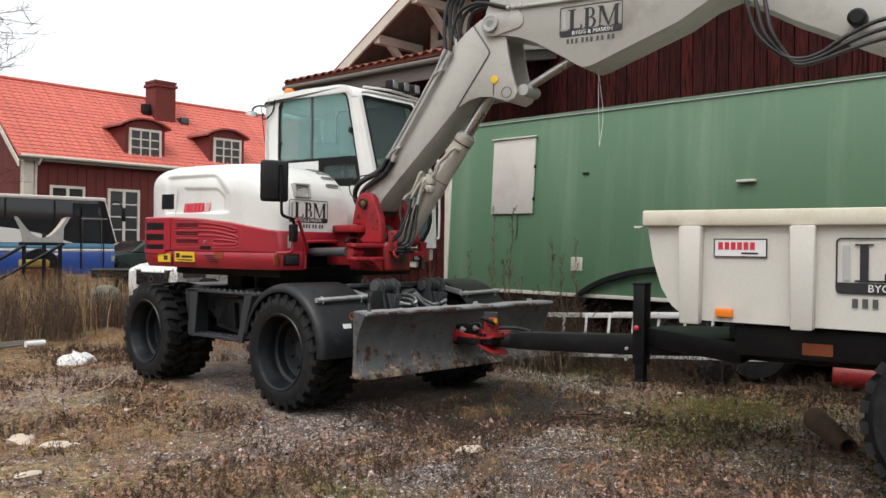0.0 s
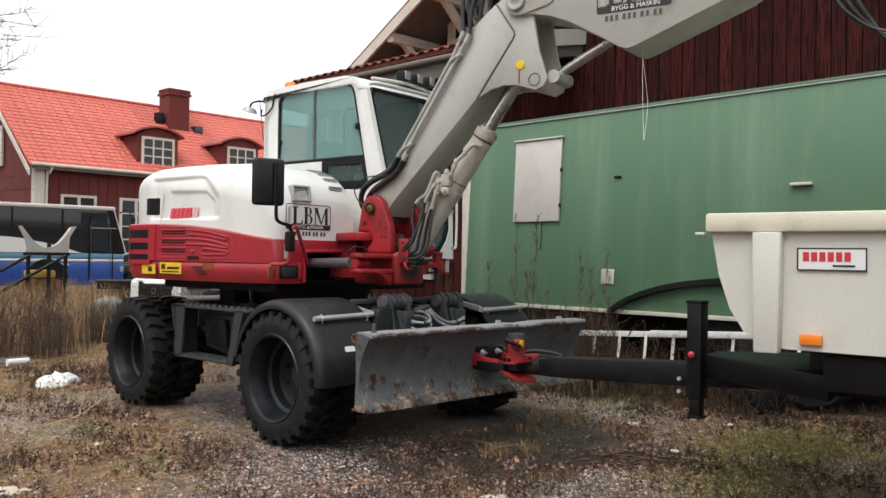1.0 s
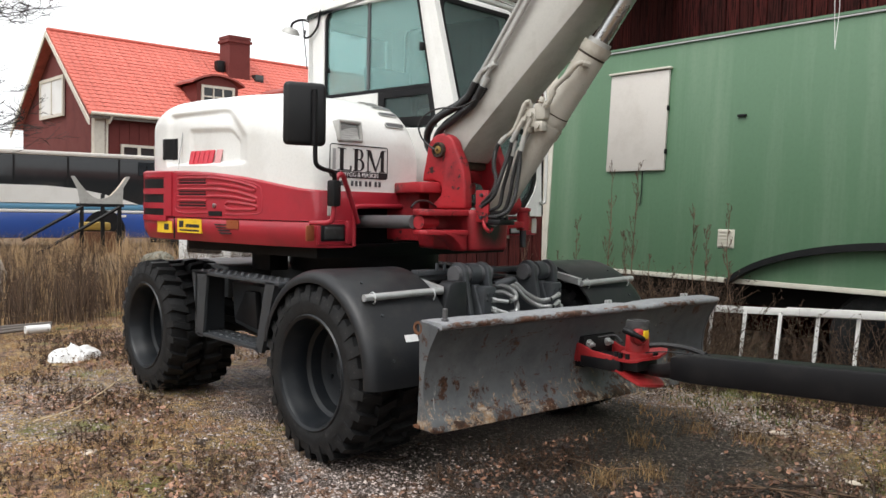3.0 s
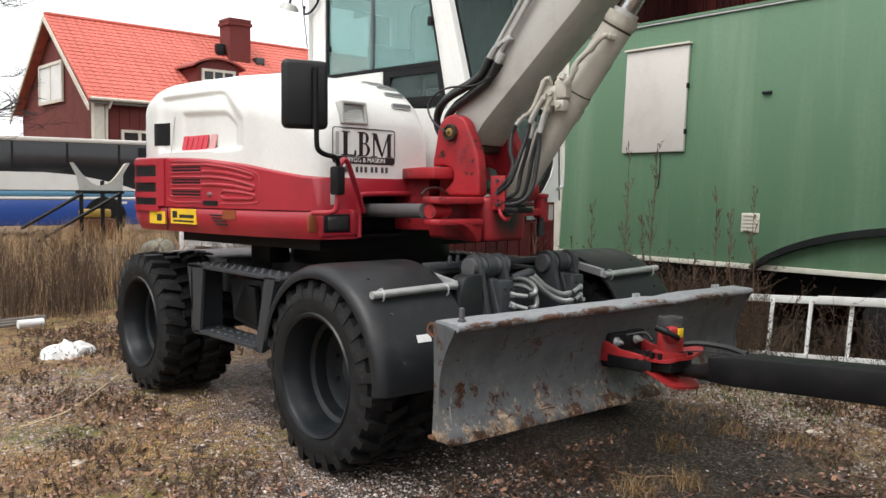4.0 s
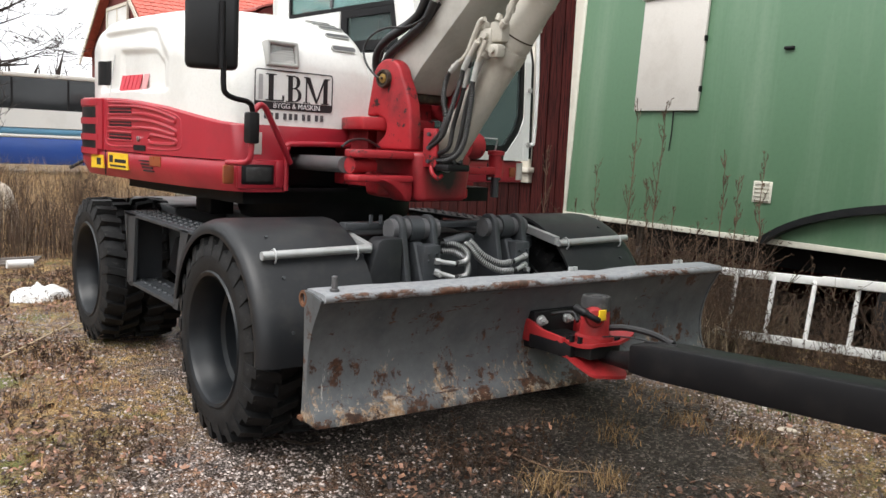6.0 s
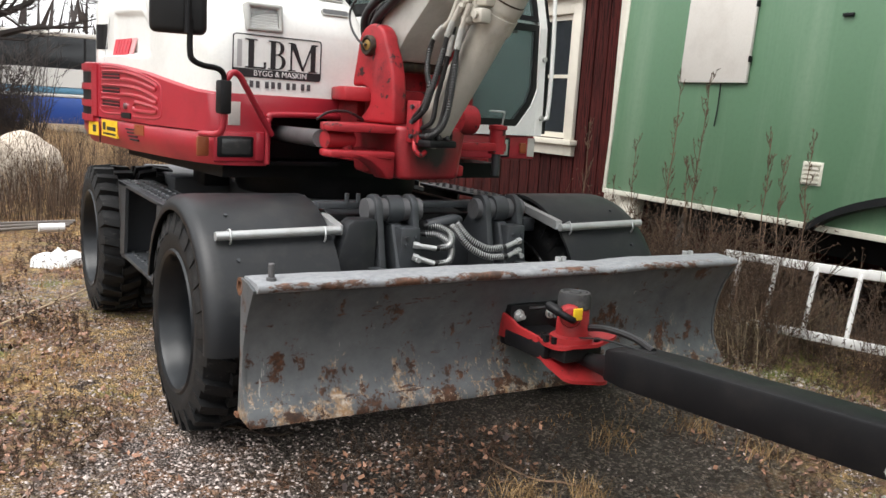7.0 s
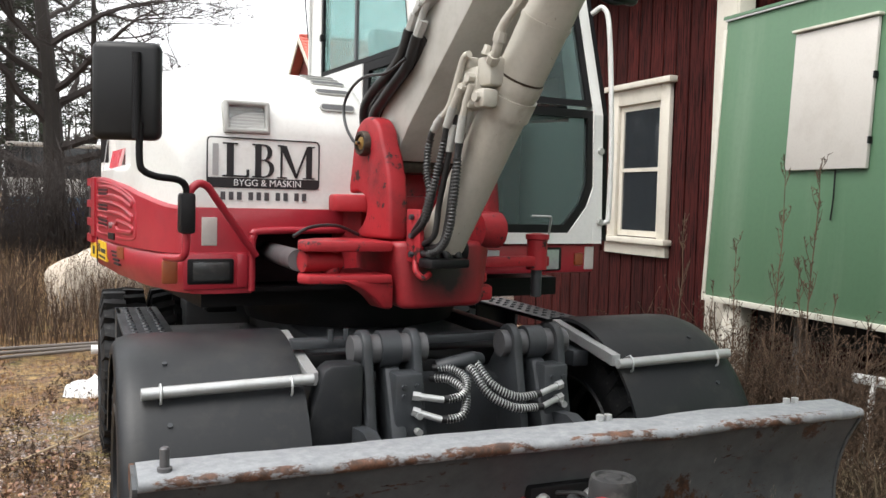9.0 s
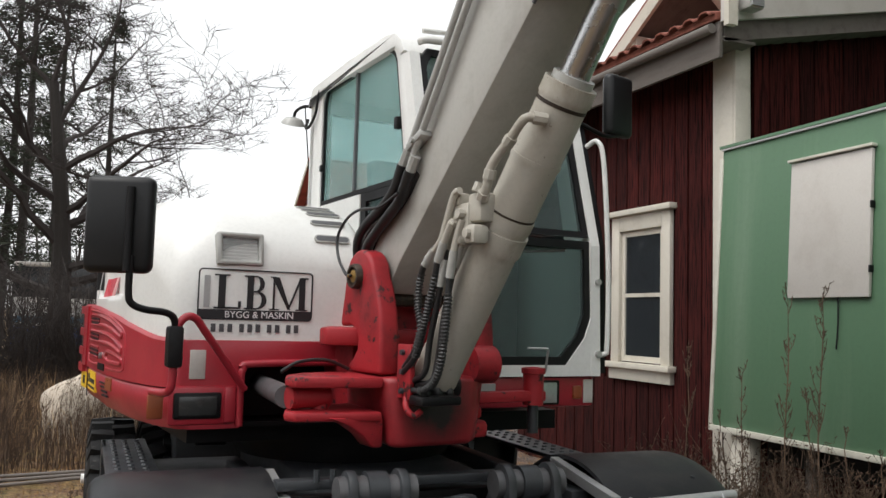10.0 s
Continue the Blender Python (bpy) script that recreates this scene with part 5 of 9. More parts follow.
def spiral(path, radius, wire, pitch):
    """A wire wound round a path."""
    line, turn = [], 0.0
    for p, q in zip(path, path[1:]):
        d = q - p
        u = d.cross(Vector((0.3, 0.1, 1))).normalized()
        v = d.normalized().cross(u)
        n = max(1, int(d.length / pitch * 10))
        for k in range(n):
            a = turn + d.length / pitch * 2 * math.pi * k / n
            line.append(p + d * k / n + (u * math.cos(a) + v * math.sin(a)) * radius)
        turn += d.length / pitch * 2 * math.pi
    bm = bmesh.new()
    add_tube(bm, line, wire, 4)
    return bm


def lift_lugs():
    e = excavator
    for x0, pin_r in ((-0.445, 0.055), (0.165, 0.052)):
        for k, x in enumerate((x0, x0 + 0.19)):
            bm = bmesh.new()
            add_prism(bm, [(-0.36 + 0.075 * math.cos(a), 1.08 + 0.075 * math.sin(a)) for a in [radians(v) for v in range(-10, 200, 15)]] + [(-0.45, 1.0), (-0.5, 0.8), (-0.52, 0.55), (-0.1, 0.55), (-0.15, 0.9)], "x", x, x + 0.035)
            rounded(bm, 0.006)
            part("lug_plate", bm, M_CHASSIS, e)
        tube_part("lug_pin", [(x0 - 0.03, -0.36, 1.08), (x0 + 0.26, -0.36, 1.08)], pin_r, M_ROD, e, "worn grey pivot pin", n=20)
        tube_part("collar", [(x0 + 0.075, -0.36, 1.08), (x0 + 0.15, -0.36, 1.08)], pin_r + 0.014, M_CHASSIS, e, n=20)
        bm = bmesh.new()
        add_prism(bm, [(-0.42, 1.02), (-0.3, 1.02), (-0.42, 0.62), (-0.58, 0.62)], "x", x0 + 0.085, x0 + 0.145)
        rounded(bm, 0.01)
        part("lift_link", bm, M_CHASSIS, e)
        box_part("valve_block", (x0 + 0.1, -0.5, 0.7), (x0 + 0.205, -0.4, 1.01), M_CHASSIS, e, "", 0.01)
        for z in (0.93, 0.965):
            for dx in (0.13, 0.18):
                tube_part("bolt", [(x0 + dx, -0.5, z), (x0 + dx, -0.512, z)], 0.009, M_CHASSIS, e, n=6)
    bm = bmesh.new()
    add_prism(bm, [(-0.67, 0.5), (-0.655, 0.84), (-0.6, 1.03), (-0.57, 1.05), (-0.455, 1.05), (-0.455, 0.5)], "y", -0.47, -0.36)
    rounded(bm, 0.015)
    part("guard_plate", bm, M_FENDER, e)
    # black in place of chassis grey, painting the shade behind the lugs
    box_part("back_plate", (-0.25, -0.2, 0.6), (0.14, -0.14, 1.0), M_BLACK, e, "", 0.01)
    # hoses with spiral guards and their fittings
    runs = [[(-0.28, -0.5, 0.93), (-0.17, -0.53, 0.915), (-0.09, -0.52, 0.925), (-0.055, -0.47, 0.97), (-0.09, -0.41, 1.0), (-0.15, -0.37, 1.0)],
            [(-0.28, -0.5, 0.875), (-0.18, -0.54, 0.845), (-0.1, -0.54, 0.855), (-0.065, -0.49, 0.92), (-0.1, -0.42, 0.96), (-0.16, -0.37, 0.96)],
            [(0.34, -0.5, 0.935), (0.23, -0.53, 0.91), (0.13, -0.53, 0.905), (0.05, -0.49, 0.945), (0.02, -0.43, 1.0), (0.02, -0.38, 1.02)],
            [(0.34, -0.5, 0.885), (0.23, -0.55, 0.865), (0.11, -0.55, 0.87), (0.02, -0.51, 0.92), (-0.01, -0.44, 0.99), (-0.01, -0.38, 1.0)]]
    for r in runs:
        tube_part("fitting", [r[0], r[1]], 0.0125, M_STEEL, e, "steel hose fitting", n=10)
        tube_part("fitting_nut", [r[0], Vector(r[0]).lerp(Vector(r[1]), 0.25)], 0.018, M_STEEL, e, n=6)
        h = tube_part("hose", r[1:], 0.014, M_HOSE, e, "black hose in a spiral guard")
        part("spiral_guard", spiral(smooth_path(r[1:], 40)[8:-8], 0.0148, 0.0026, 0.011), M_STEEL, h, "steel spiral guard", angle=80)
    for x in (-0.26, 0.34):
        for z in (0.86, 0.8):
            tube_part("fitting", [(x, -0.53, z), (x, -0.49, z)], 0.013, M_STEEL, e, n=8)
    tube_part("tow_eye", [(-0.13, -0.37, 1.0), (-0.06, -0.39, 1.02), (0.0, -0.39, 1.03), (0.05, -0.36, 1.02)], 0.028, M_CHASSIS, e, n=10)


HITCH = Matrix.Translation((-0.06, -0.095, 0.022))


def coupling():
    """Red drawbar coupling bolted to the blade."""
    e = excavator
    c = box_part("coupling_plate", (-0.06, -1.0, 0.565), (0.23, -0.9, 0.745), M_BLACK, e, "dark mounting plate of the red coupling", 0.008, HITCH)
    for x in (-0.02, 0.15):
        for z in (0.61, 0.7):
            bm = bmesh.new()
            add_tube(bm, [(x, -1.0, z), (x, -1.008, z)], 0.026, 14)
            add_tube(bm, [(x, -1.008, z), (x, -1.024, z)], 0.019, 6)
            add_tube(bm, [(x, -1.024, z), (x, -1.042, z)], 0.01, 8)
            part("bolt", bm, M_STEEL, c, "", HITCH)
    for x0, x1 in ((-0.072, -0.054), (0.2, 0.218)):
        bm = bmesh.new()
        add_prism(bm, [(-0.93, 0.6), (-0.93, 0.71), (-0.99, 0.7), (-1.06, 0.675), (-1.2, 0.665), (-1.215, 0.595), (-1.1, 0.6)], "x", x0, x1)
        rounded(bm, 0.004)
        part("cheek", bm, M_HITCH, c, "red side cheek", HITCH)
        tube_part("cheek_hole", [(x0 - 0.002, -1.17, 0.63), (x1 + 0.002, -1.17, 0.63)], 0.016, M_BLACK, c, n=12, m=HITCH)
    # flared jaws, dished and turned up at their rims
    def jaw(name, outline, z, lift, thick, lab):
        bm = bmesh.new()
        cx, cy = sum(p[0] for p in outline) / len(outline), sum(p[1] for p in outline) / len(outline)
        rim = [(q.x, q.y) for q in smooth_path([(x, y, 0) for x, y in outline + outline[:1]], 4)[:-1]]
        rings = []
        for f in (1.0, 0.9, 0.7, 0.35):
            rings.append([(cx + (x - cx) * f, cy + (y - cy) * f) for x, y in rim])
        tops = [[bm.verts.new((x, y, z + lift(x, y))) for x, y in r] for r in rings]
        lows = [[bm.verts.new((x, y, z + lift(x, y) - thick)) for x, y in r] for r in rings]
        m = len(rim)
        for stack in (tops, lows):
            for p, q in zip(stack, stack[1:]):
                for k in range(m):
                    bm.faces.new((p[k], p[(k + 1) % m], q[(k + 1) % m], q[k]))
            bm.faces.new(stack[-1])
        for k in range(m):
            bm.faces.new((tops[0][k], tops[0][(k + 1) % m], lows[0][(k + 1) % m], lows[0][k]))
        bmesh.ops.recalc_face_normals(bm, faces=bm.faces)
        part(name, bm, M_HITCH, c, lab, HITCH, angle=50)

    jaw("upper_jaw", [(-0.06, -1.2), (-0.078, -1.26), (-0.07, -1.34), (-0.03, -1.38), (0.08, -1.4), (0.17, -1.4), (0.2, -1.35), (0.17, -1.25), (0.12, -1.19)], 0.668,
        lambda x, y: 0.3 * max(0, x - 0.08) + 0.12 * max(0, -1.36 - y) - 0.25 * max(0, -0.03 - x), 0.014, "red flared upper jaw")
    jaw("lower_jaw", [(-0.07, -1.18), (-0.075, -1.26), (-0.055, -1.33), (-0.03, -1.37), (0.05, -1.39), (0.145, -1.4), (0.17, -1.33), (0.16, -1.18)], 0.595,
        lambda x, y: -0.5 * max(0, -1.24 - y), 0.014, "red flared lower jaw")
    box_part("jaw_core", (-0.075, -1.26, 0.575), (0.16, -0.98, 0.645), M_BLACK, c, "dark greasy core", 0.012, HITCH)
    box_part("jaw_throat", (-0.05, -1.36, 0.592), (0.14, -1.2, 0.65), M_BLACK, c, "dark greasy throat", 0.01, HITCH)
    hub = HITCH @ Matrix.Translation((0.026, -1.3, 0))
    bm = bmesh.new()
    add_lathe(bm, [(0.085, 0.655), (0.085, 0.688), (0.066, 0.696), (0.062, 0.81), (0.058, 0.815)], hub, 28)
    part("pin_housing", bm, M_HITCH, c, "red pin housing")
    bm = bmesh.new()
    add_lathe(bm, [(0.058, 0.8), (0.067, 0.806), (0.066, 0.85), (0.061, 0.866), (0.05, 0.868), (0.046, 0.861), (0.026, 0.862), (0.022, 0.868), (0.0001, 0.868)], hub, 32)
    part("cap", bm, M_CAP, c, "worn grey-black rubber cap")
    for a in (radians(20), radians(200)):
        tube_part("cap_hole", [(0.036 * math.cos(a), 0.036 * math.sin(a), 0.858), (0.036 * math.cos(a), 0.036 * math.sin(a), 0.864)], 0.006, M_BLACK, c, n=8, m=hub)
    bm = bmesh.new()
    add_lathe(bm, [(0.043, 0), (0.045, 0.045), (0.036, 0.06), (0.016, 0.064)], HITCH @ Matrix.Translation((-0.015, -1.325, 0.785)) @ Matrix.Rotation(radians(90), 4, "X") @ Matrix.Rotation(radians(-35), 4, "Y"), 20)
    part("lever_boss", bm, M_HITCH, c, "round red lever boss")
    bm = bmesh.new()
    add_tube(bm, smooth_path([(-0.035, -1.37, 0.775), (-0.065, -1.4, 0.783), (-0.095, -1.385, 0.8), (-0.112, -1.35, 0.817), (-0.116, -1.315, 0.826)]), [0.014] * 15 + [0.019] * 10, 10)
    part("lever", bm, M_BLACK, c, "black release lever", HITCH)
    box_part("tag", (-0.058, -1.402, 0.778), (-0.014, -1.394, 0.825), M_YELLOW, c, "yellow tag", 0.003, HITCH)
    for x, y in ((-0.06, -1.3), (0.1, -1.37), (0.12, -1.24), (-0.05, -1.22), (-0.07, -1.26)):
        tube_part("bolt", [(x, y, 0.66), (x, y, 0.688)], 0.014, M_BLACK, c, n=6, m=HITCH)
    for pts in ([(0.0, -1.05, 0.74), (0.04, -1.14, 0.76), (0.02, -1.2, 0.73)],):
        tube_part("cable", pts, 0.008, M_HOSE, c, "thin black cable", m=HITCH)


dozer_blade()
lift_lugs()
coupling()

# upper structure
X_LEFT = [(-0.745, -0.99), (-0.72, -1.04), (-0.6, -1.1), (-0.3, -1.165), (0.2, -1.21), (0.7, -1.205), (1.0, -1.18), (1.2, -1.125), (1.35, -1.01), (1.44, -0.8)]
Z_TOP = [(-0.745, 1.9), (-0.735, 1.95), (-0.7, 2.04), (-0.64, 2.11), (-0.55, 2.17), (-0.4, 2.215), (-0.2, 2.245), (0.1, 2.255), (0.6, 2.255), (0.9, 2.248), (1.15, 2.228), (1.28, 2.2), (1.36, 2.16), (1.41, 2.09), (1.44, 1.96)]
BELT_LEFT = [(-0.745, -0.99), (-0.72, -1.04), (-0.6, -1.1), (-0.3, -1.165), (0.2, -1.21), (0.7, -1.215), (0.85, -1.225), (1.0, -1.225), (1.2, -1.19), (1.32, -1.12), (1.4, -1.0), (1.44, -0.88)]
RED_TOP = [(-0.8, 1.575), (-0.62, 1.592), (-0.45, 1.618), (-0.28, 1.646), (-0.12, 1.668), (0.1, 1.692), (0.3, 1.706), (0.5, 1.714), (0.8, 1.72), (1.5, 1.73)]
STATIONS = [-0.745, -0.738, -0.72, -0.68, -0.62, -0.55, -0.45, -0.3, -0.15, 0.0, 0.2, 0.4, 0.6, 0.8, 0.95, 1.08, 1.2, 1.28, 1.35, 1.4, 1.44]


def pocket(y, z):
    """Depth of the pressed pocket in the hood's left flank."""
    def ease(v, w):
        v = min(1.0, max(0.0, v / w))
        return v * v * (3 - 2 * v)
    front = -0.17 + 0.9 * max(0.0, z - 1.93) ** 1.35 * 2.2
    d = 0.034 * ease(y - front, 0.13) * ease(0.9 - y, 0.05) * ease(z - 1.752, 0.022) * ease(2.15 - z, 0.045)
    inner = -0.05 + 2.4 * max(0.0, z - 1.9) ** 1.3
    return d + 0.018 * ease(y - inner, 0.03) * ease(0.6 - y, 0.03) * ease(z - 1.757, 0.02) * ease(2.0 + 0.03 * y - z, 0.022)


def shoulder(y):
    """Radius of the hood's shoulder, tighter towards the tail."""
    return along([(0.0, 0.3), (0.5, 0.25), (1.0, 0.19), (1.44, 0.19)], y)


def hood_point(y, z):
    """x of the hood's left flank at y and z."""
    xl, zt = along(X_LEFT, y), along(Z_TOP, y)
    r = min(shoulder(y), zt - 1.6)
    xl += pocket(y, z)
    if z < zt - r:
        return xl
    return xl + r - math.sqrt(max(0, r * r - (z - zt + r) ** 2))


def upper_body():
    e = excavator
    secs = []
    for y in sorted(STATIONS + [-0.24 + 0.019 * k for k in range(62)]):
        xl, zt = along(X_LEFT, y), along(Z_TOP, y)
        xr = -0.18 if y < 0.52 else 1.12 - 1.3 * max(0, y - 1.2) ** 1.2
        r, r2 = min(shoulder(y), zt - 1.6), min(0.12, zt - 1.6)
        up = [1.5, 1.7] + [1.72 + (zt - r - 1.72) * k / 18 for k in range(18)] if zt - r > 1.74 else [1.5] + [1.5 + (zt - r - 1.5) * k / 20 for k in range(1, 20)]
        s = [(hood_point(y, z), y, z) for z in up]
        s += [(xl + pocket(y, zt - r + r * math.sin(a)) + r - r * math.cos(a), y, zt - r + r * math.sin(a)) for a in [radians(v) for v in range(0, 91, 3)]]
        s += [((xl + xr) / 2, y, zt + 0.006)] + [(xr - r2 + r2 * math.sin(a), y, zt - r2 + r2 * math.cos(a)) for a in [radians(v) for v in range(0, 91, 15)]] + [(xr, y, 1.5)]
        secs.append(s)
    part("hood", loft(secs), M_WHITE, e, "glossy white engine hood", UP, angle=50)
    # red belt, its top edge sweeping up to the rear
    secs, low = [], []
    for y in STATIONS:
        xl, zt = along(BELT_LEFT, y) - 0.018, along(RED_TOP, y)
        xr = 1.1 - 1.0 * max(0, y - 1.1)
        yy = y - 0.012 if y < 0 else y + 0.012
        xe = min(xr, -0.16) if y < 0.52 else xr
        cut = 1.478 if y < -0.4 else 1.387
        secs.append([(xl, yy, 1.385), (xl, yy, zt - 0.012), (xl + 0.014, yy, zt), (xe, yy, zt), (xe, yy, cut), (-0.765, yy, cut), (-0.765, yy, 1.385)])
        xr = -0.765 if y < -0.4 else xr
        low.append([(xl + 0.05, yy, 1.215), (xl + 0.006, yy, 1.29), (xl + 0.002, yy, 1.368), (xl + 0.012, yy, 1.38), (xr, yy, 1.38), (xr, yy, 1.215)])
    part("side_belt", loft(secs), M_RED, e, "red side panel", UP, angle=45)
    part("lower_belt", loft(low), M_RED, e, "red lower skirt", UP, angle=45)
    # counterweight hump at the tail
    bm = bmesh.new()
    add_prism(bm, [(-0.9, 1.3), (0.9, 1.3), (0.75, 1.5), (0, 1.56), (-0.75, 1.5)], "z", 1.24, 1.7)
    rounded(bm, 0.04)
    part("counterweight", bm, M_RED, e, "red counterweight", UP)

    def on_side(name, y0, y1, z0, z1, mat, out=0.004, lab="", depth=0.012, skew=0.0, zc=None):
        """A thin plate that follows the flank between y0 and y1."""
        n = 6
        sec = []
        for k in range(n + 1):
            y = y0 + (y1 - y0) * k / n
            hood = (zc if zc is not None else (z0 + z1) / 2) > along(RED_TOP, y)
            off = 0.0 if hood else -0.018
            dz = skew * (y - y0)
            x0, x1_ = [(hood_point(y, z + dz) if hood else along(BELT_LEFT, y)) + off for z in (z0, z1)]
            sec.append([(x0 - out, y, z0 + dz), (x1_ - out, y, z1 + dz), (x1_ - out + depth, y, z1 + dz), (x0 - out + depth, y, z0 + dz)])
        return part(name, loft(sec), mat, e, lab, UP, angle=60)

    # slots in the flank
    def rib(pts, r=0.012):
        bm = bmesh.new()
        add_tube(bm, smooth_path([(along(BELT_LEFT, y) - 0.016, y, z) for y, z in pts], 5), r, 8)
        part("vent_ridge", bm, M_RED, e, "raised red rib", UP)

    for z in (1.637, 1.556, 1.477):
        on_side("vent_slot", 0.275, 0.625, z - 0.017, z + 0.015, M_BLACK, 0.003, "dark cooling slot", skew=0.004, zc=1.5)
        on_side("vent_slat", 0.262, 0.64, z - 0.003, z + 0.003, M_RED, 0.006, "thin red slat", 0.012, skew=0.004, zc=1.5)
        rib([(0.26, z + 0.026), (0.45, z + 0.028), (0.63, z + 0.026), (0.652, z), (0.63, z - 0.024), (0.45, z - 0.022), (0.26, z - 0.024)], 0.008)
    rib([(0.25, 1.663), (0.12, 1.656), (-0.06, 1.636), (-0.24, 1.602), (-0.268, 1.588), (-0.24, 1.572), (-0.06, 1.6), (0.12, 1.616), (0.25, 1.618)])
    rib([(0.25, 1.582), (0.12, 1.58), (-0.06, 1.566), (-0.25, 1.532), (-0.276, 1.518), (-0.25, 1.502), (-0.06, 1.526), (0.12, 1.534), (0.25, 1.534)])
    rib([(0.02, 1.496), (-0.1, 1.49), (-0.25, 1.478), (-0.28, 1.465), (-0.25, 1.45), (-0.1, 1.448), (0.02, 1.45), (0.05, 1.474), (0.02, 1.496)])
    rib([(0.66, 1.69), (0.3, 1.682), (0.0, 1.66), (-0.28, 1.61), (-0.32, 1.56), (-0.33, 1.47), (-0.3, 1.425), (-0.1, 1.415), (0.05, 1.415)], 0.007)
    rib([(0.66, 1.69), (0.672, 1.56), (0.66, 1.425), (0.25, 1.42)], 0.007)
    # corner grille of the counterweight, its slats proud of dark openings
    for k in range(3):
        z = 1.624 - k * 0.107
        on_side("vent_slot", 0.83, 1.37, z - 0.036, z + 0.036, M_BLACK, 0.004, "dark corner vent", zc=1.5)
    for z in (1.692, 1.57, 1.464, 1.372):
        on_side("vent_slat", 0.79, 1.39, z - 0.022, z + 0.02, M_RED, 0.014, "red corner slat", 0.034, zc=1.5)
    on_side("vent_frame", 0.72, 0.82, 1.388, 1.712, M_RED, 0.012, "red upright of the corner grille", 0.03, zc=1.5)
    on_side("panel_gap", 0.692, 0.706, 1.225, 1.712, M_BLACK, 0.0005, "", 0.004, zc=1.3)
    on_side("warning_sticker", 0.33, 0.655, 1.272, 1.372, M_YELLOW, 0.0, "yellow warning sticker", zc=1.3)
    on_side("warning_sticker", 0.73, 0.93, 1.264, 1.35, M_YELLOW, 0.0, "yellow warning sticker", zc=1.3)
    on_side("sticker_bar", 0.36, 0.54, 1.312, 1.334, M_DECAL, 0.0015, zc=1.3)
    on_side("sticker_bar", 0.36, 0.62, 1.284, 1.296, M_DECAL, 0.0015, zc=1.3)
    on_side("sticker_mark", 0.57, 0.63, 1.31, 1.356, M_DECAL, 0.0015, zc=1.3)
    on_side("sticker_mark", 0.77, 0.83, 1.285, 1.33, M_DECAL, 0.0015, zc=1.3)
    for k in range(4):
        on_side("vent_slot", 0.03 - 0.012 * k, 0.17 - 0.02 * k, 1.336 - 0.019 * k, 1.345 - 0.019 * k, M_DECAL, 0.0, "small dark slot", zc=1.3)
    on_side("marker", -0.095, 0.035, 1.316, 1.374, M_AMBER, 0.002, "orange side marker", zc=1.3)
    on_side("latch", 0.085, 0.235, 1.4, 1.432, M_BLACK, 0.004, "dark latch", zc=1.41)
    bm = bmesh.new()
    add_lathe(bm, [(0.016, 0), (0.016, 0.014), (0.006, 0.016)], Matrix.Translation((along(BELT_LEFT, 0.16) - 0.016, 0.165, 1.47)) @ Matrix.Rotation(radians(-90), 4, "Y"), 14)
    part("lock", bm, M_CHROME, e, "round panel lock", UP)
    on_side("corner_window", 0.775, 0.96, 1.805, 1.96, M_BLACK, 0.003, "dark corner vent", zc=1.9)
    # gap between the pressed panel and the tail
    on_side("panel_gap", 0.692, 0.7, 1.73, 2.0, M_GREYDECAL, 0.001, "", 0.004, zc=1.9)
    # slanted red model mark as bars
    for k, (y, bw) in enumerate(((0.585, 0.05), (0.523, 0.05), (0.46, 0.055), (0.395, 0.055), (0.33, 0.055))):
        on_side("model_mark", y - bw, y, 1.765, 1.86, M_REDDECAL, 0.003, "red model mark", 0.006, zc=1.9)
    on_side("model_mark", 0.175, 0.245, 1.765, 1.86, M_PINKDECAL, 0.003, "pale red outlined mark", 0.006, zc=1.9)
    # front face: sign, lamp, louvres
    company_sign(e, UP @ Matrix.Translation((-0.71, -0.7475, 1.775)), 0.5, 0.215)
    hp = UP @ Matrix.Translation((-0.7875, -0.74, 1.971)) @ Matrix.Rotation(radians(-8), 4, "X")
    bm = bmesh.new()
    add_ring(bm, [(-0.1, -0.071), (0.1, -0.071), (0.1, 0.071), (-0.1, 0.071)], [(-0.078, -0.05), (0.078, -0.05), (0.078, 0.05), (-0.078, 0.05)], "y", -0.012, 0.1)
    rounded(bm, 0.01, 2)
    hl = part("headlamp", bm, M_GREYPIPE, e, "grey framed headlamp", hp)
    box_part("reflector_bowl", (-0.077, 0.02, -0.049), (0.077, 0.09, 0.049), M_LAMP, hl, "", 0, hp)
    for k in range(7):
        z = -0.043 + k * 0.0143
        bm = bmesh.new()
        add_tube(bm, [(-0.076, 0.003, z), (0.076, 0.003, z)], 0.0066, 8)
        part("lens", bm, M_RIBLENS, hl, "ribbed lamp glass", hp)
    # slots pressed into the hood's slope: pale rim, dark opening
    for k, (y, z) in enumerate(((-0.7, 0), (-0.628, 0), (-0.556, 0), (-0.484, 0), (-0.412, 0))):
        slope = math.atan2(along(Z_TOP, y + 0.03) - along(Z_TOP, y - 0.03), 0.06)
        lm = UP @ Matrix.Translation((-0.36, y, along(Z_TOP, y) + 0.004)) @ Matrix.Rotation(slope, 4, "X")
        def slot(w, d):
            return [(sx * (w - d) + d * math.cos(radians(a0 + a)), d * math.sin(radians(a0 + a))) for sx, a0 in ((1, -90), (-1, 90)) for a in range(0, 181, 30)]
        bm = bmesh.new()
        add_prism(bm, slot(0.085, 0.019), "z", -0.03, 0.004)
        lo = part("louvre", bm, M_GREYPIPE, e, "pressed air slot", lm)
        bm = bmesh.new()
        add_prism(bm, slot(0.078, 0.013), "z", -0.02, 0.0055)
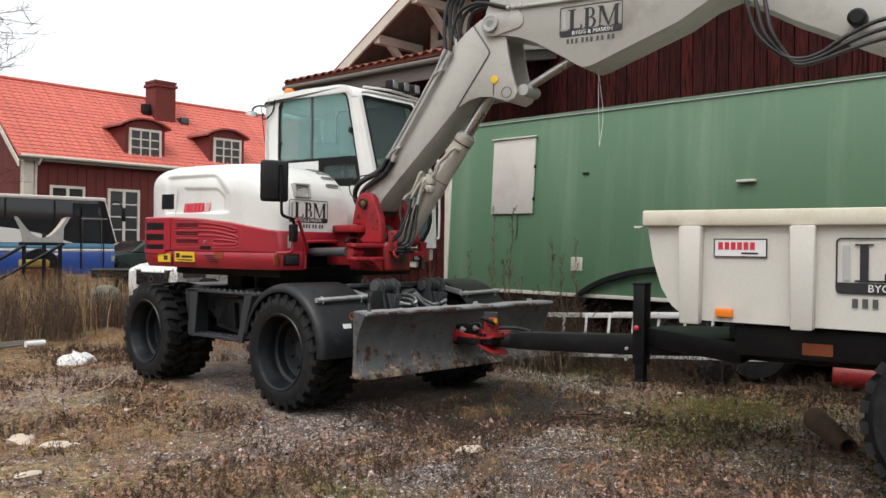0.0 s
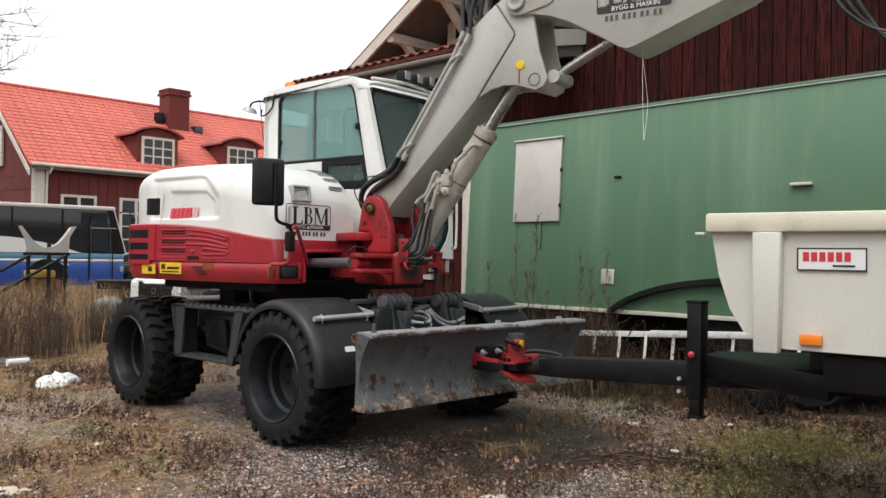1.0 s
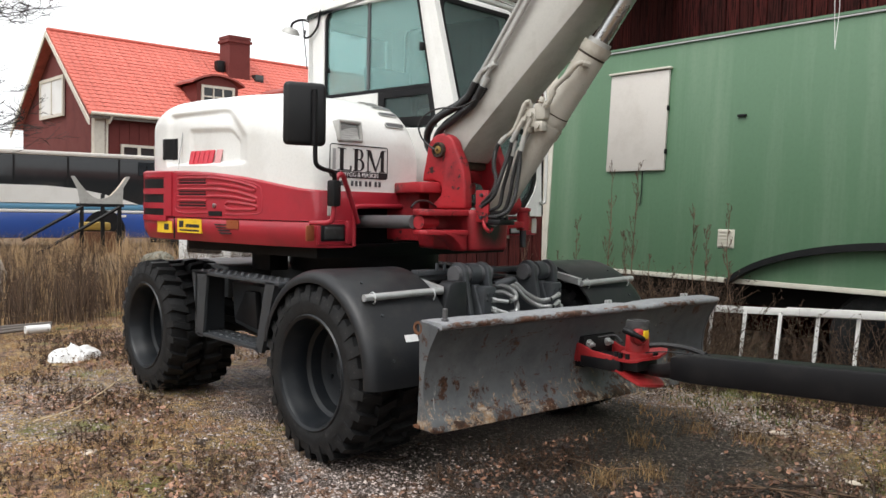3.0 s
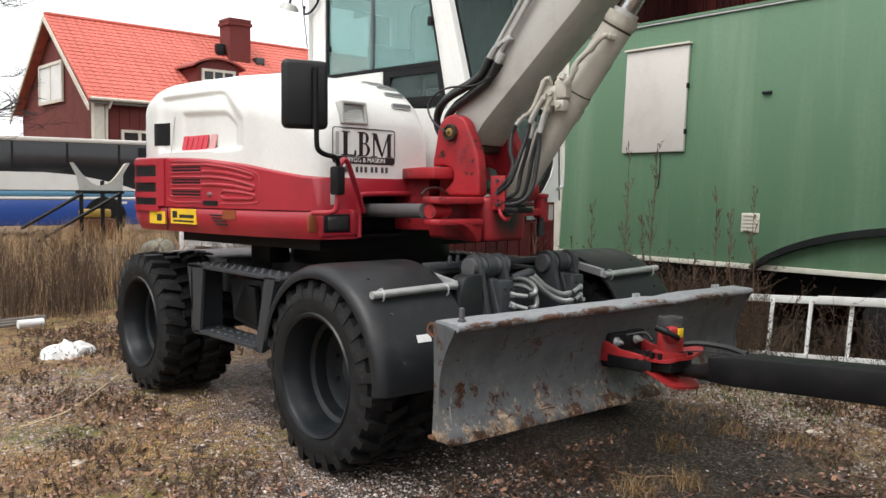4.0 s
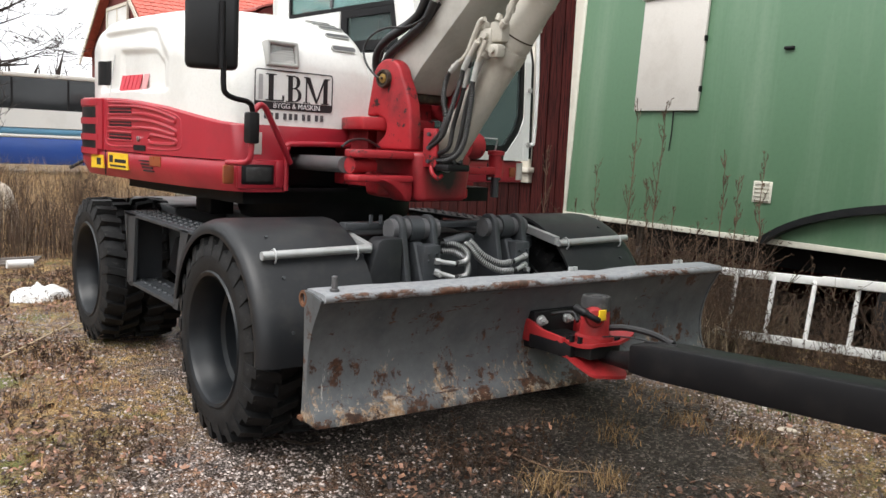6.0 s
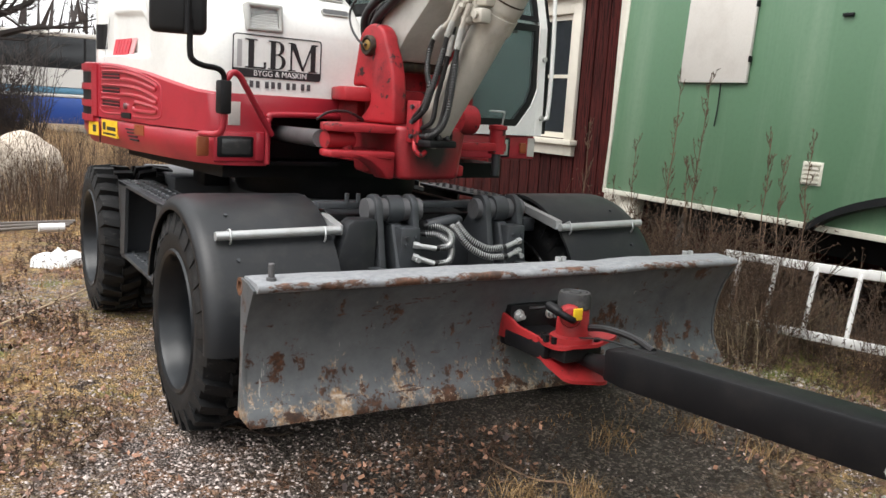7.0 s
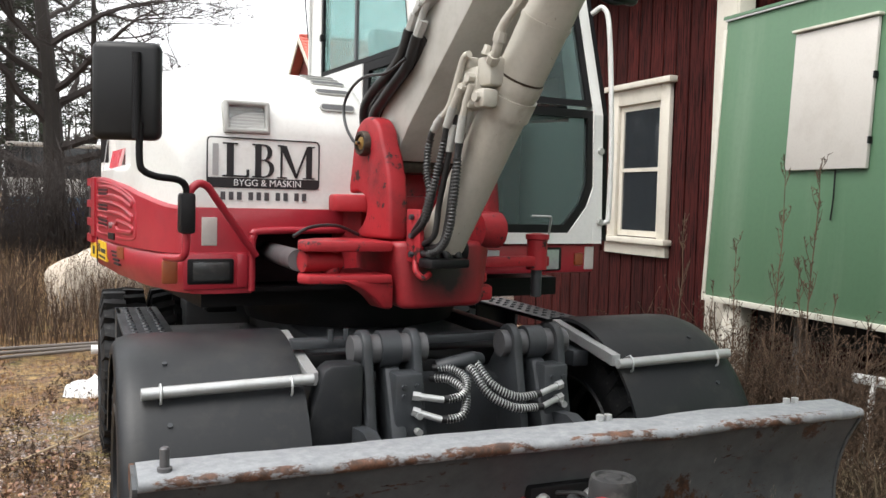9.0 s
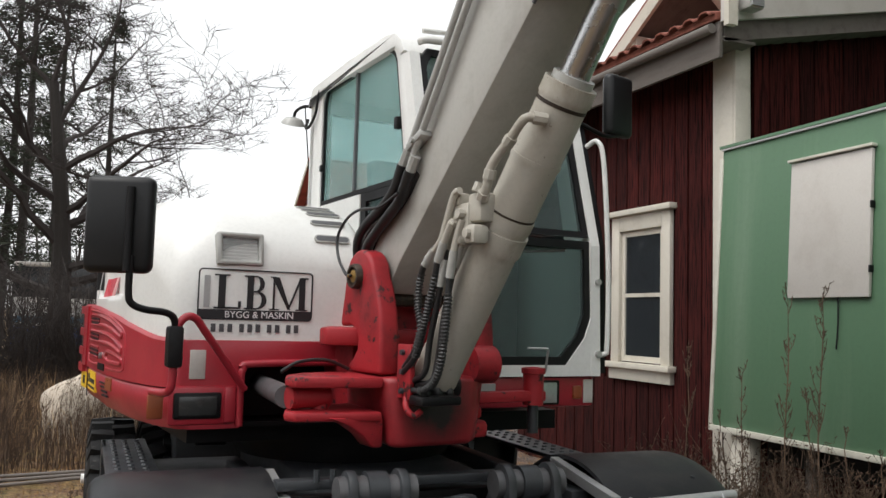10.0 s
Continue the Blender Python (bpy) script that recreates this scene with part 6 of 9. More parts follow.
        part("opening", bm, M_ROD, lo, "dark slot opening", lm)
    # front skirt: lamps and recess
    def front(name, x0, x1, z0, z1, mat, out, lab="", bev=0.006, par=e):
        return box_part(name, (x0, -0.757 - out, z0), (x1, -0.74, z1), mat, par, lab, bev, UP)
    fr_ = front("lamp_housing", -1.06, -0.79, 1.232, 1.392, M_RED, 0.012, "red lamp surround", 0.02)
    front("work_lamp", -1.04, -0.845, 1.258, 1.366, M_BLACK, 0.022, "rectangular front lamp", 0.01, fr_)
    front("lens", -1.02, -0.865, 1.273, 1.352, M_DARKLAMP, 0.026, "", 0.004, fr_)
    front("indicator", -1.14, -1.075, 1.26, 1.36, M_AMBER, 0.0, "dull amber indicator", 0.01, fr_)
    front("bolt_plate", -0.835, -0.785, 1.24, 1.39, M_RED, 0.02, "", 0.008)
    # black back and floor put the recess's shade into the colour
    box_part("recess_back", (-0.764, -0.5, 1.22), (-0.16, -0.46, 1.477), M_BLACK, e, "black back plate, painted shade of the swing cylinder's recess", 0, UP)
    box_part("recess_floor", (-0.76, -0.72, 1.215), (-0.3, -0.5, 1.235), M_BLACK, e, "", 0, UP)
    front("reflector", -0.98, -0.915, 1.42, 1.54, M_SHUTTER, 0.003, "pale worn reflector", 0.003)
    tube_part("rail", [(-0.768, -0.768, 1.225), (-0.768, -0.77, 1.42), (-0.76, -0.77, 1.462), (-0.72, -0.77, 1.484), (-0.3, -0.77, 1.49)], 0.016, M_RED, e, "red tube rail", m=UP)
    # under the cab
    sk = front("cab_skirt", 0.2, 0.935, 1.29, 1.432, M_RED, 0.2, "red skirt under the cab", 0.012)
    lamp = front("work_lamp", 0.6, 0.735, 1.298, 1.42, M_BLACK, 0.206, "recessed rectangular front lamp", 0.012, sk)
    front("lens", 0.61, 0.715, 1.308, 1.408, M_LAMP, 0.21, "", 0.006, sk)
    front("indicator", 0.81, 0.862, 1.325, 1.39, M_AMBER, 0.212, "dull orange indicator", 0.008, sk)
    front("reflector", 0.874, 0.93, 1.306, 1.42, M_SHUTTER, 0.206, "pale worn reflector", 0.003, sk)
    front("reflector", 0.27, 0.37, 1.355, 1.405, M_GREYDECAL, 0.206, "", 0.003, sk)


def mirror(name, m, w, h):
    bm = bmesh.new()
    add_box(bm, (-w / 2, -0.035, -h / 2), (w / 2, 0.035, h / 2))
    rounded(bm, 0.03, 3)
    k = part(name, bm, M_PLASTIC, excavator, "black plastic rear-view mirror", m)
    bm = bmesh.new()
    add_box(bm, (-w / 2 + 0.02, 0.0355, -h / 2 + 0.02), (w / 2 - 0.02, 0.0375, h / 2 - 0.02))
    part("mirror_glass", bm, M_CHROME, k, "", m)
    return k


def mirrors():
    e = excavator
    m = UP @ Matrix.Translation((-1.3, -0.935, 2.02)) @ Matrix.Rotation(radians(-22), 4, "Z")
    k = mirror("mirror", m, 0.255, 0.37)
    tube_part("clamp", [(0.045, -0.05, 0.14), (0.045, -0.05, -0.18)], 0.016, M_BLACK, k, m=m)
    tube_part("mirror_arm", [(-1.265, -0.995, 1.9), (-1.265, -0.995, 1.76), (-1.25, -0.995, 1.72), (-1.2, -0.99, 1.7), (-1.12, -0.97, 1.69), (-1.085, -0.955, 1.66), (-1.08, -0.95, 1.58)], 0.014, M_BLACK, e, "black bent mirror arm", m=UP)
    box_part("arm_clamp", (-1.11, -0.98, 1.48), (-1.05, -0.91, 1.64), M_BLACK, e, "black clamp block", 0.012, UP)
    tube_part("mirror_rail", [(-1.13, -0.78, 1.375), (-1.09, -0.92, 1.385), (-1.08, -0.945, 1.45), (-1.08, -0.945, 1.6), (-1.05, -0.95, 1.67), (-1.0, -0.93, 1.67), (-0.94, -0.9, 1.6), (-0.76, -0.8, 1.38)], 0.016, M_RED, e, "red tube rail", m=UP)
    # right mirror
    mirror("mirror", UP @ Matrix.Translation((1.24, -0.75, 2.88)) @ Matrix.Rotation(radians(12), 4, "Z"), 0.2, 0.34)
    tube_part("mirror_arm", [(0.95, -0.78, 2.75), (1.12, -0.78, 2.7), (1.25, -0.75, 2.72)], 0.012, M_BLACK, e, "black mirror arm", m=UP)


def cab():
    e = excavator
    xl, xr, yr = -0.005, 0.95, 0.74

    def flank(x, sgn):
        o = [(yr, 1.5), (yr, 3.02), (yr - 0.1, 3.118), (-0.44, 3.12), (-0.54, 3.104), (-0.61, 3.058), (-0.66, 2.98), (-0.93, 2.08), (-0.97, 1.5)]
        i = [(0.535, 2.12), (0.535, 3.0), (0.485, 3.075), (-0.42, 3.075), (-0.49, 3.06), (-0.535, 3.025), (-0.56, 2.98), (-0.755, 2.1), (-0.765, 2.06)]
        bm = bmesh.new()
        add_ring(bm, o, i, "x", x, x + 0.06 * sgn)
        rounded(bm, 0.01)
        s = part("cab_side", bm, M_WHITE, e, "white cab side frame", UP)
        # sill panel below the window
        bm = bmesh.new()
        add_prism(bm, [(0.545, 2.1), (0.545, 2.355), (-0.12, 2.355), (-0.12, 2.1)], "x", x + 0.005 * sgn, x + 0.05 * sgn)
        part("sill_panel", bm, M_WHITE, s, "", UP)
        bm = bmesh.new()
        gi = [(0.51, 2.385), (0.51, 2.985), (0.468, 3.055), (-0.42, 3.055), (-0.475, 3.042), (-0.51, 3.015), (-0.53, 2.98), (-0.668, 2.385)]
        go = [(0.538, 2.357), (0.538, 3.0), (0.488, 3.078), (-0.423, 3.078), (-0.493, 3.063), (-0.538, 3.028), (-0.563, 2.98), (-0.7, 2.357)]
        add_ring(bm, go, gi, "x", x + 0.012 * sgn, x + 0.045 * sgn)
        part("window_gasket", bm, M_BLACK, s, "black window gasket", UP)
        bm = bmesh.new()
        add_prism(bm, gi, "x", x + 0.026 * sgn, x + 0.03 * sgn)
        part("side_window", bm, M_FOG_AND_SHEEN, s, "fogged greenish side window with sky reflection in its tint", UP)
        bm = bmesh.new()
        lo, li = [(-0.12, 2.1), (-0.12, 2.355), (-0.702, 2.355), (-0.758, 2.08)], [(-0.19, 2.16), (-0.19, 2.31), (-0.655, 2.31), (-0.69, 2.15)]
        add_ring(bm, lo, li, "x", x + 0.012 * sgn, x + 0.045 * sgn)
        part("window_gasket", bm, M_BLACK, s, "", UP)
        bm = bmesh.new()
        add_prism(bm, li, "x", x + 0.026 * sgn, x + 0.03 * sgn)
        part("lower_window", bm, M_GLASS, s, "small lower side window", UP)
        box_part("window_bar", (x + 0.02 * sgn - 0.008, -0.01, 2.39), (x + 0.02 * sgn + 0.008, 0.015, 3.055), M_INTERIOR, s, "", m=UP)
        box_part("window_latch", (x - 0.012 * sgn - 0.008, -0.625, 2.62), (x + 0.012, -0.59, 2.68), M_BLACK, s, "black window latch", 0.004, UP)
        box_part("window_latch", (x - 0.012 * sgn - 0.008, 0.46, 2.56), (x + 0.012, 0.49, 2.6), M_BLACK, s, "black window latch", 0.004, UP)
        return s

    flank(xl, 1)
    flank(xr, -1)

    # front: windscreen above a lower pane, in one leaning frame
    def lean(z):
        return -0.69 - (3.0 - z) / 0.92 * 0.26 if z > 2.08 else -0.95 - (2.08 - z) * 0.03

    def front_pane(pts, mat, name, t0, t1, par=e, lab="", inner=None):
        bm = bmesh.new()
        if inner:
            add_ring(bm, pts, inner, "y", t0, t1)
        else:
            add_prism(bm, pts, "y", t0, t1)
        for v in bm.verts:
            v.co.y += lean(v.co.z)
        return part(name, bm, mat, par, lab, UP)

    up_o = [(xl + 0.05, 2.12), (xl + 0.05, 2.94), (xl + 0.1, 3.02), (xr - 0.1, 3.02), (xr - 0.05, 2.94), (xr - 0.05, 2.12)]
    up_i = [(xl + 0.085, 2.15), (xl + 0.085, 2.92), (xl + 0.12, 2.985), (xr - 0.12, 2.985), (xr - 0.085, 2.92), (xr - 0.085, 2.15)]
    w = front_pane(up_o, M_BLACK, "windscreen_frame", -0.012, 0.02, lab="black windscreen frame", inner=up_i)
    front_pane(up_i, M_GLASS, "windscreen", 0.0, 0.004, w, "tinted windscreen")
    lo_o = [(xl + 0.05, 1.49), (xl + 0.05, 2.1), (xr - 0.05, 2.1), (xr - 0.05, 1.72), (xr - 0.09, 1.62), (xr - 0.2, 1.49)]
    lo_i = [(xl + 0.085, 1.53), (xl + 0.085, 2.06), (xr - 0.085, 2.06), (xr - 0.085, 1.74), (xr - 0.12, 1.64), (xr - 0.22, 1.53)]
    w2 = front_pane(lo_o, M_BLACK, "lower_frame", -0.012, 0.02, lab="black lower screen frame", inner=lo_i)
    front_pane(lo_i, M_GLASS, "lower_screen", 0.0, 0.004, w2, "tinted lower screen")
    bm = bmesh.new()
    add_prism(bm, [(xr - 0.05, 1.46), (xr - 0.05, 1.72), (xr - 0.09, 1.62), (xr - 0.2, 1.49), (xl + 0.05, 1.49), (xl + 0.05, 1.437), (xr, 1.437), (xr, 1.46)], "y", -0.985, -0.93)
    part("front_panel", bm, M_WHITE, e, "white panel under the screen", UP)
    for x0, x1 in ((xl - 0.005, xl + 0.05), (xr - 0.05, xr + 0.005)):
        bm = bmesh.new()
        for z0, z1 in ((1.437, 2.08), (2.08, 2.985)):
            v = [bm.verts.new((x, lean(z) + d, z)) for x in (x0, x1) for z in (z0, z1) for d in (-0.02, 0.06)]
            for f in ((0, 1, 3, 2), (4, 5, 7, 6), (0, 1, 5, 4), (2, 3, 7, 6), (0, 2, 6, 4), (1, 3, 7, 5)):
                bm.faces.new([v[i] for i in f])
        bmesh.ops.recalc_face_normals(bm, faces=bm.faces)
        part("front_pillar", bm, M_WHITE, e, "white front pillar", UP)
    tube_part("grab_rail", [(0.94, -0.87, 2.6), (0.965, -0.93, 2.62), (0.98, -0.965, 2.5), (0.99, -0.995, 2.0), (0.99, -0.995, 1.6), (0.98, -0.985, 1.545), (0.95, -0.94, 1.54)], 0.013, M_WHITE, e, "white grab rail", m=UP)
    # black strip along the door edge, leaning with the pillar
    bm = bmesh.new()
    for z0, z1 in ((1.45, 2.08), (2.08, 2.9)):
        v = [bm.verts.new((x, lean(z) + d, z)) for x in (xr + 0.006, xr + 0.05) for z in (z0, z1) for d in (0.0, 0.05)]
        for f in ((0, 1, 3, 2), (4, 5, 7, 6), (0, 1, 5, 4), (2, 3, 7, 6), (0, 2, 6, 4), (1, 3, 7, 5)):
            bm.faces.new([v[i] for i in f])
    bmesh.ops.recalc_face_normals(bm, faces=bm.faces)
    part("door_edge_strip", bm, M_BLACK, e, "black strip along the door edge", UP)
    for z in (1.545, 1.9):
        tube_part("hinge_bolt", [(xr - 0.01, lean(z) - 0.035, z), (xr - 0.01, lean(z) - 0.01, z)], 0.016, M_GREYPIPE, e, n=10, m=UP)
    tube_part("wiper", [(0.2, -0.98, 2.16), (0.45, -0.94, 2.4), (0.62, -0.88, 2.62)], 0.012, M_BLACK, e, "black wiper", m=UP)
    tube_part("handle", [(0.5, -1.03, 1.572), (0.61, -1.03, 1.57), (0.617, -1.025, 1.56), (0.618, -1.0, 1.455)], 0.0055, M_STEEL, e, "thin steel hook", m=UP, smooth=False)
    # rear wall with window, floor, roof
    bm = bmesh.new()
    o, i = [(xl, 1.5), (xl, 3.06), (xr, 3.06), (xr, 1.5)], [(xl + 0.12, 2.2), (xl + 0.12, 2.97), (xr - 0.12, 2.97), (xr - 0.12, 2.2)]
    add_ring(bm, o, i, "y", yr - 0.06, yr)
    part("cab_back", bm, M_WHITE, e, "", UP)
    bm = bmesh.new()
    add_prism(bm, i, "y", yr - 0.03, yr - 0.026)
    part("rear_window", bm, M_GLASS, e, "", UP)
    box_part("cab_floor", (xl + 0.06, -0.93, 1.4), (xr - 0.06, yr - 0.06, 1.49), M_INTERIOR, e, "", m=UP)
    bm = bmesh.new()
    add_prism(bm, [(yr + 0.012, 3.035), (yr - 0.05, 3.122), (0.1, 3.142), (-0.44, 3.138), (-0.55, 3.118), (-0.625, 3.065), (-0.665, 3.0), (-0.62, 2.99), (-0.55, 3.05), (yr, 3.06)], "x", xl - 0.012, xr + 0.012)
    rounded(bm, 0.03, 3)
    part("cab_roof", bm, M_WHITE, e, "white rounded cab roof", UP)
    # seat and controls
    bm = bmesh.new()
    add_box(bm, (0.18, -0.25, 1.9), (0.64, 0.25, 2.02))
    rounded(bm, 0.04, 3)
    seat = part("seat", bm, M_CLOTH, e, "grey driver's seat", UP)
    bm = bmesh.new()
    add_prism(bm, [(0.2, 2.0), (0.3, 2.62), (0.18, 2.62), (0.08, 2.0)], "x", 0.19, 0.63)
    rounded(bm, 0.04, 3)
    part("backrest", bm, M_CLOTH, seat, "", UP)
    box_part("seat_base", (0.25, -0.18, 1.49), (0.57, 0.2, 1.9), M_INTERIOR, seat, "", m=UP)
    for x in (0.06, 0.7):
        box_part("console", (x, -0.45, 1.49), (x + 0.12, 0.1, 2.12), M_INTERIOR, e, "", 0.02, UP)
        tube_part("joystick", [(x + 0.06, -0.4, 2.1), (x + 0.06, -0.42, 2.3)], 0.022, M_BLACK, e, "", m=UP)
    bm = bmesh.new()
    add_lathe(bm, [(0.17, 0), (0.185, 0.012), (0.17, 0.024), (0.155, 0.012)], Matrix.Translation((0.41, -0.55, 2.2)) @ Matrix.Rotation(radians(30), 4, "X"), 24, closed=True)
    part("steering_wheel", bm, M_BLACK, e, "", UP)
    tube_part("steering_column", [(0.41, -0.55, 2.2), (0.41, -0.68, 1.5)], 0.03, M_INTERIOR, e, "", m=UP)
    # beacon, lamps on a roof bar, mirrors behind
    bm = bmesh.new()
    add_lathe(bm, [(0.06, 3.08), (0.06, 3.11), (0.055, 3.145), (0.04, 3.16), (0.015, 3.165)], Matrix.Translation((0.12, 0.49, 0.05)), 24)
    part("beacon", bm, M_ORANGE, e, "orange roof beacon", UP)
    tube_part("lamp_bar", [(xl + 0.05, -0.7, 3.045), (0.1, -0.74, 3.05), (0.42, -0.76, 3.05), (0.85, -0.74, 3.05), (xr, -0.7, 3.045)], 0.02, M_WHITE, e, "white lamp bar", m=UP)
    tube_part("lamp_bar", [(xl + 0.06, -0.72, 3.095), (0.42, -0.78, 3.1), (xr - 0.03, -0.72, 3.095)], 0.014, M_WHITE, e, "white lamp bar", m=UP)
    for x in (0.44, 0.62, 0.8):
        bm = bmesh.new()
        add_prism(bm, [(-0.046, 0.0), (0.046, 0.0), (0.046, 0.1), (-0.046, 0.1)], "y", -0.05, 0.06)
        rounded(bm, 0.014)
        lamp = part("roof_lamp", bm, M_BLACK, e, "black square work lamp", UP @ Matrix.Translation((x, -0.77, 3.12)))
        box_part("lens", (x - 0.038, -0.826, 3.13), (x + 0.038, -0.818, 3.212), M_LAMP, lamp, "", 0.004, UP)
    tube_part("mirror_stalk", [(0.03, 0.72, 3.0), (-0.02, 0.8, 3.03), (-0.06, 0.88, 3.01), (-0.07, 0.9, 2.95)], 0.01, M_BLACK, e, "thin mirror stalk", m=UP)
    bm = bmesh.new()
    add_lathe(bm, [(0.0001, -0.04), (0.05, -0.03), (0.075, 0.0), (0.078, 0.012), (0.0001, 0.02)], Matrix.Translation((-0.07, 0.9, 2.935)) @ Matrix.Rotation(radians(-160), 4, "X"), 20)
    part("round_mirror", bm, M_GREYPIPE, e, "small round wide-angle mirror", UP)
    tube_part("cable", [(0.07, 0.52, 3.14), (-0.01, 0.57, 3.08), (-0.022, 0.6, 2.95), (-0.03, 0.68, 2.88), (-0.03, 0.76, 2.88), (-0.01, 0.78, 2.94)], 0.009, M_BLACK, e, "black cable", m=UP)
    tube_part("aerial", [(0.0, 0.76, 2.62), (-0.03, 0.79, 3.02)], 0.004, M_BLACK, e, "thin aerial", m=UP)


upper_body()
mirrors()
cab()


# boom, swing post and cylinders
def boom():
    e = excavator
    W = 0.34
    # box section up to the weld, two knuckle plates beyond it
    lower = [(0.1, 1.8), (0.12, 1.95), (-0.13, 2.28), (-0.64, 3.06), (-0.82, 3.25), (-0.934, 3.355), (-1.04, 3.432), (-1.205, 3.176), (-0.875, 2.7), (-0.11, 1.915), (-0.02, 1.79)]
    bm = bmesh.new()
    add_prism(bm, lower, "x", 0, W)
    rounded(bm, 0.008)
    part("lower_boom", bm, M_BOOM, e, "grey-white lower boom", BM)
    plate = [(-0.9, 3.29), (-1.035, 3.426), (-1.1, 3.469), (-1.19, 3.493), (-1.28, 3.48), (-1.34, 3.42), (-1.35, 3.3), (-1.375, 3.16), (-1.404, 3.02), (-1.455, 2.86), (-1.472, 2.81), (-1.448, 2.755), (-1.384, 2.727), (-1.313, 2.752), (-1.22, 2.782), (-1.119, 2.789), (-1.006, 2.767), (-0.9, 2.712), (-0.85, 2.78)]
    for x0 in (0.004, W - 0.034):
        bm = bmesh.new()
        add_prism(bm, plate, "x", x0, x0 + 0.03)
        rounded(bm, 0.006)
        part("knuckle_plate", bm, M_BOOM, e, "grey-white knuckle plate", BM)
    seam = bmesh.new()
    add_tube(seam, [(0.001, -1.035, 3.425), (0.001, -1.115, 3.31), (0.001, -1.195, 3.19), (0.001, -1.2, 3.165), (0.001, -1.18, 3.13), (0.001, -0.88, 2.705)], 0.007, 6)
    part("weld_seam", seam, M_ROD, e, "soiled weld", BM)
    upper = [(-1.2, 3.62), (-1.165, 3.52), (-1.165, 3.42), (-1.215, 3.335), (-1.27, 3.305), (-1.354, 3.297), (-1.5, 3.26), (-1.63, 3.207), (-1.735, 3.148), (-1.91, 3.044), (-2.03, 2.968), (-2.085, 2.95), (-2.15, 2.965), (-2.6, 3.14), (-2.82, 3.225), (-3.03, 3.35), (-3.3, 3.44), (-3.6, 3.5), (-3.7, 3.62), (-3.62, 3.78), (-2.4, 3.86), (-1.4, 3.75)]
    bm = bmesh.new()
    add_prism(bm, upper, "x", -0.02, W + 0.02)
    rounded(bm, 0.008)
    part("upper_boom", bm, M_BOOM, e, "grey-white upper boom", BM)
    bm = bmesh.new()
    add_prism(bm, [(-1.18, 3.5), (-1.135, 3.45), (-1.128, 3.4), (-1.15, 3.345), (-1.2, 3.308), (-1.26, 3.3), (-1.49, 3.345), (-1.53, 3.375), (-1.53, 3.43), (-1.48, 3.5)], "x", -0.034, -0.018)
    rounded(bm, 0.005)
    part("pin_lug", bm, M_BOOM, e, "grey-white lug round the knuckle pin", BM)
    stick = [(-3.2, 3.62), (-3.02, 3.5), (-3.3, 3.335), (-3.61, 3.147), (-4.2, 2.85), (-5.4, 2.24), (-5.5, 2.36), (-4.5, 3.08), (-3.6, 3.72)]
    bm = bmesh.new()
    add_prism(bm, stick, "x", 0.02, W - 0.04)
    rounded(bm, 0.01)
    part("dipper", bm, M_BOOM, e, "grey-white dipper arm", BM)
    bm = bmesh.new()
    add_box(bm, (0.05, -4.5, 3.12), (0.3, -4.12, 3.3))
    rounded(bm, 0.02)
    part("tilt_unit", bm, M_BRACKET, e, "red hydraulic unit on the dipper", BM)
    bm = bmesh.new()
    add_lathe(bm, [(0.055, 0), (0.06, 0.01), (0.06, 0.1), (0.042, 0.12)], Matrix.Translation((0.0, -4.03, 3.085)) @ Matrix.Rotation(radians(-90), 4, "Y"), 20)
    part("rotary_valve", bm, M_BLACK, e, "", BM)
    bm = bmesh.new()
    add_prism(bm, [(-5.55, 2.1), (-5.2, 2.25), (-5.25, 2.5), (-5.65, 2.4)], "x", 0.0, W)
    rounded(bm, 0.02)
    part("quick_coupler", bm, M_BRACKET, e, "red quick coupler", BM)
    company_sign(e, BM @ Matrix.Translation((-0.022, -2.125, 3.338)) @ SIDE, 0.53, 0.245)

    def pin(y, z, r, x0, x1, mat=M_BOOM, lab=""):
        tube_part("pin", [(x0, y, z), (x1, y, z)], r, mat, e, lab, n=20, m=BM)

    pin(-1.228, 3.412, 0.075, -0.05, W + 0.05)
    for r0, r1, x0, x1 in ((0.05, 0.075, -0.062, -0.05), (0.0001, 0.036, -0.058, -0.05)):
        bm = bmesh.new()
        add_lathe(bm, [(r0, -x0 - 0.004), (r0 + 0.004, -x0), (r1 - 0.004, -x0), (r1, -x0 - 0.004), (r1, -x1)], BM @ Matrix.Translation((0, -1.228, 3.412)) @ Matrix.Rotation(radians(-90), 4, "Y"), 24)
        part("pin_rim", bm, M_GREYPIPE, e, "worn grey pin collar")
    bm = bmesh.new()
    add_lathe(bm, [(0.043, -0.002), (0.043, 0.004), (0.049, 0.004), (0.049, -0.002)], BM @ Matrix.Translation((0.004, -1.372, 2.81)) @ Matrix.Rotation(radians(-90), 4, "Y"), 28, closed=True)
    part("pin_ring", bm, M_ROD, e, "soiled ring round a pin")
    pin(-1.5, 2.83, 0.05, 0.05, W - 0.05, M_GREYPIPE)
    bm = bmesh.new()
    add_lathe(bm, [(0.036, 0), (0.036, 0.008), (0.028, 0.01), (0.0001, 0.01)], BM @ Matrix.Translation((0.004, -1.254, 2.93)) @ Matrix.Rotation(radians(-90), 4, "Y"), 20)
    part("marker_disc", bm, M_YELLOW, e, "round yellow marker with an oily drip")
    box_part("drip", (-0.002, -1.25, 2.79), (0.0038, -1.243, 2.905), M_RUST, e, m=BM)
    # boom-adjust cylinder between the two booms
    tube_part("adjust_rod", [(W / 2, -1.46, 2.85), (W / 2, -2.12, 3.185)], 0.036, M_CHROME, e, "chrome piston rod", n=18, m=BM)
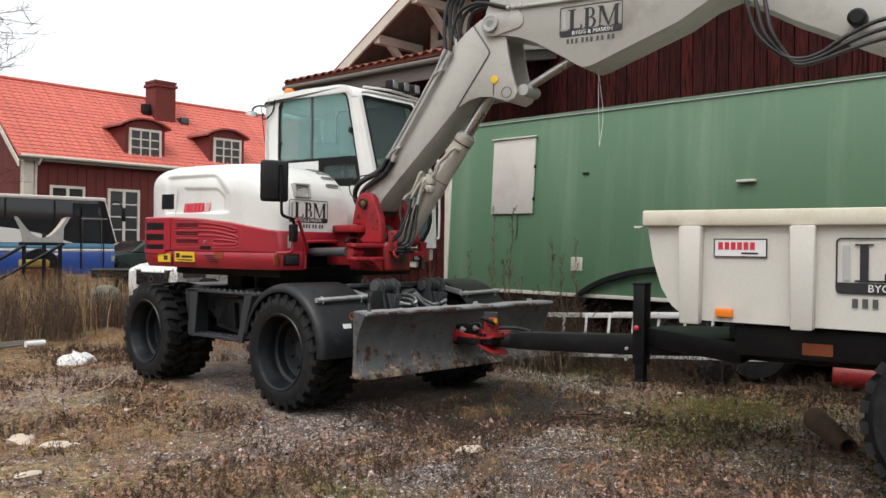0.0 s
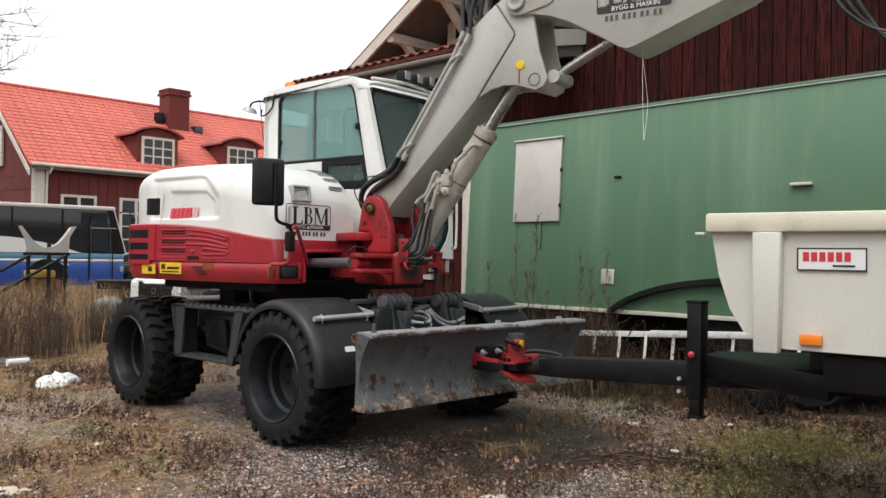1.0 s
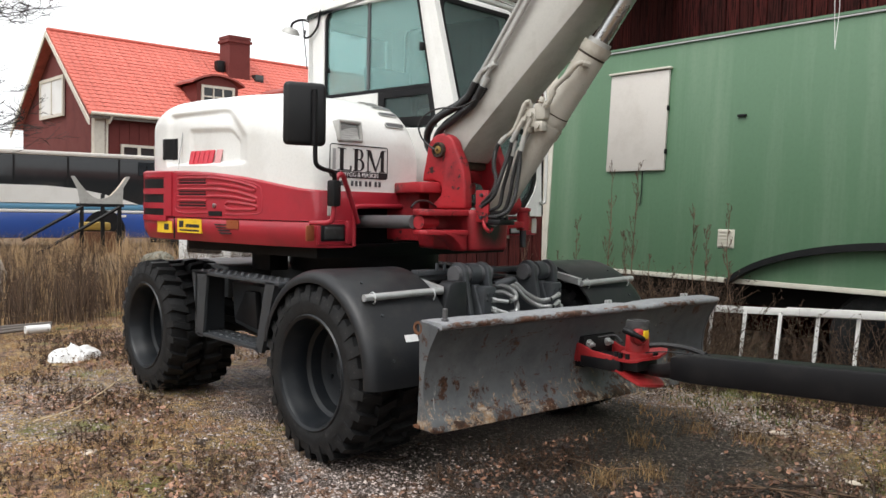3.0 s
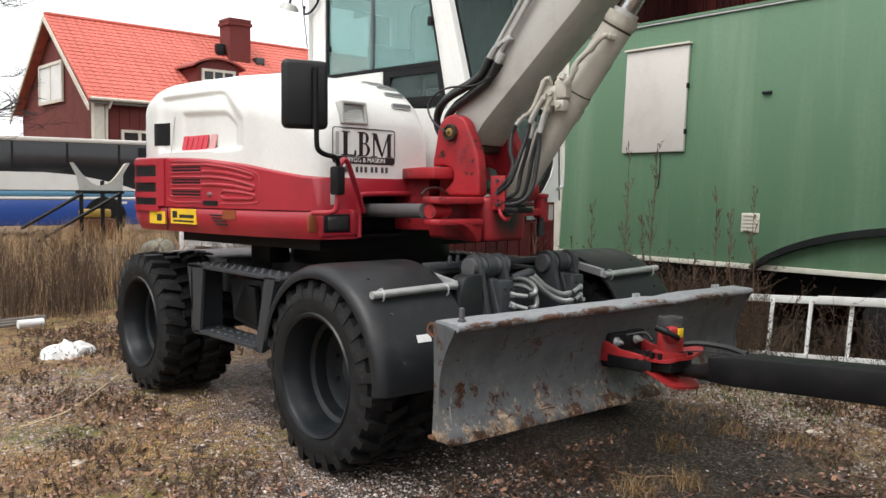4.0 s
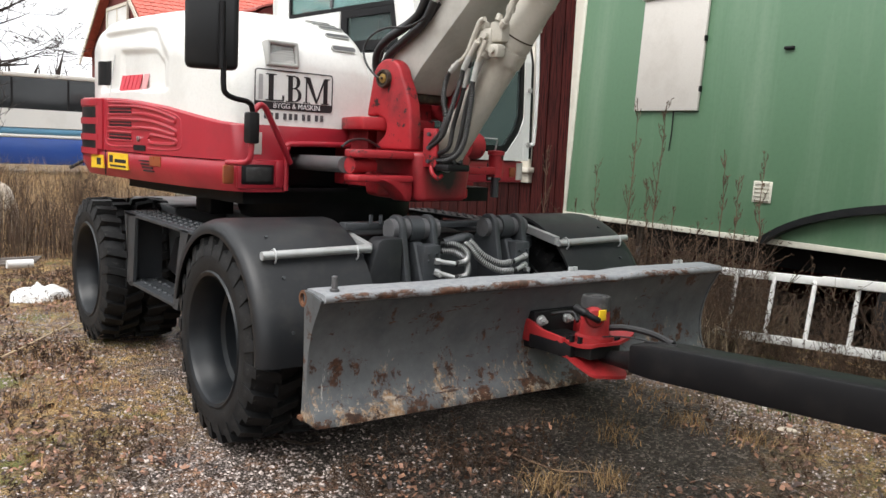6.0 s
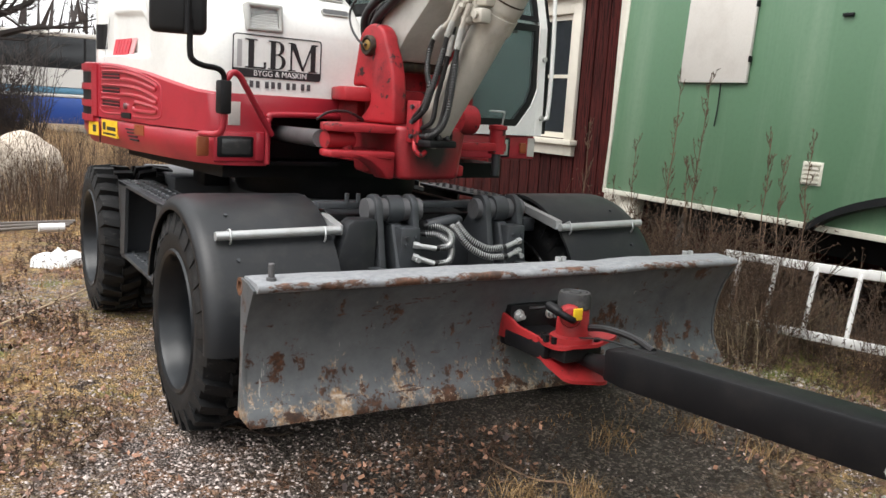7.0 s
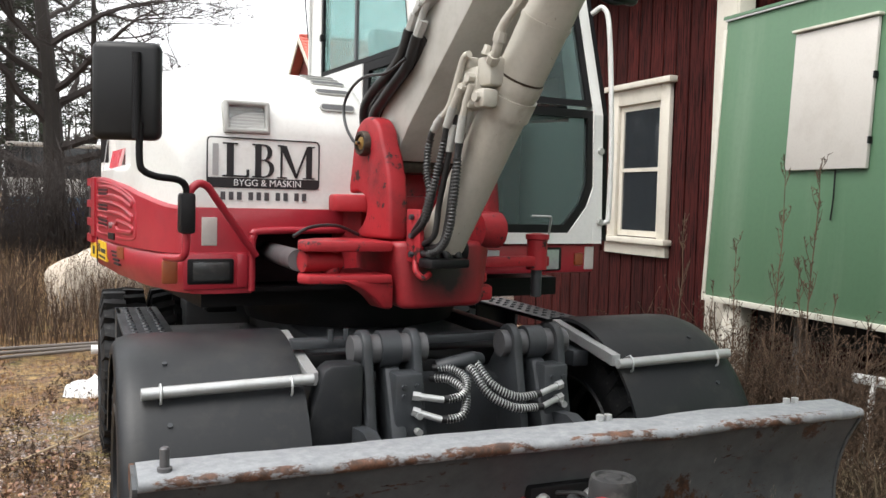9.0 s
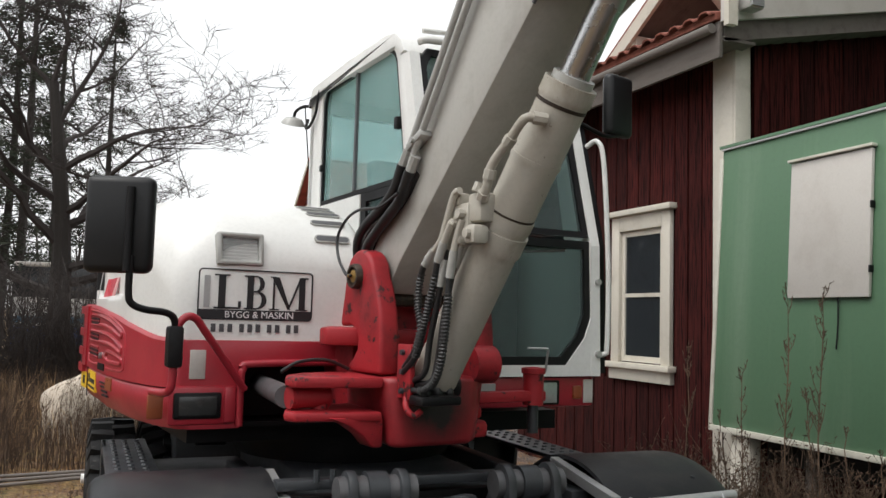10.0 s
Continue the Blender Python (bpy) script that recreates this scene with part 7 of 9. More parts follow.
    # lift cylinder
    foot, head = Vector((0.075, -0.24, 1.44)), Vector((0.145, -0.9, 2.47))

    def barrel(name, s0, s1, r, mat=M_CYL, lab=""):
        tube_part(name, [tuple(foot.lerp(head, s0)), tuple(foot.lerp(head, s1))], r, mat, e, lab, n=24, m=BM)

    barrel("lift_cylinder", 0.04, 1.0, 0.084, lab="grey-white lift cylinder")
    barrel("cylinder_foot", -0.03, 0.09, 0.06, M_GREYPIPE)
    barrel("cylinder_head", 0.955, 1.0, 0.089)
    barrel("cylinder_gland", 0.985, 1.02, 0.07, M_GREYPIPE)
    barrel("grease_ring", 0.935, 0.945, 0.0855, M_GREASE)
    barrel("grease_ring", 0.612, 0.618, 0.0855, M_GREASE)
    barrel("cylinder_band", 0.575, 0.61, 0.0885)
    barrel("cylinder_band", 0.77, 0.785, 0.0875)
    tube_part("lift_rod", [tuple(head), (W / 2, -1.16, 2.88)], 0.05, M_CHROME, e, "chrome piston rod", n=20, m=BM)
    # valve block on the cylinder: a lumpy casting with ports, pipes and hose ends
    for lo, hi in (((-0.03, -0.6, 1.985), (0.08, -0.5, 2.1)), ((-0.02, -0.66, 2.03), (0.05, -0.58, 2.13)), ((-0.035, -0.56, 2.09), (0.02, -0.5, 2.135)), ((-0.045, -0.66, 1.955), (0.02, -0.6, 2.02)), ((-0.04, -0.57, 1.955), (0.03, -0.52, 1.995))):
        box_part("valve_block", lo, hi, M_CYL, e, "painted valve block", 0.014, m=BM)
    for a, b in (((-0.055, -0.575, 2.06), (-0.02, -0.575, 2.06)), ((-0.06, -0.63, 1.99), (-0.03, -0.63, 1.99)), ((-0.05, -0.53, 2.03), (-0.02, -0.53, 2.03)), ((-0.02, -0.63, 2.13), (-0.01, -0.635, 2.16))):
        tube_part("fitting", [a, b], 0.0165, M_CYL, e, n=8, m=BM)
    tube_part("pipe", [(-0.01, -0.655, 2.11), (-0.02, -0.69, 2.14), (-0.02, -0.715, 2.21), (-0.01, -0.79, 2.28), (0.0, -0.85, 2.34), (0.03, -0.872, 2.345)], 0.0155, M_CYL, e, "painted steel pipe", m=BM)
    for p, q in (((0.02, -0.868, 2.345), (0.06, -0.885, 2.34)), ((-0.02, -0.7, 2.165), (-0.02, -0.71, 2.195)), ((-0.012, -0.655, 2.105), (-0.018, -0.675, 2.125)), ((-0.01, -0.78, 2.27), (-0.008, -0.8, 2.29))):
        tube_part("pipe_nut", [p, q], 0.0215, M_CYL, e, n=8, m=BM)
    # steel hose ends out of the block, then rubber hoses bundled down to the cylinder's foot
    hoses = [([(-0.573, 2.138), (-0.54, 2.125), (-0.5, 2.04), (-0.46, 1.965), (-0.381, 1.914), (-0.338, 1.838), (-0.33, 1.746), (-0.352, 1.668), (-0.325, 1.591), (-0.25, 1.517)], 4, True),
             ([(-0.535, 2.03), (-0.514, 1.999), (-0.466, 1.926), (-0.44, 1.836), (-0.407, 1.745), (-0.373, 1.653), (-0.33, 1.559), (-0.25, 1.5)], 2, True),
             ([(-0.58, 2.04), (-0.551, 1.982), (-0.515, 1.88), (-0.507, 1.759), (-0.493, 1.638), (-0.475, 1.547), (-0.43, 1.475), (-0.342, 1.44), (-0.232, 1.45)], 2, True),
             ([(-0.545, 2.06), (-0.524, 2.028), (-0.48, 1.956), (-0.458, 1.851), (-0.426, 1.73), (-0.393, 1.622), (-0.37, 1.514), (-0.3, 1.475)], 3, False),
             ([(-0.56, 1.98), (-0.52, 1.92), (-0.48, 1.8), (-0.45, 1.68), (-0.43, 1.57), (-0.39, 1.48), (-0.28, 1.46)], 1, False)]
    for k, (line, steel, guarded) in enumerate(hoses):
        x = (-0.045, -0.05, -0.035, -0.03, -0.015)[k]
        r = [(x, y, z) for y, z in line]
        h = tube_part("hose", r[steel - 1:], 0.0115, M_HOSE, e, "black hydraulic hose", m=BM)
        tube_part("hose_end", r[:steel + 1], 0.0128, M_CYL, h, "painted steel hose end", m=BM)
        tube_part("crimp", [Vector(r[steel]).lerp(Vector(r[steel - 1]), 0.55), Vector(r[steel]).lerp(Vector(r[steel + 1]), 0.3)], 0.0155, M_GREYPIPE, h, "steel crimp", n=10, m=BM, smooth=False)
        if guarded:
            w = smooth_path(r, 40)
            part("spiral_guard", spiral(w[40 * steel + 30:-40], 0.0136, 0.0032, 0.0125), M_GUARD, h, "black spiral guard", BM, angle=80)
    barrel("yoke", 0.5, 0.56, 0.092, lab="clamped yoke of the valve block")
    # two slim pipes up the boom's edge with clamps and fittings, and the hoses that feed them
    for k, o in enumerate((0.0, -0.055)):
        tube_part("boom_pipe", [(-0.032, -0.165 + o, 2.28), (-0.032, -0.357 + o, 2.566), (-0.032, -0.68 + o, 3.06), (-0.032, -0.765 + o, 3.225)], 0.0135, M_GREYPIPE, e, "grey pipe along the boom", n=10, m=BM, smooth=False)
        for y, z, y2, z2 in ((-0.165, 2.28, -0.2, 2.332), (-0.74, 3.176, -0.775, 3.24)):
            tube_part("pipe_nut", [(-0.032, y + o, z - 0.03 * k), (-0.032, y2 + o, z2 - 0.03 * k)], 0.02, M_GREYPIPE, e, n=8, m=BM)
    for y, z in ((-0.255, 2.36), (-0.7, 3.04)):
        bm = bmesh.new()
        add_box(bm, (-0.05, y - 0.06, z - 0.014), (0.002, y + 0.055, z + 0.014))
        rounded(bm, 0.008)
        part("pipe_clamp", bm, M_GREYPIPE, e, "pipe clamp", BM @ Matrix.Translation((0, y, z)) @ Matrix.Rotation(radians(-25), 4, "X") @ Matrix.Translation((0, -y, -z)))
        tube_part("bolt", [(-0.062, y - 0.005, z), (-0.045, y - 0.005, z)], 0.011, M_GREYPIPE, e, n=6, m=BM)
    for dx, o in ((0.0, 0.0), (0.035, 0.03)):
        tube_part("boom_hose", [(-0.035 + dx, -0.165, 2.28), (-0.035 + dx, -0.11, 2.19 + o), (-0.035 + dx, -0.013, 2.125 + o), (-0.03 + dx, 0.11, 2.075 + o), (-0.02 + dx, 0.2, 2.015 + o), (0.0 + dx, 0.235 + o, 1.935), (0.02 + dx, 0.21 + o, 1.85), (0.06 + dx, 0.14, 1.75)], 0.022, M_HOSE, e, "thick black hydraulic hose", m=BM)
        tube_part("boom_hose", [(-0.035 + dx, -0.22, 2.25), (-0.035 + dx, -0.156, 2.148 + o), (-0.035 + dx, -0.077, 2.095 + o), (-0.03 + dx, 0.026, 2.037 + o), (-0.02 + dx, 0.115, 1.985 + o), (0.0 + dx, 0.165 + o, 1.91), (0.02 + dx, 0.155 + o, 1.83), (0.06 + dx, 0.1, 1.74)], 0.022, M_HOSE, e, "thick black hydraulic hose", m=BM)
    tube_part("cable", [(-0.07, -0.2, 2.165), (-0.09, -0.095, 2.12), (-0.1, 0.05, 2.12), (-0.1, 0.16, 2.09), (-0.11, 0.215, 2.02), (-0.12, 0.18, 1.935), (-0.135, 0.08, 1.865), (-0.13, 0.04, 1.855)], 0.006, M_HOSE, e, "thin black cable", m=BM)
    # hoses over the knuckle to a pipe on the upper boom, and slack loops at the dipper
    tube_part("boom_pipe", [(-0.036, -1.42, 3.523), (-0.036, -1.91, 3.512), (-0.036, -2.6, 3.52), (-0.036, -3.1, 3.48)], 0.015, M_GREYPIPE, e, "grey pipe along the upper boom", n=10, m=BM, smooth=False)
    for y in (-1.38, -1.44, -1.5):
        tube_part("pipe_nut", [(-0.036, y, 3.524), (-0.036, y - 0.028, 3.523)], 0.022, M_GREYPIPE, e, n=8, m=BM)
    for k in range(4):
        o = k * 0.045
        tube_part("boom_hose", [(-0.03 + o, -0.77 - 0.045 * k, 3.235 + 0.05 * k), (-0.02 + o, -0.75 - 0.03 * k, 3.39), (-0.01 + o, -0.75 - 0.02 * k, 3.55), (0.0 + o, -0.79 - 0.015 * k, 3.7), (0.0 + o, -0.95, 3.86), (0.0 + o, -1.3, 3.93), (0.02 + o, -1.9, 3.9)], 0.0165, M_HOSE, e, "thick black hydraulic hose", m=BM)
    for k in range(3):
        o = k * 0.05
        tube_part("boom_hose", [(-0.03 + o, -0.82 - o, 3.215 + o), (-0.02 + o, -0.83 - o, 3.39), (-0.015 + o, -0.865 - o * 0.8, 3.51), (-0.01 + o, -0.93 - o * 0.6, 3.585 - o * 0.1), (-0.02 + o, -1.065 - o * 0.3, 3.615 - o * 0.2), (-0.03 + o * 0.5, -1.2, 3.59 - o * 0.3), (-0.036 + o * 0.4, -1.38, 3.53 - o * 0.1)], 0.0165, M_HOSE, e, "thick black hydraulic hose", m=BM)
    for k in range(3):
        o = k * 0.05
        tube_part("boom_hose", [(-0.08, -3.31 - o * 1.2, 3.4), (-0.1, -3.335 - o * 1.2, 3.26), (-0.1 - o * 0.3, -3.406 - o, 3.046), (-0.1, -3.55 - o * 0.4, 2.895), (-0.1, -3.668, 2.84 - o * 0.4), (-0.1, -3.81, 2.862 - o * 0.5), (-0.09, -3.978, 2.968 - o), (-0.06, -4.2, 3.062 - o * 1.3), (-0.02, -4.7, 3.12 - o)], 0.0155, M_HOSE, e, "slack black hydraulic hose", m=BM)
    for dx in (0.0, 0.03):
        tube_part("cord", [(0.1 + dx * 2, -2.15 + dx, 2.98), (0.1 + dx * 3, -2.16, 2.6), (0.11, -2.17, 2.32)], 0.0016, M_BAG, e, "thin white cord", m=BM)


def swing_post():
    e = excavator
    # ears: round at the top, a beak at the back over the fork's throat, foot on the casting
    ear = [(0.02 + 0.118 * math.cos(a), 1.85 + 0.112 * math.sin(a)) for a in [radians(v) for v in range(15, 175, 12)]]
    ear += [(-0.135, 1.8), (-0.165, 1.72), (-0.18, 1.62), (-0.182, 1.48), (0.06, 1.478), (0.1, 1.5), (0.05, 1.535), (0.02, 1.57), (0.015, 1.61), (0.035, 1.645), (0.09, 1.662), (0.175, 1.655), (0.172, 1.69), (0.15, 1.79)]
    for x0, x1 in ((-0.095, -0.012), (0.352, 0.43)):
        bm = bmesh.new()
        add_prism(bm, ear, "x", x0, x1)
        rounded(bm, 0.016, 3)
        part("swing_plate", bm, M_BRACKET, e, "red swing post ear", BO)
    # casting under the ears, hollow on its flank, stepped lugs on the far side
    bm = bmesh.new()
    add_prism(bm, [(-0.1, -0.21), (-0.06, -0.245), (0.3, -0.245), (0.36, -0.2), (0.42, -0.05), (0.42, 0.12), (0.25, 0.3), (0.0, 0.3), (-0.09, 0.1), (-0.06, -0.02)], "z", 1.215, 1.475)
    for v in bm.verts:
        if v.co.z < 1.3:
            v.co.x = 0.15 + (v.co.x - 0.15) * 0.86
    rounded(bm, 0.026, 3)
    part("swing_base", bm, M_POSTBASE, e, "red cast swing base, black with grease", BO)
    for z0, z1, x1 in ((1.215, 1.275, 0.5), (1.29, 1.34, 0.47), (1.41, 1.47, 0.46)):
        bm = bmesh.new()
        add_prism(bm, [(0.34, -0.12), (x1 - 0.04, -0.1), (x1, -0.03), (x1, 0.06), (x1 - 0.05, 0.14), (0.34, 0.14)], "z", z0, z1)
        rounded(bm, 0.012)
        part("side_lug", bm, M_BRACKET, e, "red stepped lug", BO)
    bm = bmesh.new()
    add_tube(bm, [(0.29, -0.2, 1.52), (0.4, -0.2, 1.52)], 0.075, 20)
    rounded(bm, 0.012)
    part("pin_boss", bm, M_BRACKET, e, "round red pin boss", BO)
    box_part("swing_web", (0.0, 0.1, 1.45), (0.34, 0.2, 1.75), M_BRACKET, e, "", 0.015, BO)
    box_part("cross_tube", (-0.01, -0.02, 1.74), (0.352, 0.08, 1.8), M_GREASE, e, "dark greasy cross tube", 0.02, BO)
    # lever for the swing cylinder
    for z0, z1 in ((1.435, 1.475), (1.315, 1.35)):
        bm = bmesh.new()
        add_prism(bm, [(-0.4, -0.02), (-0.435, -0.1), (-0.415, -0.15), (-0.1, -0.225), (-0.06, 0.12), (-0.3, 0.07)], "z", z0, z1)
        rounded(bm, 0.01)
        part("swing_lever", bm, M_BRACKET, e, "red swing lever", BO)
    bm = bmesh.new()
    add_prism(bm, [(-0.3, 1.33), (-0.22, 1.3), (-0.16, 1.26), (-0.12, 1.215), (-0.08, 1.215), (-0.08, 1.33)], "y", -0.2, -0.08)
    rounded(bm, 0.012)
    part("lever_web", bm, M_BRACKET, e, "", BO)
    bm = bmesh.new()
    add_tube(bm, [(-0.405, -0.07, 1.395), (-0.25, -0.06, 1.395)], 0.042, 16)
    part("rod_eye", bm, M_BRACKET, e, "red rod eye", BO)
    tube_part("lever_pin", [(-0.28, -0.06, 1.33), (-0.28, -0.06, 1.455)], 0.035, M_BRACKET, e, n=14, m=BO)
    tube_part("swing_rod", [(-0.215, 0.78, 1.38), (-0.4, -0.03, 1.395)], 0.042, M_ROD, e, "dull grey swing cylinder rod", n=18, m=BO)
    # upper lug of the slewing frame
    bm = bmesh.new()
    add_prism(bm, [(-0.19, 0.16), (-0.2, 0.08), (-0.1, 0.03), (0.3, 0.03), (0.34, 0.7), (0.1, 0.7)], "z", 1.58, 1.65)
    rounded(bm, 0.012)
    part("frame_lug", bm, M_BRACKET, e, "red lug of the slewing frame", BO)
    box_part("frame_web", (0.03, 0.3, 1.26), (0.34, 0.6, 1.6), M_BRACKET, e, "", 0.01, BO)
    bp = BO @ Matrix.Translation((0, 0.03, 1.855)) @ Matrix.Rotation(radians(90), 4, "Y")
    bm = bmesh.new()
    add_lathe(bm, [(0.05, 0.46), (0.05, -0.115), (0.046, -0.122), (0.036, -0.122), (0.034, -0.112), (0.0001, -0.112)], bp, 24)
    part("boom_pin", bm, M_GREASE, e, "greasy dark pin end")
    bm = bmesh.new()
    add_lathe(bm, [(0.025, -0.112), (0.025, -0.117), (0.018, -0.12), (0.008, -0.12), (0.006, -0.138), (0.0001, -0.14)], bp, 20)
    part("grease_nipple", bm, M_BRASS, e, "brass grease nipple in its cup")
    box_part("hose_bracket", (-0.05, -0.33, 1.4), (-0.028, -0.23, 1.6), M_BRACKET, e, "red hose bracket", 0.006, BO)
    tube_part("bracket_hook", [(-0.04, -0.29, 1.41), (-0.05, -0.31, 1.37), (-0.03, -0.33, 1.345), (0.0, -0.33, 1.36)], 0.012, M_BRACKET, e, "red hook", m=BO)
    for z in (1.43, 1.5, 1.57):
        tube_part("bolt", [(-0.05, -0.28, z), (-0.064, -0.28, z)], 0.011, M_CHASSIS, e, n=6, m=BO)
    for k in range(3):
        tube_part("elbow", [(-0.02 + 0.05 * k, -0.27, 1.48), (-0.01 + 0.05 * k, -0.33, 1.455), (0.0 + 0.05 * k, -0.36, 1.43), (0.01 + 0.05 * k, -0.35, 1.4)], 0.017, M_HOSE, e, "black hose elbow", m=BO)
    tube_part("cable", [(-0.42, -0.02, 1.485), (-0.34, 0.0, 1.52), (-0.22, 0.02, 1.525), (-0.12, 0.03, 1.49)], 0.007, M_HOSE, e, "thin black cable", m=BO)
    box_part("hose_clamp", (-0.05, -0.42, 1.385), (0.12, -0.32, 1.42), M_BLACK, e, "black hose clamp", 0.01, BO)
    tube_part("cylinder_pin", [(-0.012, -0.24, 1.44), (0.2, -0.24, 1.44)], 0.052, M_BLACK, e, n=16, m=BO)
    # grease muck in the fork
    bm = bmesh.new()
    for k in range(14):
        a = random.random() * 6.28
        add_box(bm, (-0.13, 0.02, 1.475), (-0.1, 0.05, 1.5), Matrix.Translation((random.uniform(-0.06, 0.02), random.uniform(-0.02, 0.13), random.uniform(0, 0.06))))
    part("grit", bm, M_STONE, e, "clods of pale grit")
    # pin stop beside the cab
    box_part("stop_bar", (0.4, -0.12, 1.355), (0.755, -0.06, 1.4), M_BRACKET, e, "red stop bar", 0.008, BO)
    bm = bmesh.new()
    add_lathe(bm, [(0.045, 1.34), (0.045, 1.47), (0.052, 1.475), (0.052, 1.495), (0.02, 1.5)], Matrix.Translation((0.705, -0.09, 0)), 18)
    part("stop_pin", bm, M_BRACKET, e, "red locking pin", BO)
    tube_part("stop_pin_shaft", [(0.705, -0.09, 1.22), (0.705, -0.09, 1.35)], 0.024, M_CHASSIS, e, n=12, m=BO)


boom()
swing_post()


# ---- dump trailer behind its drawbar ----
TR = Matrix.Translation((-0.8, -3.3, 0)) @ Matrix.Rotation(radians(8.5), 4, "Z")


def dump_trailer():
    t = thing("dump_trailer", "white steel dump trailer on a black drawbar", "trailer", TR)
    # local x across from the near side, y negative to the rear
    side = [(-0.02, 1.6), (-0.03, 1.55), (-0.06, 1.38), (-0.12, 1.2), (-0.19, 1.09), (-0.27, 1.03), (-0.4, 1.01), (-4.6, 0.98), (-4.6, 1.6)]
    bm = bmesh.new()
    add_prism(bm, side, "x", 0.03, 0.09)
    part("side_board", bm, M_TRAILER, t, "white steel side of the dump body", angle=30)
    bm = bmesh.new()
    add_prism(bm, side, "x", 1.96, 2.02)
    part("side_board", bm, M_TRAILER, t, "white steel side of the dump body", angle=30)
    bm = bmesh.new()
    shell = side[:-1]
    inside = [(y - 0.04, z + 0.05) for y, z in shell]
    add_prism(bm, shell + inside[::-1], "x", 0.09, 1.96)
    part("floor_pan", bm, M_TRAILER, t, "white curved floor and headboard", angle=30)
    box_part("tailgate", (0.09, -4.6, 1.03), (1.96, -4.54, 1.6), M_TRAILER, t, "white tailgate", 0.006)
    bm = bmesh.new()
    add_prism(bm, [(0.0, 1.6), (0.0, 1.7), (-4.6, 1.7), (-4.6, 1.6)], "x", -0.02, 0.1)
    rounded(bm, 0.016)
    part("top_rail", bm, M_RAIL, t, "yellowed white top rail with rust chips")
    box_part("top_rail", (1.95, -4.6, 1.6), (2.07, 0.0, 1.7), M_TRAILER, t, "", 0.016)
    box_part("top_rail", (0.1, -0.12, 1.6), (1.95, 0.0, 1.7), M_TRAILER, t, "", 0.016)
    for y in (-0.38, -1.04, -2.1, -3.1, -4.1):
        bm = bmesh.new()
        add_prism(bm, [(y, 0.99), (y + 0.12, 0.99), (y + 0.13, 1.6), (y - 0.01, 1.6)], "x", -0.045, 0.04)
        rounded(bm, 0.01)
        part("stake", bm, M_TRAILER, t, "white side stake")
    # plate with dark lettering shapes, kept as bars
    pl = box_part("maker_plate", (0.02, -0.77, 1.41), (0.0275, -0.455, 1.52), M_PLATE, t, "white plate with a red mark")
    bm = bmesh.new()
    o = [(-0.772, 1.408), (-0.453, 1.408), (-0.453, 1.522), (-0.772, 1.522)]
    add_ring(bm, o, [(-0.765, 1.415), (-0.46, 1.415), (-0.46, 1.515), (-0.765, 1.515)], "x", 0.018, 0.021)
    part("border", bm, M_DECAL, pl)
    for k in range(6):
        box_part("bar", (0.017, -0.51 - k * 0.038, 1.455), (0.021, -0.482 - k * 0.038, 1.5), M_REDDECAL, pl)
    box_part("bar", (0.017, -0.72, 1.428), (0.021, -0.62, 1.438), M_DECAL, pl)
    company_sign(t, Matrix.Translation((0.0225, -1.52, 1.37)) @ SIDE, 0.74, 0.32)
    box_part("marker", (0.0, -0.575, 1.04), (0.03, -0.47, 1.092), M_ORANGE, t, "orange side marker", 0.006)
    box_part("hinge_stub", (-0.03, 0.0, 1.585), (0.03, 0.05, 1.6), M_TRAILER, t, "", 0.004)
    # frame
    box_part("frame_beam", (0.55, -4.4, 0.72), (0.68, -0.4, 0.97), M_BLACK, t, "", 0.01)
    box_part("frame_beam", (1.35, -4.4, 0.72), (1.48, -0.4, 0.97), M_BLACK, t, "", 0.01)
    box_part("side_frame", (0.15, -4.4, 0.8), (0.25, -0.55, 0.985), M_BLACK, t, "", 0.01)
    box_part("type_plate", (0.143, -1.12, 0.83), (0.149, -0.95, 0.9), M_AMBER, t, "small brown type plate")
    bm = bmesh.new()
    add_prism(bm, [(0.3, -0.55), (0.87, 0.3), (1.13, 0.3), (1.7, -0.55)], "z", 0.72, 0.86)
    rounded(bm, 0.012)
    part("drawbar_fork", bm, M_BLACK, t)
    # wheels
    lug_bm = bmesh.new()
    add_box(lug_bm, (-0.18, -0.035, 0.48), (0.18, 0.035, 0.525))
    farm_lug = bpy.data.meshes.new("tread_lug")
    lug_bm.to_mesh(farm_lug)
    lug_bm.free()
    farm_lug.materials.append(M_TYRE)
    for x0, x1 in ((0.05, 0.45), (1.57, 1.97)):
        for y in (-1.8, -2.9):
            wb = bmesh.new()
            add_lathe(wb, [(0.26, x0 + 0.02), (0.28, x0), (0.45, x0 - 0.01), (0.5, x0 + 0.04), (0.51, x0 + 0.1), (0.51, x1 - 0.1), (0.5, x1 - 0.04), (0.45, x1), (0.26, x1)], Matrix.Translation((0, y, 0.51)) @ Matrix.Rotation(radians(90), 4, "Y"), 36)
            w = part("wheel", wb, M_TYRE, t, "black farm tyre")
            for k in range(26):
                lug = new("tread_lug", farm_lug)
                lug.parent = w
                lug.matrix_local = Matrix.Translation(((x0 + x1) / 2, y, 0.51)) @ Matrix.Rotation(2 * math.pi * k / 26, 4, "X")
            rb = bmesh.new()
            add_lathe(rb, [(0.05, x0 + 0.06), (0.2, x0 + 0.09), (0.25, x0 + 0.02), (0.27, x0 + 0.005), (0.27, x0 + 0.03)], Matrix.Translation((0, y, 0.51)) @ Matrix.Rotation(radians(90), 4, "Y"), 28)
            part("rim", rb, M_RIM, w)
    return t


dump_trailer()


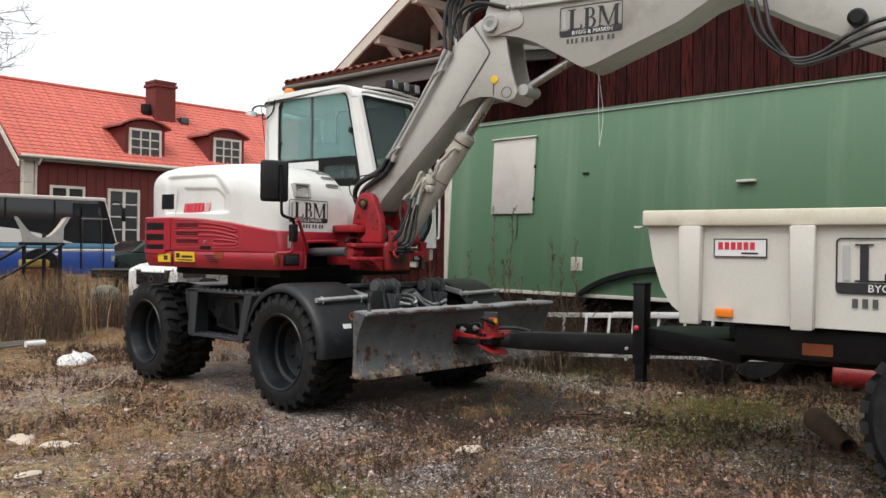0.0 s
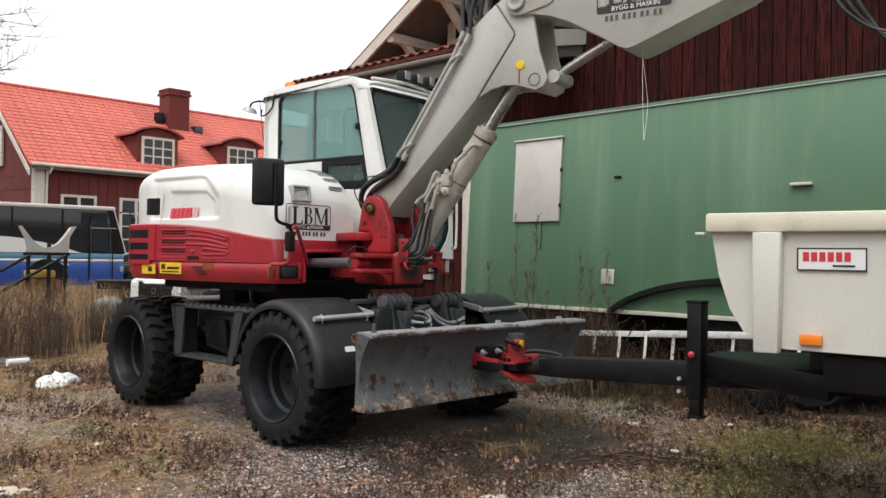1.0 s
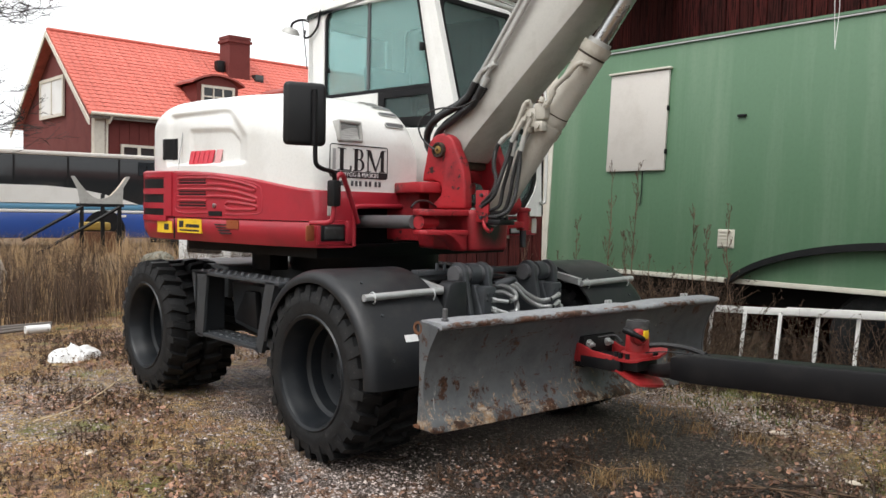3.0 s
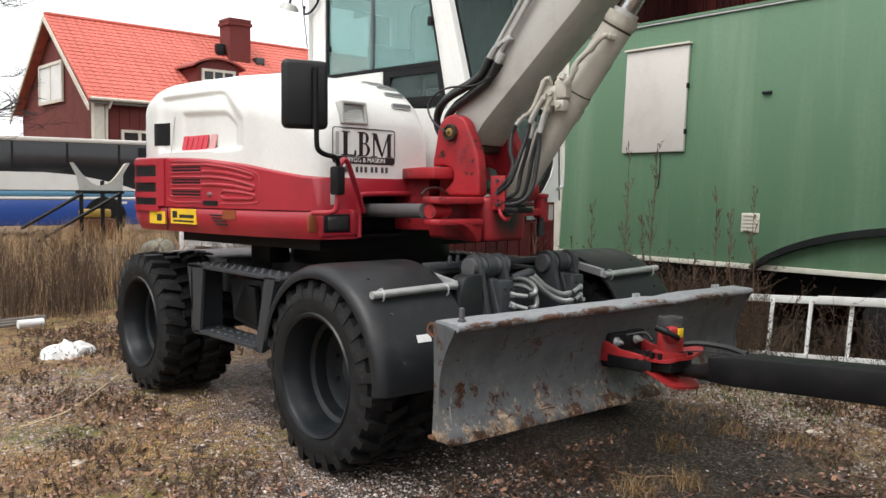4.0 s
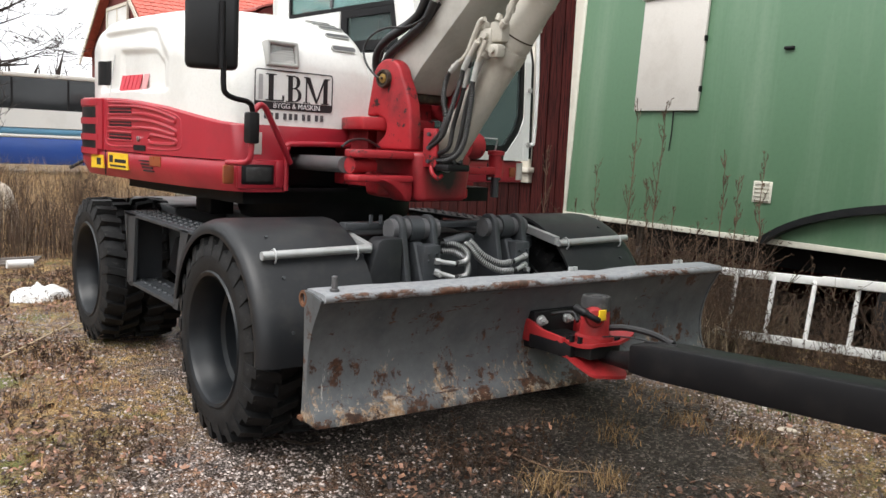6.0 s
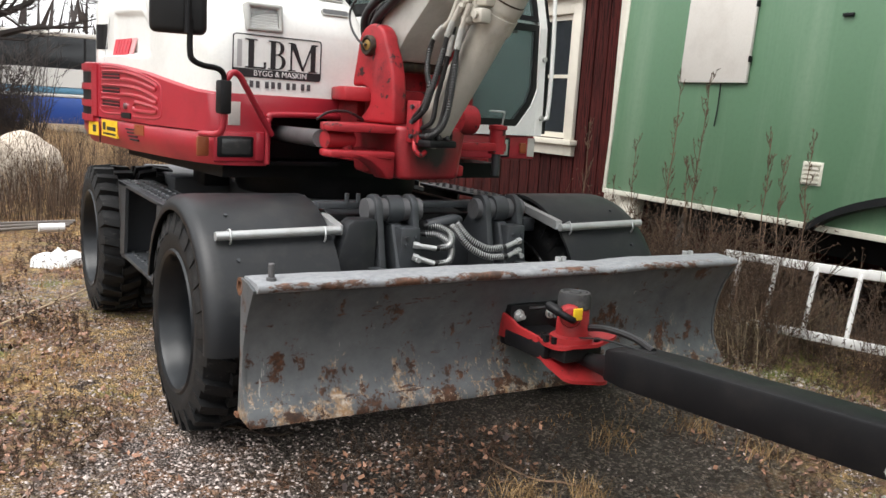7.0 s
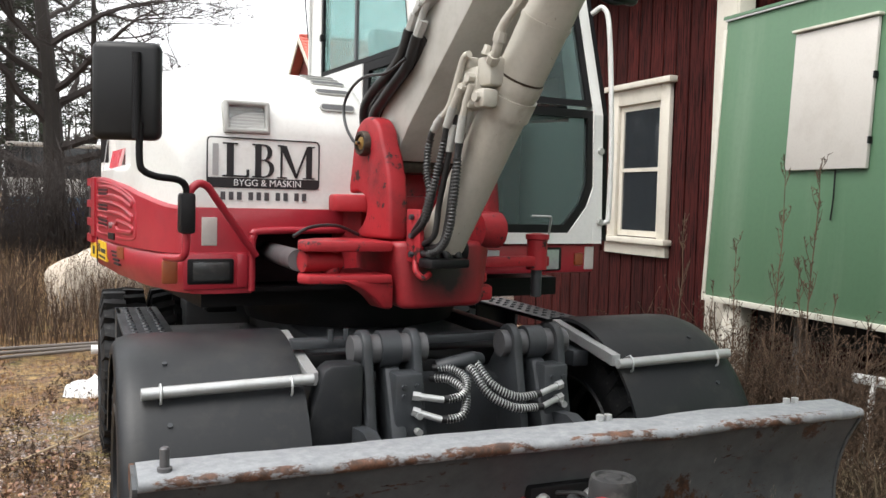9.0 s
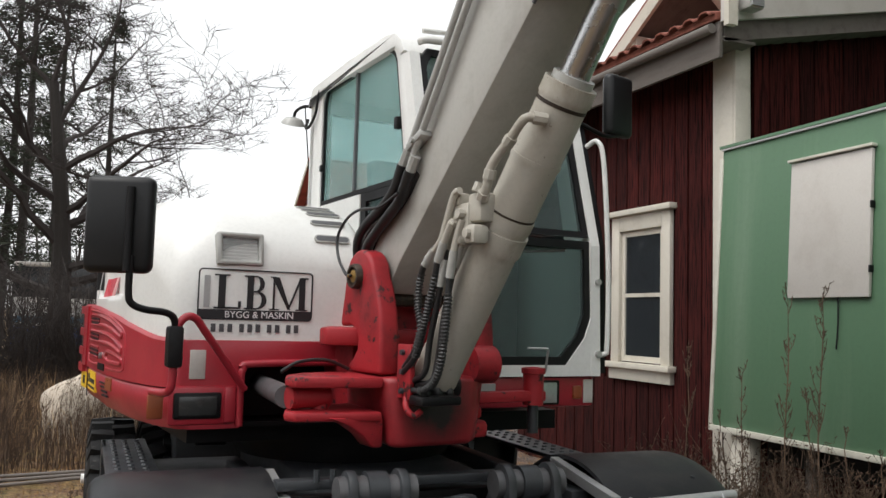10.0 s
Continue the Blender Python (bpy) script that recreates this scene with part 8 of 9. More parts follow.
def drawbar():
    d = thing("drawbar", "black box-section drawbar with a hose on top and a jack", "drawbar")
    a, b = Vector((-0.01, -1.62, 0)), Vector((0.13, -3.3, 0))
    u = (b - a).normalized()
    s = Vector((-u.y, u.x, 0)) * 0.075
    def ring(p, z0, z1, k=1.0):
        return [(p - s * k) + Vector((0, 0, z0)), (p + s * k) + Vector((0, 0, z0)), (p + s * k) + Vector((0, 0, z1)), (p - s * k) + Vector((0, 0, z1))]
    bm = loft([ring(a, 0.6, 0.72, 0.75), ring(a + u * 0.12, 0.6, 0.745), ring(a + u * 1.0, 0.635, 0.79), ring(b, 0.68, 0.835)])
    rounded(bm, 0.012)
    part("beam", bm, M_BLACK, d, "black steel beam")
    bm = bmesh.new()
    add_tube(bm, [(0.03, -1.33, 0.612), (0.02, -1.44, 0.615), (0.0, -1.56, 0.63), (-0.01, -1.66, 0.65)], [0.026, 0.03, 0.04, 0.055], 14)
    part("tow_neck", bm, M_BLACK, d, "black rounded neck")
    bm = bmesh.new()
    add_tube(bm, smooth_path([(-0.03, -1.38, 0.73), (0.03, -1.5, 0.76), (0.05, -1.65, 0.76), (0.03, -1.78, 0.745)]), 0.014, 8)
    part("hose", bm, M_HOSE, d, "black brake hose")
    tube_part("hose", [(-0.06, -1.42, 0.71), (-0.02, -1.56, 0.735), (0.0, -1.7, 0.74), (0.0, -1.82, 0.75)], 0.0035, M_HOSE, d, "thin dark cable")
    # jack
    j = bmesh.new()
    add_box(j, (-0.05, -2.89, 0.58), (0.05, -2.79, 1.19))
    rounded(j, 0.01)
    part("jack_tube", j, M_BLACK, d, "black parking jack")
    box_part("jack_leg", (-0.035, -2.875, 0.47), (0.035, -2.805, 0.6), M_BLACK, d, "", 0.006)
    box_part("jack_foot", (-0.042, -2.885, 0.455), (0.042, -2.795, 0.475), M_BLACK, d, "", 0.006)
    box_part("jack_cap", (-0.055, -2.895, 1.18), (0.055, -2.785, 1.2), M_BLACK, d, "", 0.008)
    bm = bmesh.new()
    add_lathe(bm, [(0.008, 0), (0.02, 0.008), (0.022, 0.022), (0.01, 0.034)], Matrix.Translation((-0.06, -2.84, 0.86)) @ Matrix.Rotation(radians(-90), 4, "Y"), 14)
    part("crank_knob", bm, M_REDDECAL, d, "small red knob")
    for z in (0.62, 0.7):
        tube_part("bolt", [(-0.07, -2.75, z), (-0.055, -2.75, z)], 0.014, M_STEEL, d, n=6)
    return d


drawbar()


# ---- ladder lying on its edge against the wagon ----
def ladder():
    l = thing("ladder", "long aluminium ladder lying on its edge in the weeds", "ladder")
    x, y0, y1 = 3.0, -3.4, 0.46
    top, bottom = lambda y: 0.625 - 0.055 * y, lambda y: 0.15 - 0.075 * y

    def rail(dx, z, half, a, b, lab):
        bm = bmesh.new()
        pts = [(a, z(a) - half), (b, z(b) - half), (b, z(b) + half), (a, z(a) + half)]
        add_prism(bm, pts, "x", x + dx - 0.012, x + dx + 0.012)
        rounded(bm, 0.004)
        part("rail", bm, M_ALU, l, lab)

    rail(0.03, top, 0.03, y0, y1, "aluminium side rail")
    rail(-0.05, bottom, 0.032, y0, y1, "aluminium side rail")
    rail(-0.02, lambda y: top(y) + 0.012, 0.032, y0, -0.75, "second section's side rail")
    for k in range(12):
        y = 0.3 - k * 0.325
        tube_part("rung", [(x - 0.045, y, bottom(y)), (x + 0.025, y, top(y))], 0.017, M_ALU, l, n=8, smooth=False)
    return l


ladder()


# ---- boulder, litter and timber in the yard ----
def lumpy(name, label, cat, m, size, mat, seed, rough=0.12, sub=3):
    bm = bmesh.new()
    bmesh.ops.create_icosphere(bm, subdivisions=sub, radius=1.0)
    for v in bm.verts:
        p = v.co.copy()
        d = 1 + rough * noise.noise(p * 1.3 + Vector((seed, 0, 0))) * 2 + rough * 0.5 * noise.noise(p * 3.7 + Vector((0, seed, 0)))
        v.co = Vector((p.x * size[0] * d, p.y * size[1] * d, p.z * size[2] * d))
    ob = part(name, bm, mat, None, "", None, 60)
    ob.matrix_world = m
    return tagged(ob, label, cat)


lumpy("boulder", "large pale rounded boulder among dry stems", "boulder", Matrix.Translation((-1.16, 9.1, 0.27)), (0.64, 0.5, 0.6), M_STONE, 3.1, 0.1, 4)


def plastic_sheet():
    n = 26
    verts, faces = [], []
    for j in range(n):
        for i in range(n):
            u, v = i / (n - 1) - 0.5, j / (n - 1) - 0.5
            r = math.hypot(u, v) * 2
            z = 0.03 + 0.12 * max(0, 1 - r * r) * (0.6 + 0.9 * abs(noise.noise(Vector((u * 3, v * 2, 1.7))))) + 0.02 * noise.noise(Vector((u * 9, v * 9, 3)))
            if r > 0.95:
                z = -0.01
            verts.append((u * 0.5 + 0.07 * noise.noise(Vector((u * 3, v * 3, 9))), v * 0.26 + 0.06 * noise.noise(Vector((u * 3, v * 3, 4))), z))
    for j in range(n - 1):
        for i in range(n - 1):
            faces.append((j * n + i, j * n + i + 1, (j + 1) * n + i + 1, (j + 1) * n + i))
    me = bpy.data.meshes.new("plastic_sheet")
    me.from_pydata(verts, [], faces)
    me.materials.append(M_BAG)
    for p in me.polygons:
        p.use_smooth = True
    ob = new("plastic_sheet", me)
    ob.matrix_world = pose(-1.25, 4.07, 0.0, 0, 0, 12)
    tagged(ob, "crumpled white plastic sheet lying on the moss", "litter")


plastic_sheet()
for k, (x, y, s) in enumerate(((-1.12, -2.12, 0.13), (-3.27, 0.36, 0.17), (-3.15, 0.01, 0.13), (-2.19, 0.91, 0.06), (1.6, -1.4, 0.06), (-3.6, -0.63, 0.09), (0.9, -2.2, 0.05), (2.2, -2.0, 0.06))):
    lumpy("stone", "pale flat stone bedded in the gravel", "stone", Matrix.Translation((x, y, 0.0)) @ Matrix.Rotation(k * 1.3, 4, "Z"), (s, s * 0.6, s * 0.22), M_STONE, k * 2.3, 0.15, 2)

pole = thing("plastic_pipe", "white plastic pipe on bare poles at the grass edge", "pipe")
bm = bmesh.new()
add_tube(bm, [(-1.27, 5.6, 0.09), (-1.02, 5.61, 0.09)], 0.045, 14)
part("pipe", bm, M_BAG, pole)
for k in range(3):
    pk = thing("wooden_pole", "thin grey pole lying at the edge of the tall grass", "pole", group="poles in the grass")
    tube_part("pole", [(-2.4 - k * 0.2, 5.5 + 0.14 * k, 0.05 + 0.02 * k), (-0.95 + 0.05 * k, 5.8 + 0.15 * k, 0.08)], 0.018, M_ROOFWOOD, pk)


def cradle():
    c = thing("timber_cradle", "black timber trestle with a pale sheet-metal trough on top", "trestle", Matrix.Translation((4.6, 20.0, 0)) @ Matrix.Rotation(radians(-18), 4, "Z"))
    for x in (-0.48, 0.06, 0.5):
        bm = bmesh.new()
        add_box(bm, (x - 0.055, -0.05, -0.1), (x + 0.055, 0.05, 1.6 if x != 0.06 else 1.72))
        rounded(bm, 0.01)
        part("post", bm, M_BLACK, c, "black timber post")
    box_part("beam", (-0.62, -0.075, 1.36), (0.62, 0.0, 1.45), M_BLACK, c, "black cross beam", 0.01)
    for x, l in ((-0.45, 1.5), (0.5, 2.1)):
        bm = bmesh.new()
        add_tube(bm, [(x, -0.12, 1.36), (x - l, -0.4, 1.36 - l * 0.62)], 0.05, 6)
        part("brace", bm, M_BLACK, c, "slanting black timber brace")
    # front plate cut out in a curve between two horns, and the bent sheets behind it
    cut = [(-0.66 + 0.66 * u, 2.2 - 0.62 * math.sin(u * math.pi / 2)) for u in [k / 8 for k in range(9)]]
    cut2 = [(0.68 - 0.62 * u, 2.22 - 0.62 * math.sin(u * math.pi / 2)) for u in [k / 8 for k in range(9)]]
    bm = bmesh.new()
    add_prism(bm, [(-0.52, 1.45), (-0.6, 1.85), (-0.76, 2.2)] + cut + cut2[::-1] + [(0.78, 2.22), (0.6, 1.9), (0.58, 1.45)], "y", -0.06, -0.02)
    part("front_plate", bm, M_GREYPIPE, c, "pale weathered front plate")
    for curve, mat, lab in ((cut, M_GREYPIPE, "pale bent trough sheet"), (cut2, M_STONE, "grey-brown bent trough sheet")):
        bm = bmesh.new()
        add_prism(bm, curve + [(x, z - 0.035) for x, z in curve[::-1]], "y", -0.02, 1.5)
        part("trough", bm, mat, c, lab)
    return c


cradle()

# yellow machine part and a rusty drum beyond the trestle
gen = thing("yellow_machine_part", "small yellow and rust-brown machine standing in the dry grass", "machine", Matrix.Translation((5.0, 21.6, 0)))
box_part("cover", (-0.38, -0.3, 0.66), (0.38, 0.3, 0.9), M_DULLYELLOW, gen, "dull yellow cover", 0.06)
box_part("base", (-0.5, -0.35, 0.0), (0.5, 0.35, 0.62), M_RUST, gen, "rust-brown base", 0.03)
lumpy("boulder", "mossy grey boulder in the dry grass", "boulder", Matrix.Translation((3.7, 13.95, 0.12)), (0.42, 0.36, 0.3), M_FIELDSTONE, 5.3, 0.14, 3)
bed = thing("flatbed_trailer", "low black flatbed trailer standing in the grass", "trailer", Matrix.Translation((5.15, 17.9, 0)) @ Matrix.Rotation(radians(-25), 4, "Z"))
box_part("deck", (0.0, 0.0, 0.6), (2.6, 1.4, 0.68), M_BLACK, bed, "black flat deck", 0.01)
box_part("side_rail", (0.02, 0.02, 0.45), (2.58, 0.1, 0.6), M_BLACK, bed, "", 0.01)
for x in (0.9, 1.65):
    wb = bmesh.new()
    add_lathe(wb, [(0.05, 0.0), (0.2, 0.02), (0.22, 0.0), (0.3, 0.02), (0.3, 0.18), (0.05, 0.18)], Matrix.Translation((x, 0.25, 0.29)) @ Matrix.Rotation(radians(-90), 4, "X"), 20)
    part("wheel", wb, M_TYRE, bed)

rp = thing("rusty_pipe", "short rusty pipe end lying under the trailer", "pipe")
bm = bmesh.new()
add_lathe(bm, [(0.095, 0.0), (0.084, 0.0), (0.05, 0.62), (0.062, 0.62)], Matrix.Translation((1.2, -3.7, 0.13)) @ Matrix.Rotation(radians(220), 4, "Z") @ Matrix.Rotation(radians(97), 4, "Y"), 18, closed=True)
part("pipe", bm, surface("brown_rusted_pipe", (0.13, 0.075, 0.05), 0.85, 0.1, dirt=(0.05, 0.03, 0.02), amount=0.7, scale=9, grain=40, bump=0.5), rp)
rb = thing("red_barrel", "red plastic can lying under the wagon", "can")
bm = bmesh.new()
add_lathe(bm, [(0.02, 0), (0.13, 0.0), (0.14, 0.03), (0.14, 0.55), (0.12, 0.58), (0.04, 0.6), (0.04, 0.65)], Matrix.Translation((3.7, -3.0, 0.15)) @ Matrix.Rotation(radians(90), 4, "X") @ Matrix.Rotation(radians(15), 4, "Y"), 22)
part("shell", bm, M_HITCH, rb)
sc = thing("scrap_lump", "dark plastic tub lying under the wagon", "tub")
bm = bmesh.new()
add_lathe(bm, [(0.22, 0), (0.25, 0.1), (0.23, 0.22), (0.1, 0.24)], Matrix.Translation((3.1, -1.9, 0.0)), 18)
part("shell", bm, M_PLASTIC, sc)

straw = thing("reed_stalk", "long pale dry reed lying across the moss", "reed")
tube_part("stalk", [(-2.27, 1.73, 0.03), (-1.92, 1.96, 0.028), (-1.55, 2.42, 0.035), (-1.24, 2.88, 0.025)], 0.007, M_STRAW, straw, n=6)


# ---- plants ----
def mesh_stuff(name, verts, faces, mat, label, cat):
    me = bpy.data.meshes.new(name)
    me.from_pydata(verts, [], faces)
    me.materials.append(mat)
    ob = new(name, me)
    return tagged(ob, label, cat, kind="stuff")


rng = np.random.default_rng(11)


def patchy(x, y, s, k=0.0):
    return noise.noise(Vector((x * s, y * s, k)))


def under_machine(x, y):
    return abs(x) < 1.35 and -0.6 < y < 3.1


def blades(name, spots, mat, label, h0, h1, w, lean, cat="grass", curl=0.5):
    verts, faces = [], []
    for x, y in spots:
        a, b = rng.uniform(0, 2 * math.pi), rng.uniform(0, 2 * math.pi)
        h = rng.uniform(h0, h1)
        l = rng.uniform(0.1, 1) * lean * h
        dx, dy = math.cos(a) * w, math.sin(a) * w
        ex, ey = math.cos(b) * l, math.sin(b) * l
        z = height(x, y) if abs(x) < 14 and -12 < y < 15 else -0.012
        i = len(verts)
        mx, my, mz = x + ex * 0.35, y + ey * 0.35, z + h * 0.6
        verts += [(x - dx, y - dy, z - 0.01), (x + dx, y + dy, z - 0.01), (mx + dx * 0.7, my + dy * 0.7, mz), (mx - dx * 0.7, my - dy * 0.7, mz), (x + ex, y + ey, z + h * (1 - curl * 0.3 * l / h))]
        faces += [(i, i + 1, i + 2, i + 3), (i + 3, i + 2, i + 4)]
    return mesh_stuff(name, verts, faces, mat, label, cat)


def clumps(n, x0, x1, y0, y1, per, spread, ok):
    out, tries = [], 0
    while len(out) < n and tries < n * 30:
        tries += 1
        x, y = rng.uniform(x0, x1), rng.uniform(y0, y1)
        if not ok(x, y):
            continue
        for _ in range(int(rng.integers(max(1, per // 2), per + 1))):
            out.append((x + rng.normal(0, spread), y + rng.normal(0, spread)))
    return out


def field_edge(x):
    return 7.3 + 0.35 * math.sin(x * 1.3) + 0.6 * max(0, x - 1.0)


# tall dry grass behind the machine
spots = clumps(11000, -13, 6.5, 7.2, 22, 14, 0.12, lambda x, y: y > field_edge(x) and not (abs(x + 1.16) < 0.62 and 7.9 < y < 9.6) and not (x > 1.9 and 8.5 < y < 14.5))
blades("tall_grass", spots, M_DRYGRASS, "tall withered straw-coloured grass", 0.3, 0.85, 0.005, 0.55)
spots = clumps(6000, -10, 5, 6.0, 16, 12, 0.12, lambda x, y: y > field_edge(x) - 0.7 and not (x > 1.9 and y > 8.0) and patchy(x, y, 1.1, 8.0) > 0.12)
blades("dead_stems", spots, M_DEADWEED, "dark dead weed stems along the grass edge", 0.3, 0.9, 0.004, 0.4, "weeds")
spots = clumps(6500, -9, 3.5, 5.8, 9.5, 14, 0.1, lambda x, y: field_edge(x) - 0.6 < y < field_edge(x) + 1.3 and patchy(x, y, 1.0, 6.0) > 0.02)
blades("dead_stems", spots, M_DEADWEED, "dark dead weed stems along the grass edge", 0.25, 0.8, 0.004, 0.5, "weeds")
# low moss and grass across the yard
spots = clumps(46000, -7, 4, -5.5, 7.6, 22, 0.08, lambda x, y: not under_machine(x, y) and patchy(x, y, 0.55) + 0.5 * patchy(x, y, 2.2, 4.0) + 0.06 * y + 0.1 * (x < -2.5) > 0.08)
blades("low_grass", spots, M_TUFT, "short yellow-green grass and moss", 0.015, 0.055, 0.003, 1.6)
spots = clumps(1500, -6, 4, -6, 6, 40, 0.07, lambda x, y: not under_machine(x, y) and patchy(x, y, 0.9, 5.0) > 0.32)
blades("grass_tufts", spots, M_TUFTSTRAW, "tufts of straw-coloured grass", 0.03, 0.11, 0.0022, 2.0)
for cx, cy, n in ((-0.15, -1.3, 260), (0.12, -1.42, 170), (1.15, -1.05, 140), (1.23, -1.42, 130), (-1.9, -1.9, 60), (-2.89, -1.77, 110), (0.6, -1.0, 90), (-1.5, -2.6, 70)):
    blades("grass_tuft", [(cx + rng.normal(0, 0.06), cy + rng.normal(0, 0.06)) for _ in range(n * 2 // 3)], M_TUFTSTRAW, "tuft of long straw-coloured grass", 0.04, 0.14, 0.0022, 1.7)
blades("green_moss", [(1.75 + rng.normal(0, 0.6), -2.75 + rng.normal(0, 0.35)) for _ in range(11000)] + [(2.75 + rng.normal(0, 0.3), -0.6 + rng.normal(0, 0.45)) for _ in range(4000)] + [(0.55 + rng.normal(0, 0.4), -2.95 + rng.normal(0, 0.22)) for _ in range(6000)], varied("green_moss_tips", (0.1, 0.115, 0.03), (0.22, 0.22, 0.06), 0.9, 0, 5, island=True), "patch of low green moss", 0.01, 0.03, 0.0025, 1.6, "moss")
green = clumps(1400, -4.5, 4, -5, 2, 60, 0.12, lambda x, y: not under_machine(x, y) and patchy(x, y, 0.7, 9.0) > 0.34)
blades("green_grass", green, varied("green_grass_blades", (0.055, 0.085, 0.018), (0.11, 0.145, 0.03), 0.85, 0, 5, island=True), "patches of short green grass", 0.02, 0.07, 0.003, 1.4)


spots = clumps(3600, 2.4, 3.7, -0.3, 2.35, 16, 0.09, lambda x, y: True)
blades("withered_grass", spots, varied("grey_withered_grass", (0.1, 0.075, 0.05), (0.4, 0.31, 0.2), 0.9, 0, 5, island=True), "tangled grey-brown withered grass along the wagon", 0.2, 0.5, 0.004, 1.3)


def dead_plants(name, spots, h0, h1, label, branches=6):
    """Little branched dead weeds, all in one mesh."""
    verts, faces = [], []
    def twig(p, d, l, w):
        q = p + d * l
        s = Vector((d.y, -d.x, 0.15)).normalized() * w
        i = len(verts)
        verts.extend([tuple(p - s), tuple(p + s), tuple(q + s * 0.5), tuple(q - s * 0.5)])
        faces.append((i, i + 1, i + 2, i + 3))
        s2 = d.cross(s).normalized() * w
        i = len(verts)
        verts.extend([tuple(p - s2), tuple(p + s2), tuple(q + s2 * 0.5), tuple(q - s2 * 0.5)])
        faces.append((i, i + 1, i + 2, i + 3))
        return q
    for x, y in spots:
        h = rng.uniform(h0, h1)
        p = Vector((x, y, height(x, y) - 0.01))
        d = Vector((rng.normal(0, 0.22), rng.normal(0, 0.22), 1)).normalized()
        n = 4
        for k in range(n):
            q = twig(p, d, h / n, 0.002)
            for _ in range(int(rng.integers(1, max(2, branches // 2)))):
                bd = (d + Vector((rng.normal(0, 0.7), rng.normal(0, 0.7), rng.normal(0.1, 0.3)))).normalized()
                e = twig(p + (q - p) * rng.random(), bd, h * rng.uniform(0.12, 0.3), 0.002)
                for _ in range(2):
                    twig(e, Vector((rng.normal(0, 1), rng.normal(0, 1), rng.normal(0.2, 0.6))).normalized(), 0.018, 0.0035)
            p, d = q, (d + Vector((rng.normal(0, 0.12), rng.normal(0, 0.12), 0))).normalized()
    return mesh_stuff(name, verts, faces, M_DEADWEED, label, "weeds")


dead_plants("low_weeds", clumps(7600, -6.5, 3.2, -5.5, 5.5, 4, 0.1, lambda x, y: not under_machine(x, y) and 0.7 * patchy(x, y, 0.8, 2.0) + 0.9 * patchy(x, y, 2.6, 7.0) > 0.16), 0.03, 0.12, "low reddish-brown dead weeds in the gravel", 5)
dead_plants("wagon_weeds", clumps(330, 2.45, 3.5, 0.1, 2.4, 7, 0.1, lambda x, y: True), 0.2, 0.65, "dense dead weeds along the wagon", 8)
dead_plants("wagon_litter", clumps(900, 2.1, 3.9, -5, 0.3, 7, 0.12, lambda x, y: True), 0.04, 0.16, "low dark dead weeds under the wagon's edge", 6)
dead_plants("ladder_weeds", clumps(260, 2.75, 3.25, -2.2, 0.4, 4, 0.07, lambda x, y: True), 0.25, 0.7, "thin dark dead stems growing through the ladder", 9)
dead_plants("wagon_brush", clumps(460, 2.4, 3.4, -0.4, 1.9, 6, 0.12, lambda x, y: True), 0.35, 0.95, "dark twiggy dead brush in front of the wagon", 12)
dead_plants("brush", clumps(900, -6, 3.4, 6.8, 9.5, 8, 0.12, lambda x, y: y > field_edge(x) - 0.3 and patchy(x, y, 1.2, 3.0) > 0.0), 0.4, 1.0, "dead brushwood at the grass edge", 8)
dead_plants("brush", clumps(90, -1.7, -0.6, 8.0, 8.5, 8, 0.12, lambda x, y: True), 0.5, 1.1, "dead stems in front of the boulder", 8)


def tall_weed(x, y, h, seed):
    """One tall dead weed: a main stem with upswept side shoots and seed heads."""
    r = random.Random(seed)
    w = thing("tall_dead_weed", "tall dry brown weed stalk with upswept side shoots", "weed", Matrix.Translation((x, y, 0)), "weeds before the wagon")
    bm = bmesh.new()
    pts, p = [], Vector((0, 0, -0.03))
    for k in range(9):
        pts.append(p.copy())
        p += Vector((r.gauss(0, 0.012), r.gauss(0, 0.012), h / 8))
    add_tube(bm, pts, [0.008 - 0.0007 * k for k in range(9)], 5)
    stem = part("stem", bm, M_DEADWEED, w)
    bm = bmesh.new()
    for k in range(int(10 + h * 9)):
        t = r.uniform(0.2, 1.0)
        i = min(7, int(t * 8))
        b = pts[i].lerp(pts[i + 1], t * 8 - i)
        a = r.uniform(0, 6.28)
        l = h * r.uniform(0.05, 0.17) * (1.15 - t * 0.7)
        d = Vector((math.cos(a) * 0.36, math.sin(a) * 0.36, 0.92)).normalized()
        e = b + d * l
        add_tube(bm, [b, b + d * l * 0.5 + Vector((math.cos(a), math.sin(a), 0)) * 0.01, e], [0.003, 0.0024, 0.0014], 4)
        for _ in range(4):
            c = b.lerp(e, r.uniform(0.3, 1.0))
            add_tube(bm, [c, c + Vector((r.gauss(0, 0.012), r.gauss(0, 0.012), 0.02))], [0.004, 0.0015], 4)
    tagged(part("shoot_spray", bm, M_DEADWEED, stem), kind="stuff")


for k, (x, y, h) in enumerate(((3.25, 1.34, 1.93), (3.25, 1.01, 1.97), (3.25, 1.77, 1.38), (3.3, 1.15, 1.3), (3.25, 0.32, 1.57), (3.25, 0.15, 1.4), (3.25, -0.04, 1.55), (3.3, 0.8, 1.1), (3.2, 0.55, 1.0), (3.3, 2.1, 1.05), (3.8, 2.55, 1.9), (3.75, 3.0, 1.6))):
    tall_weed(x, y, h, 40 + k)


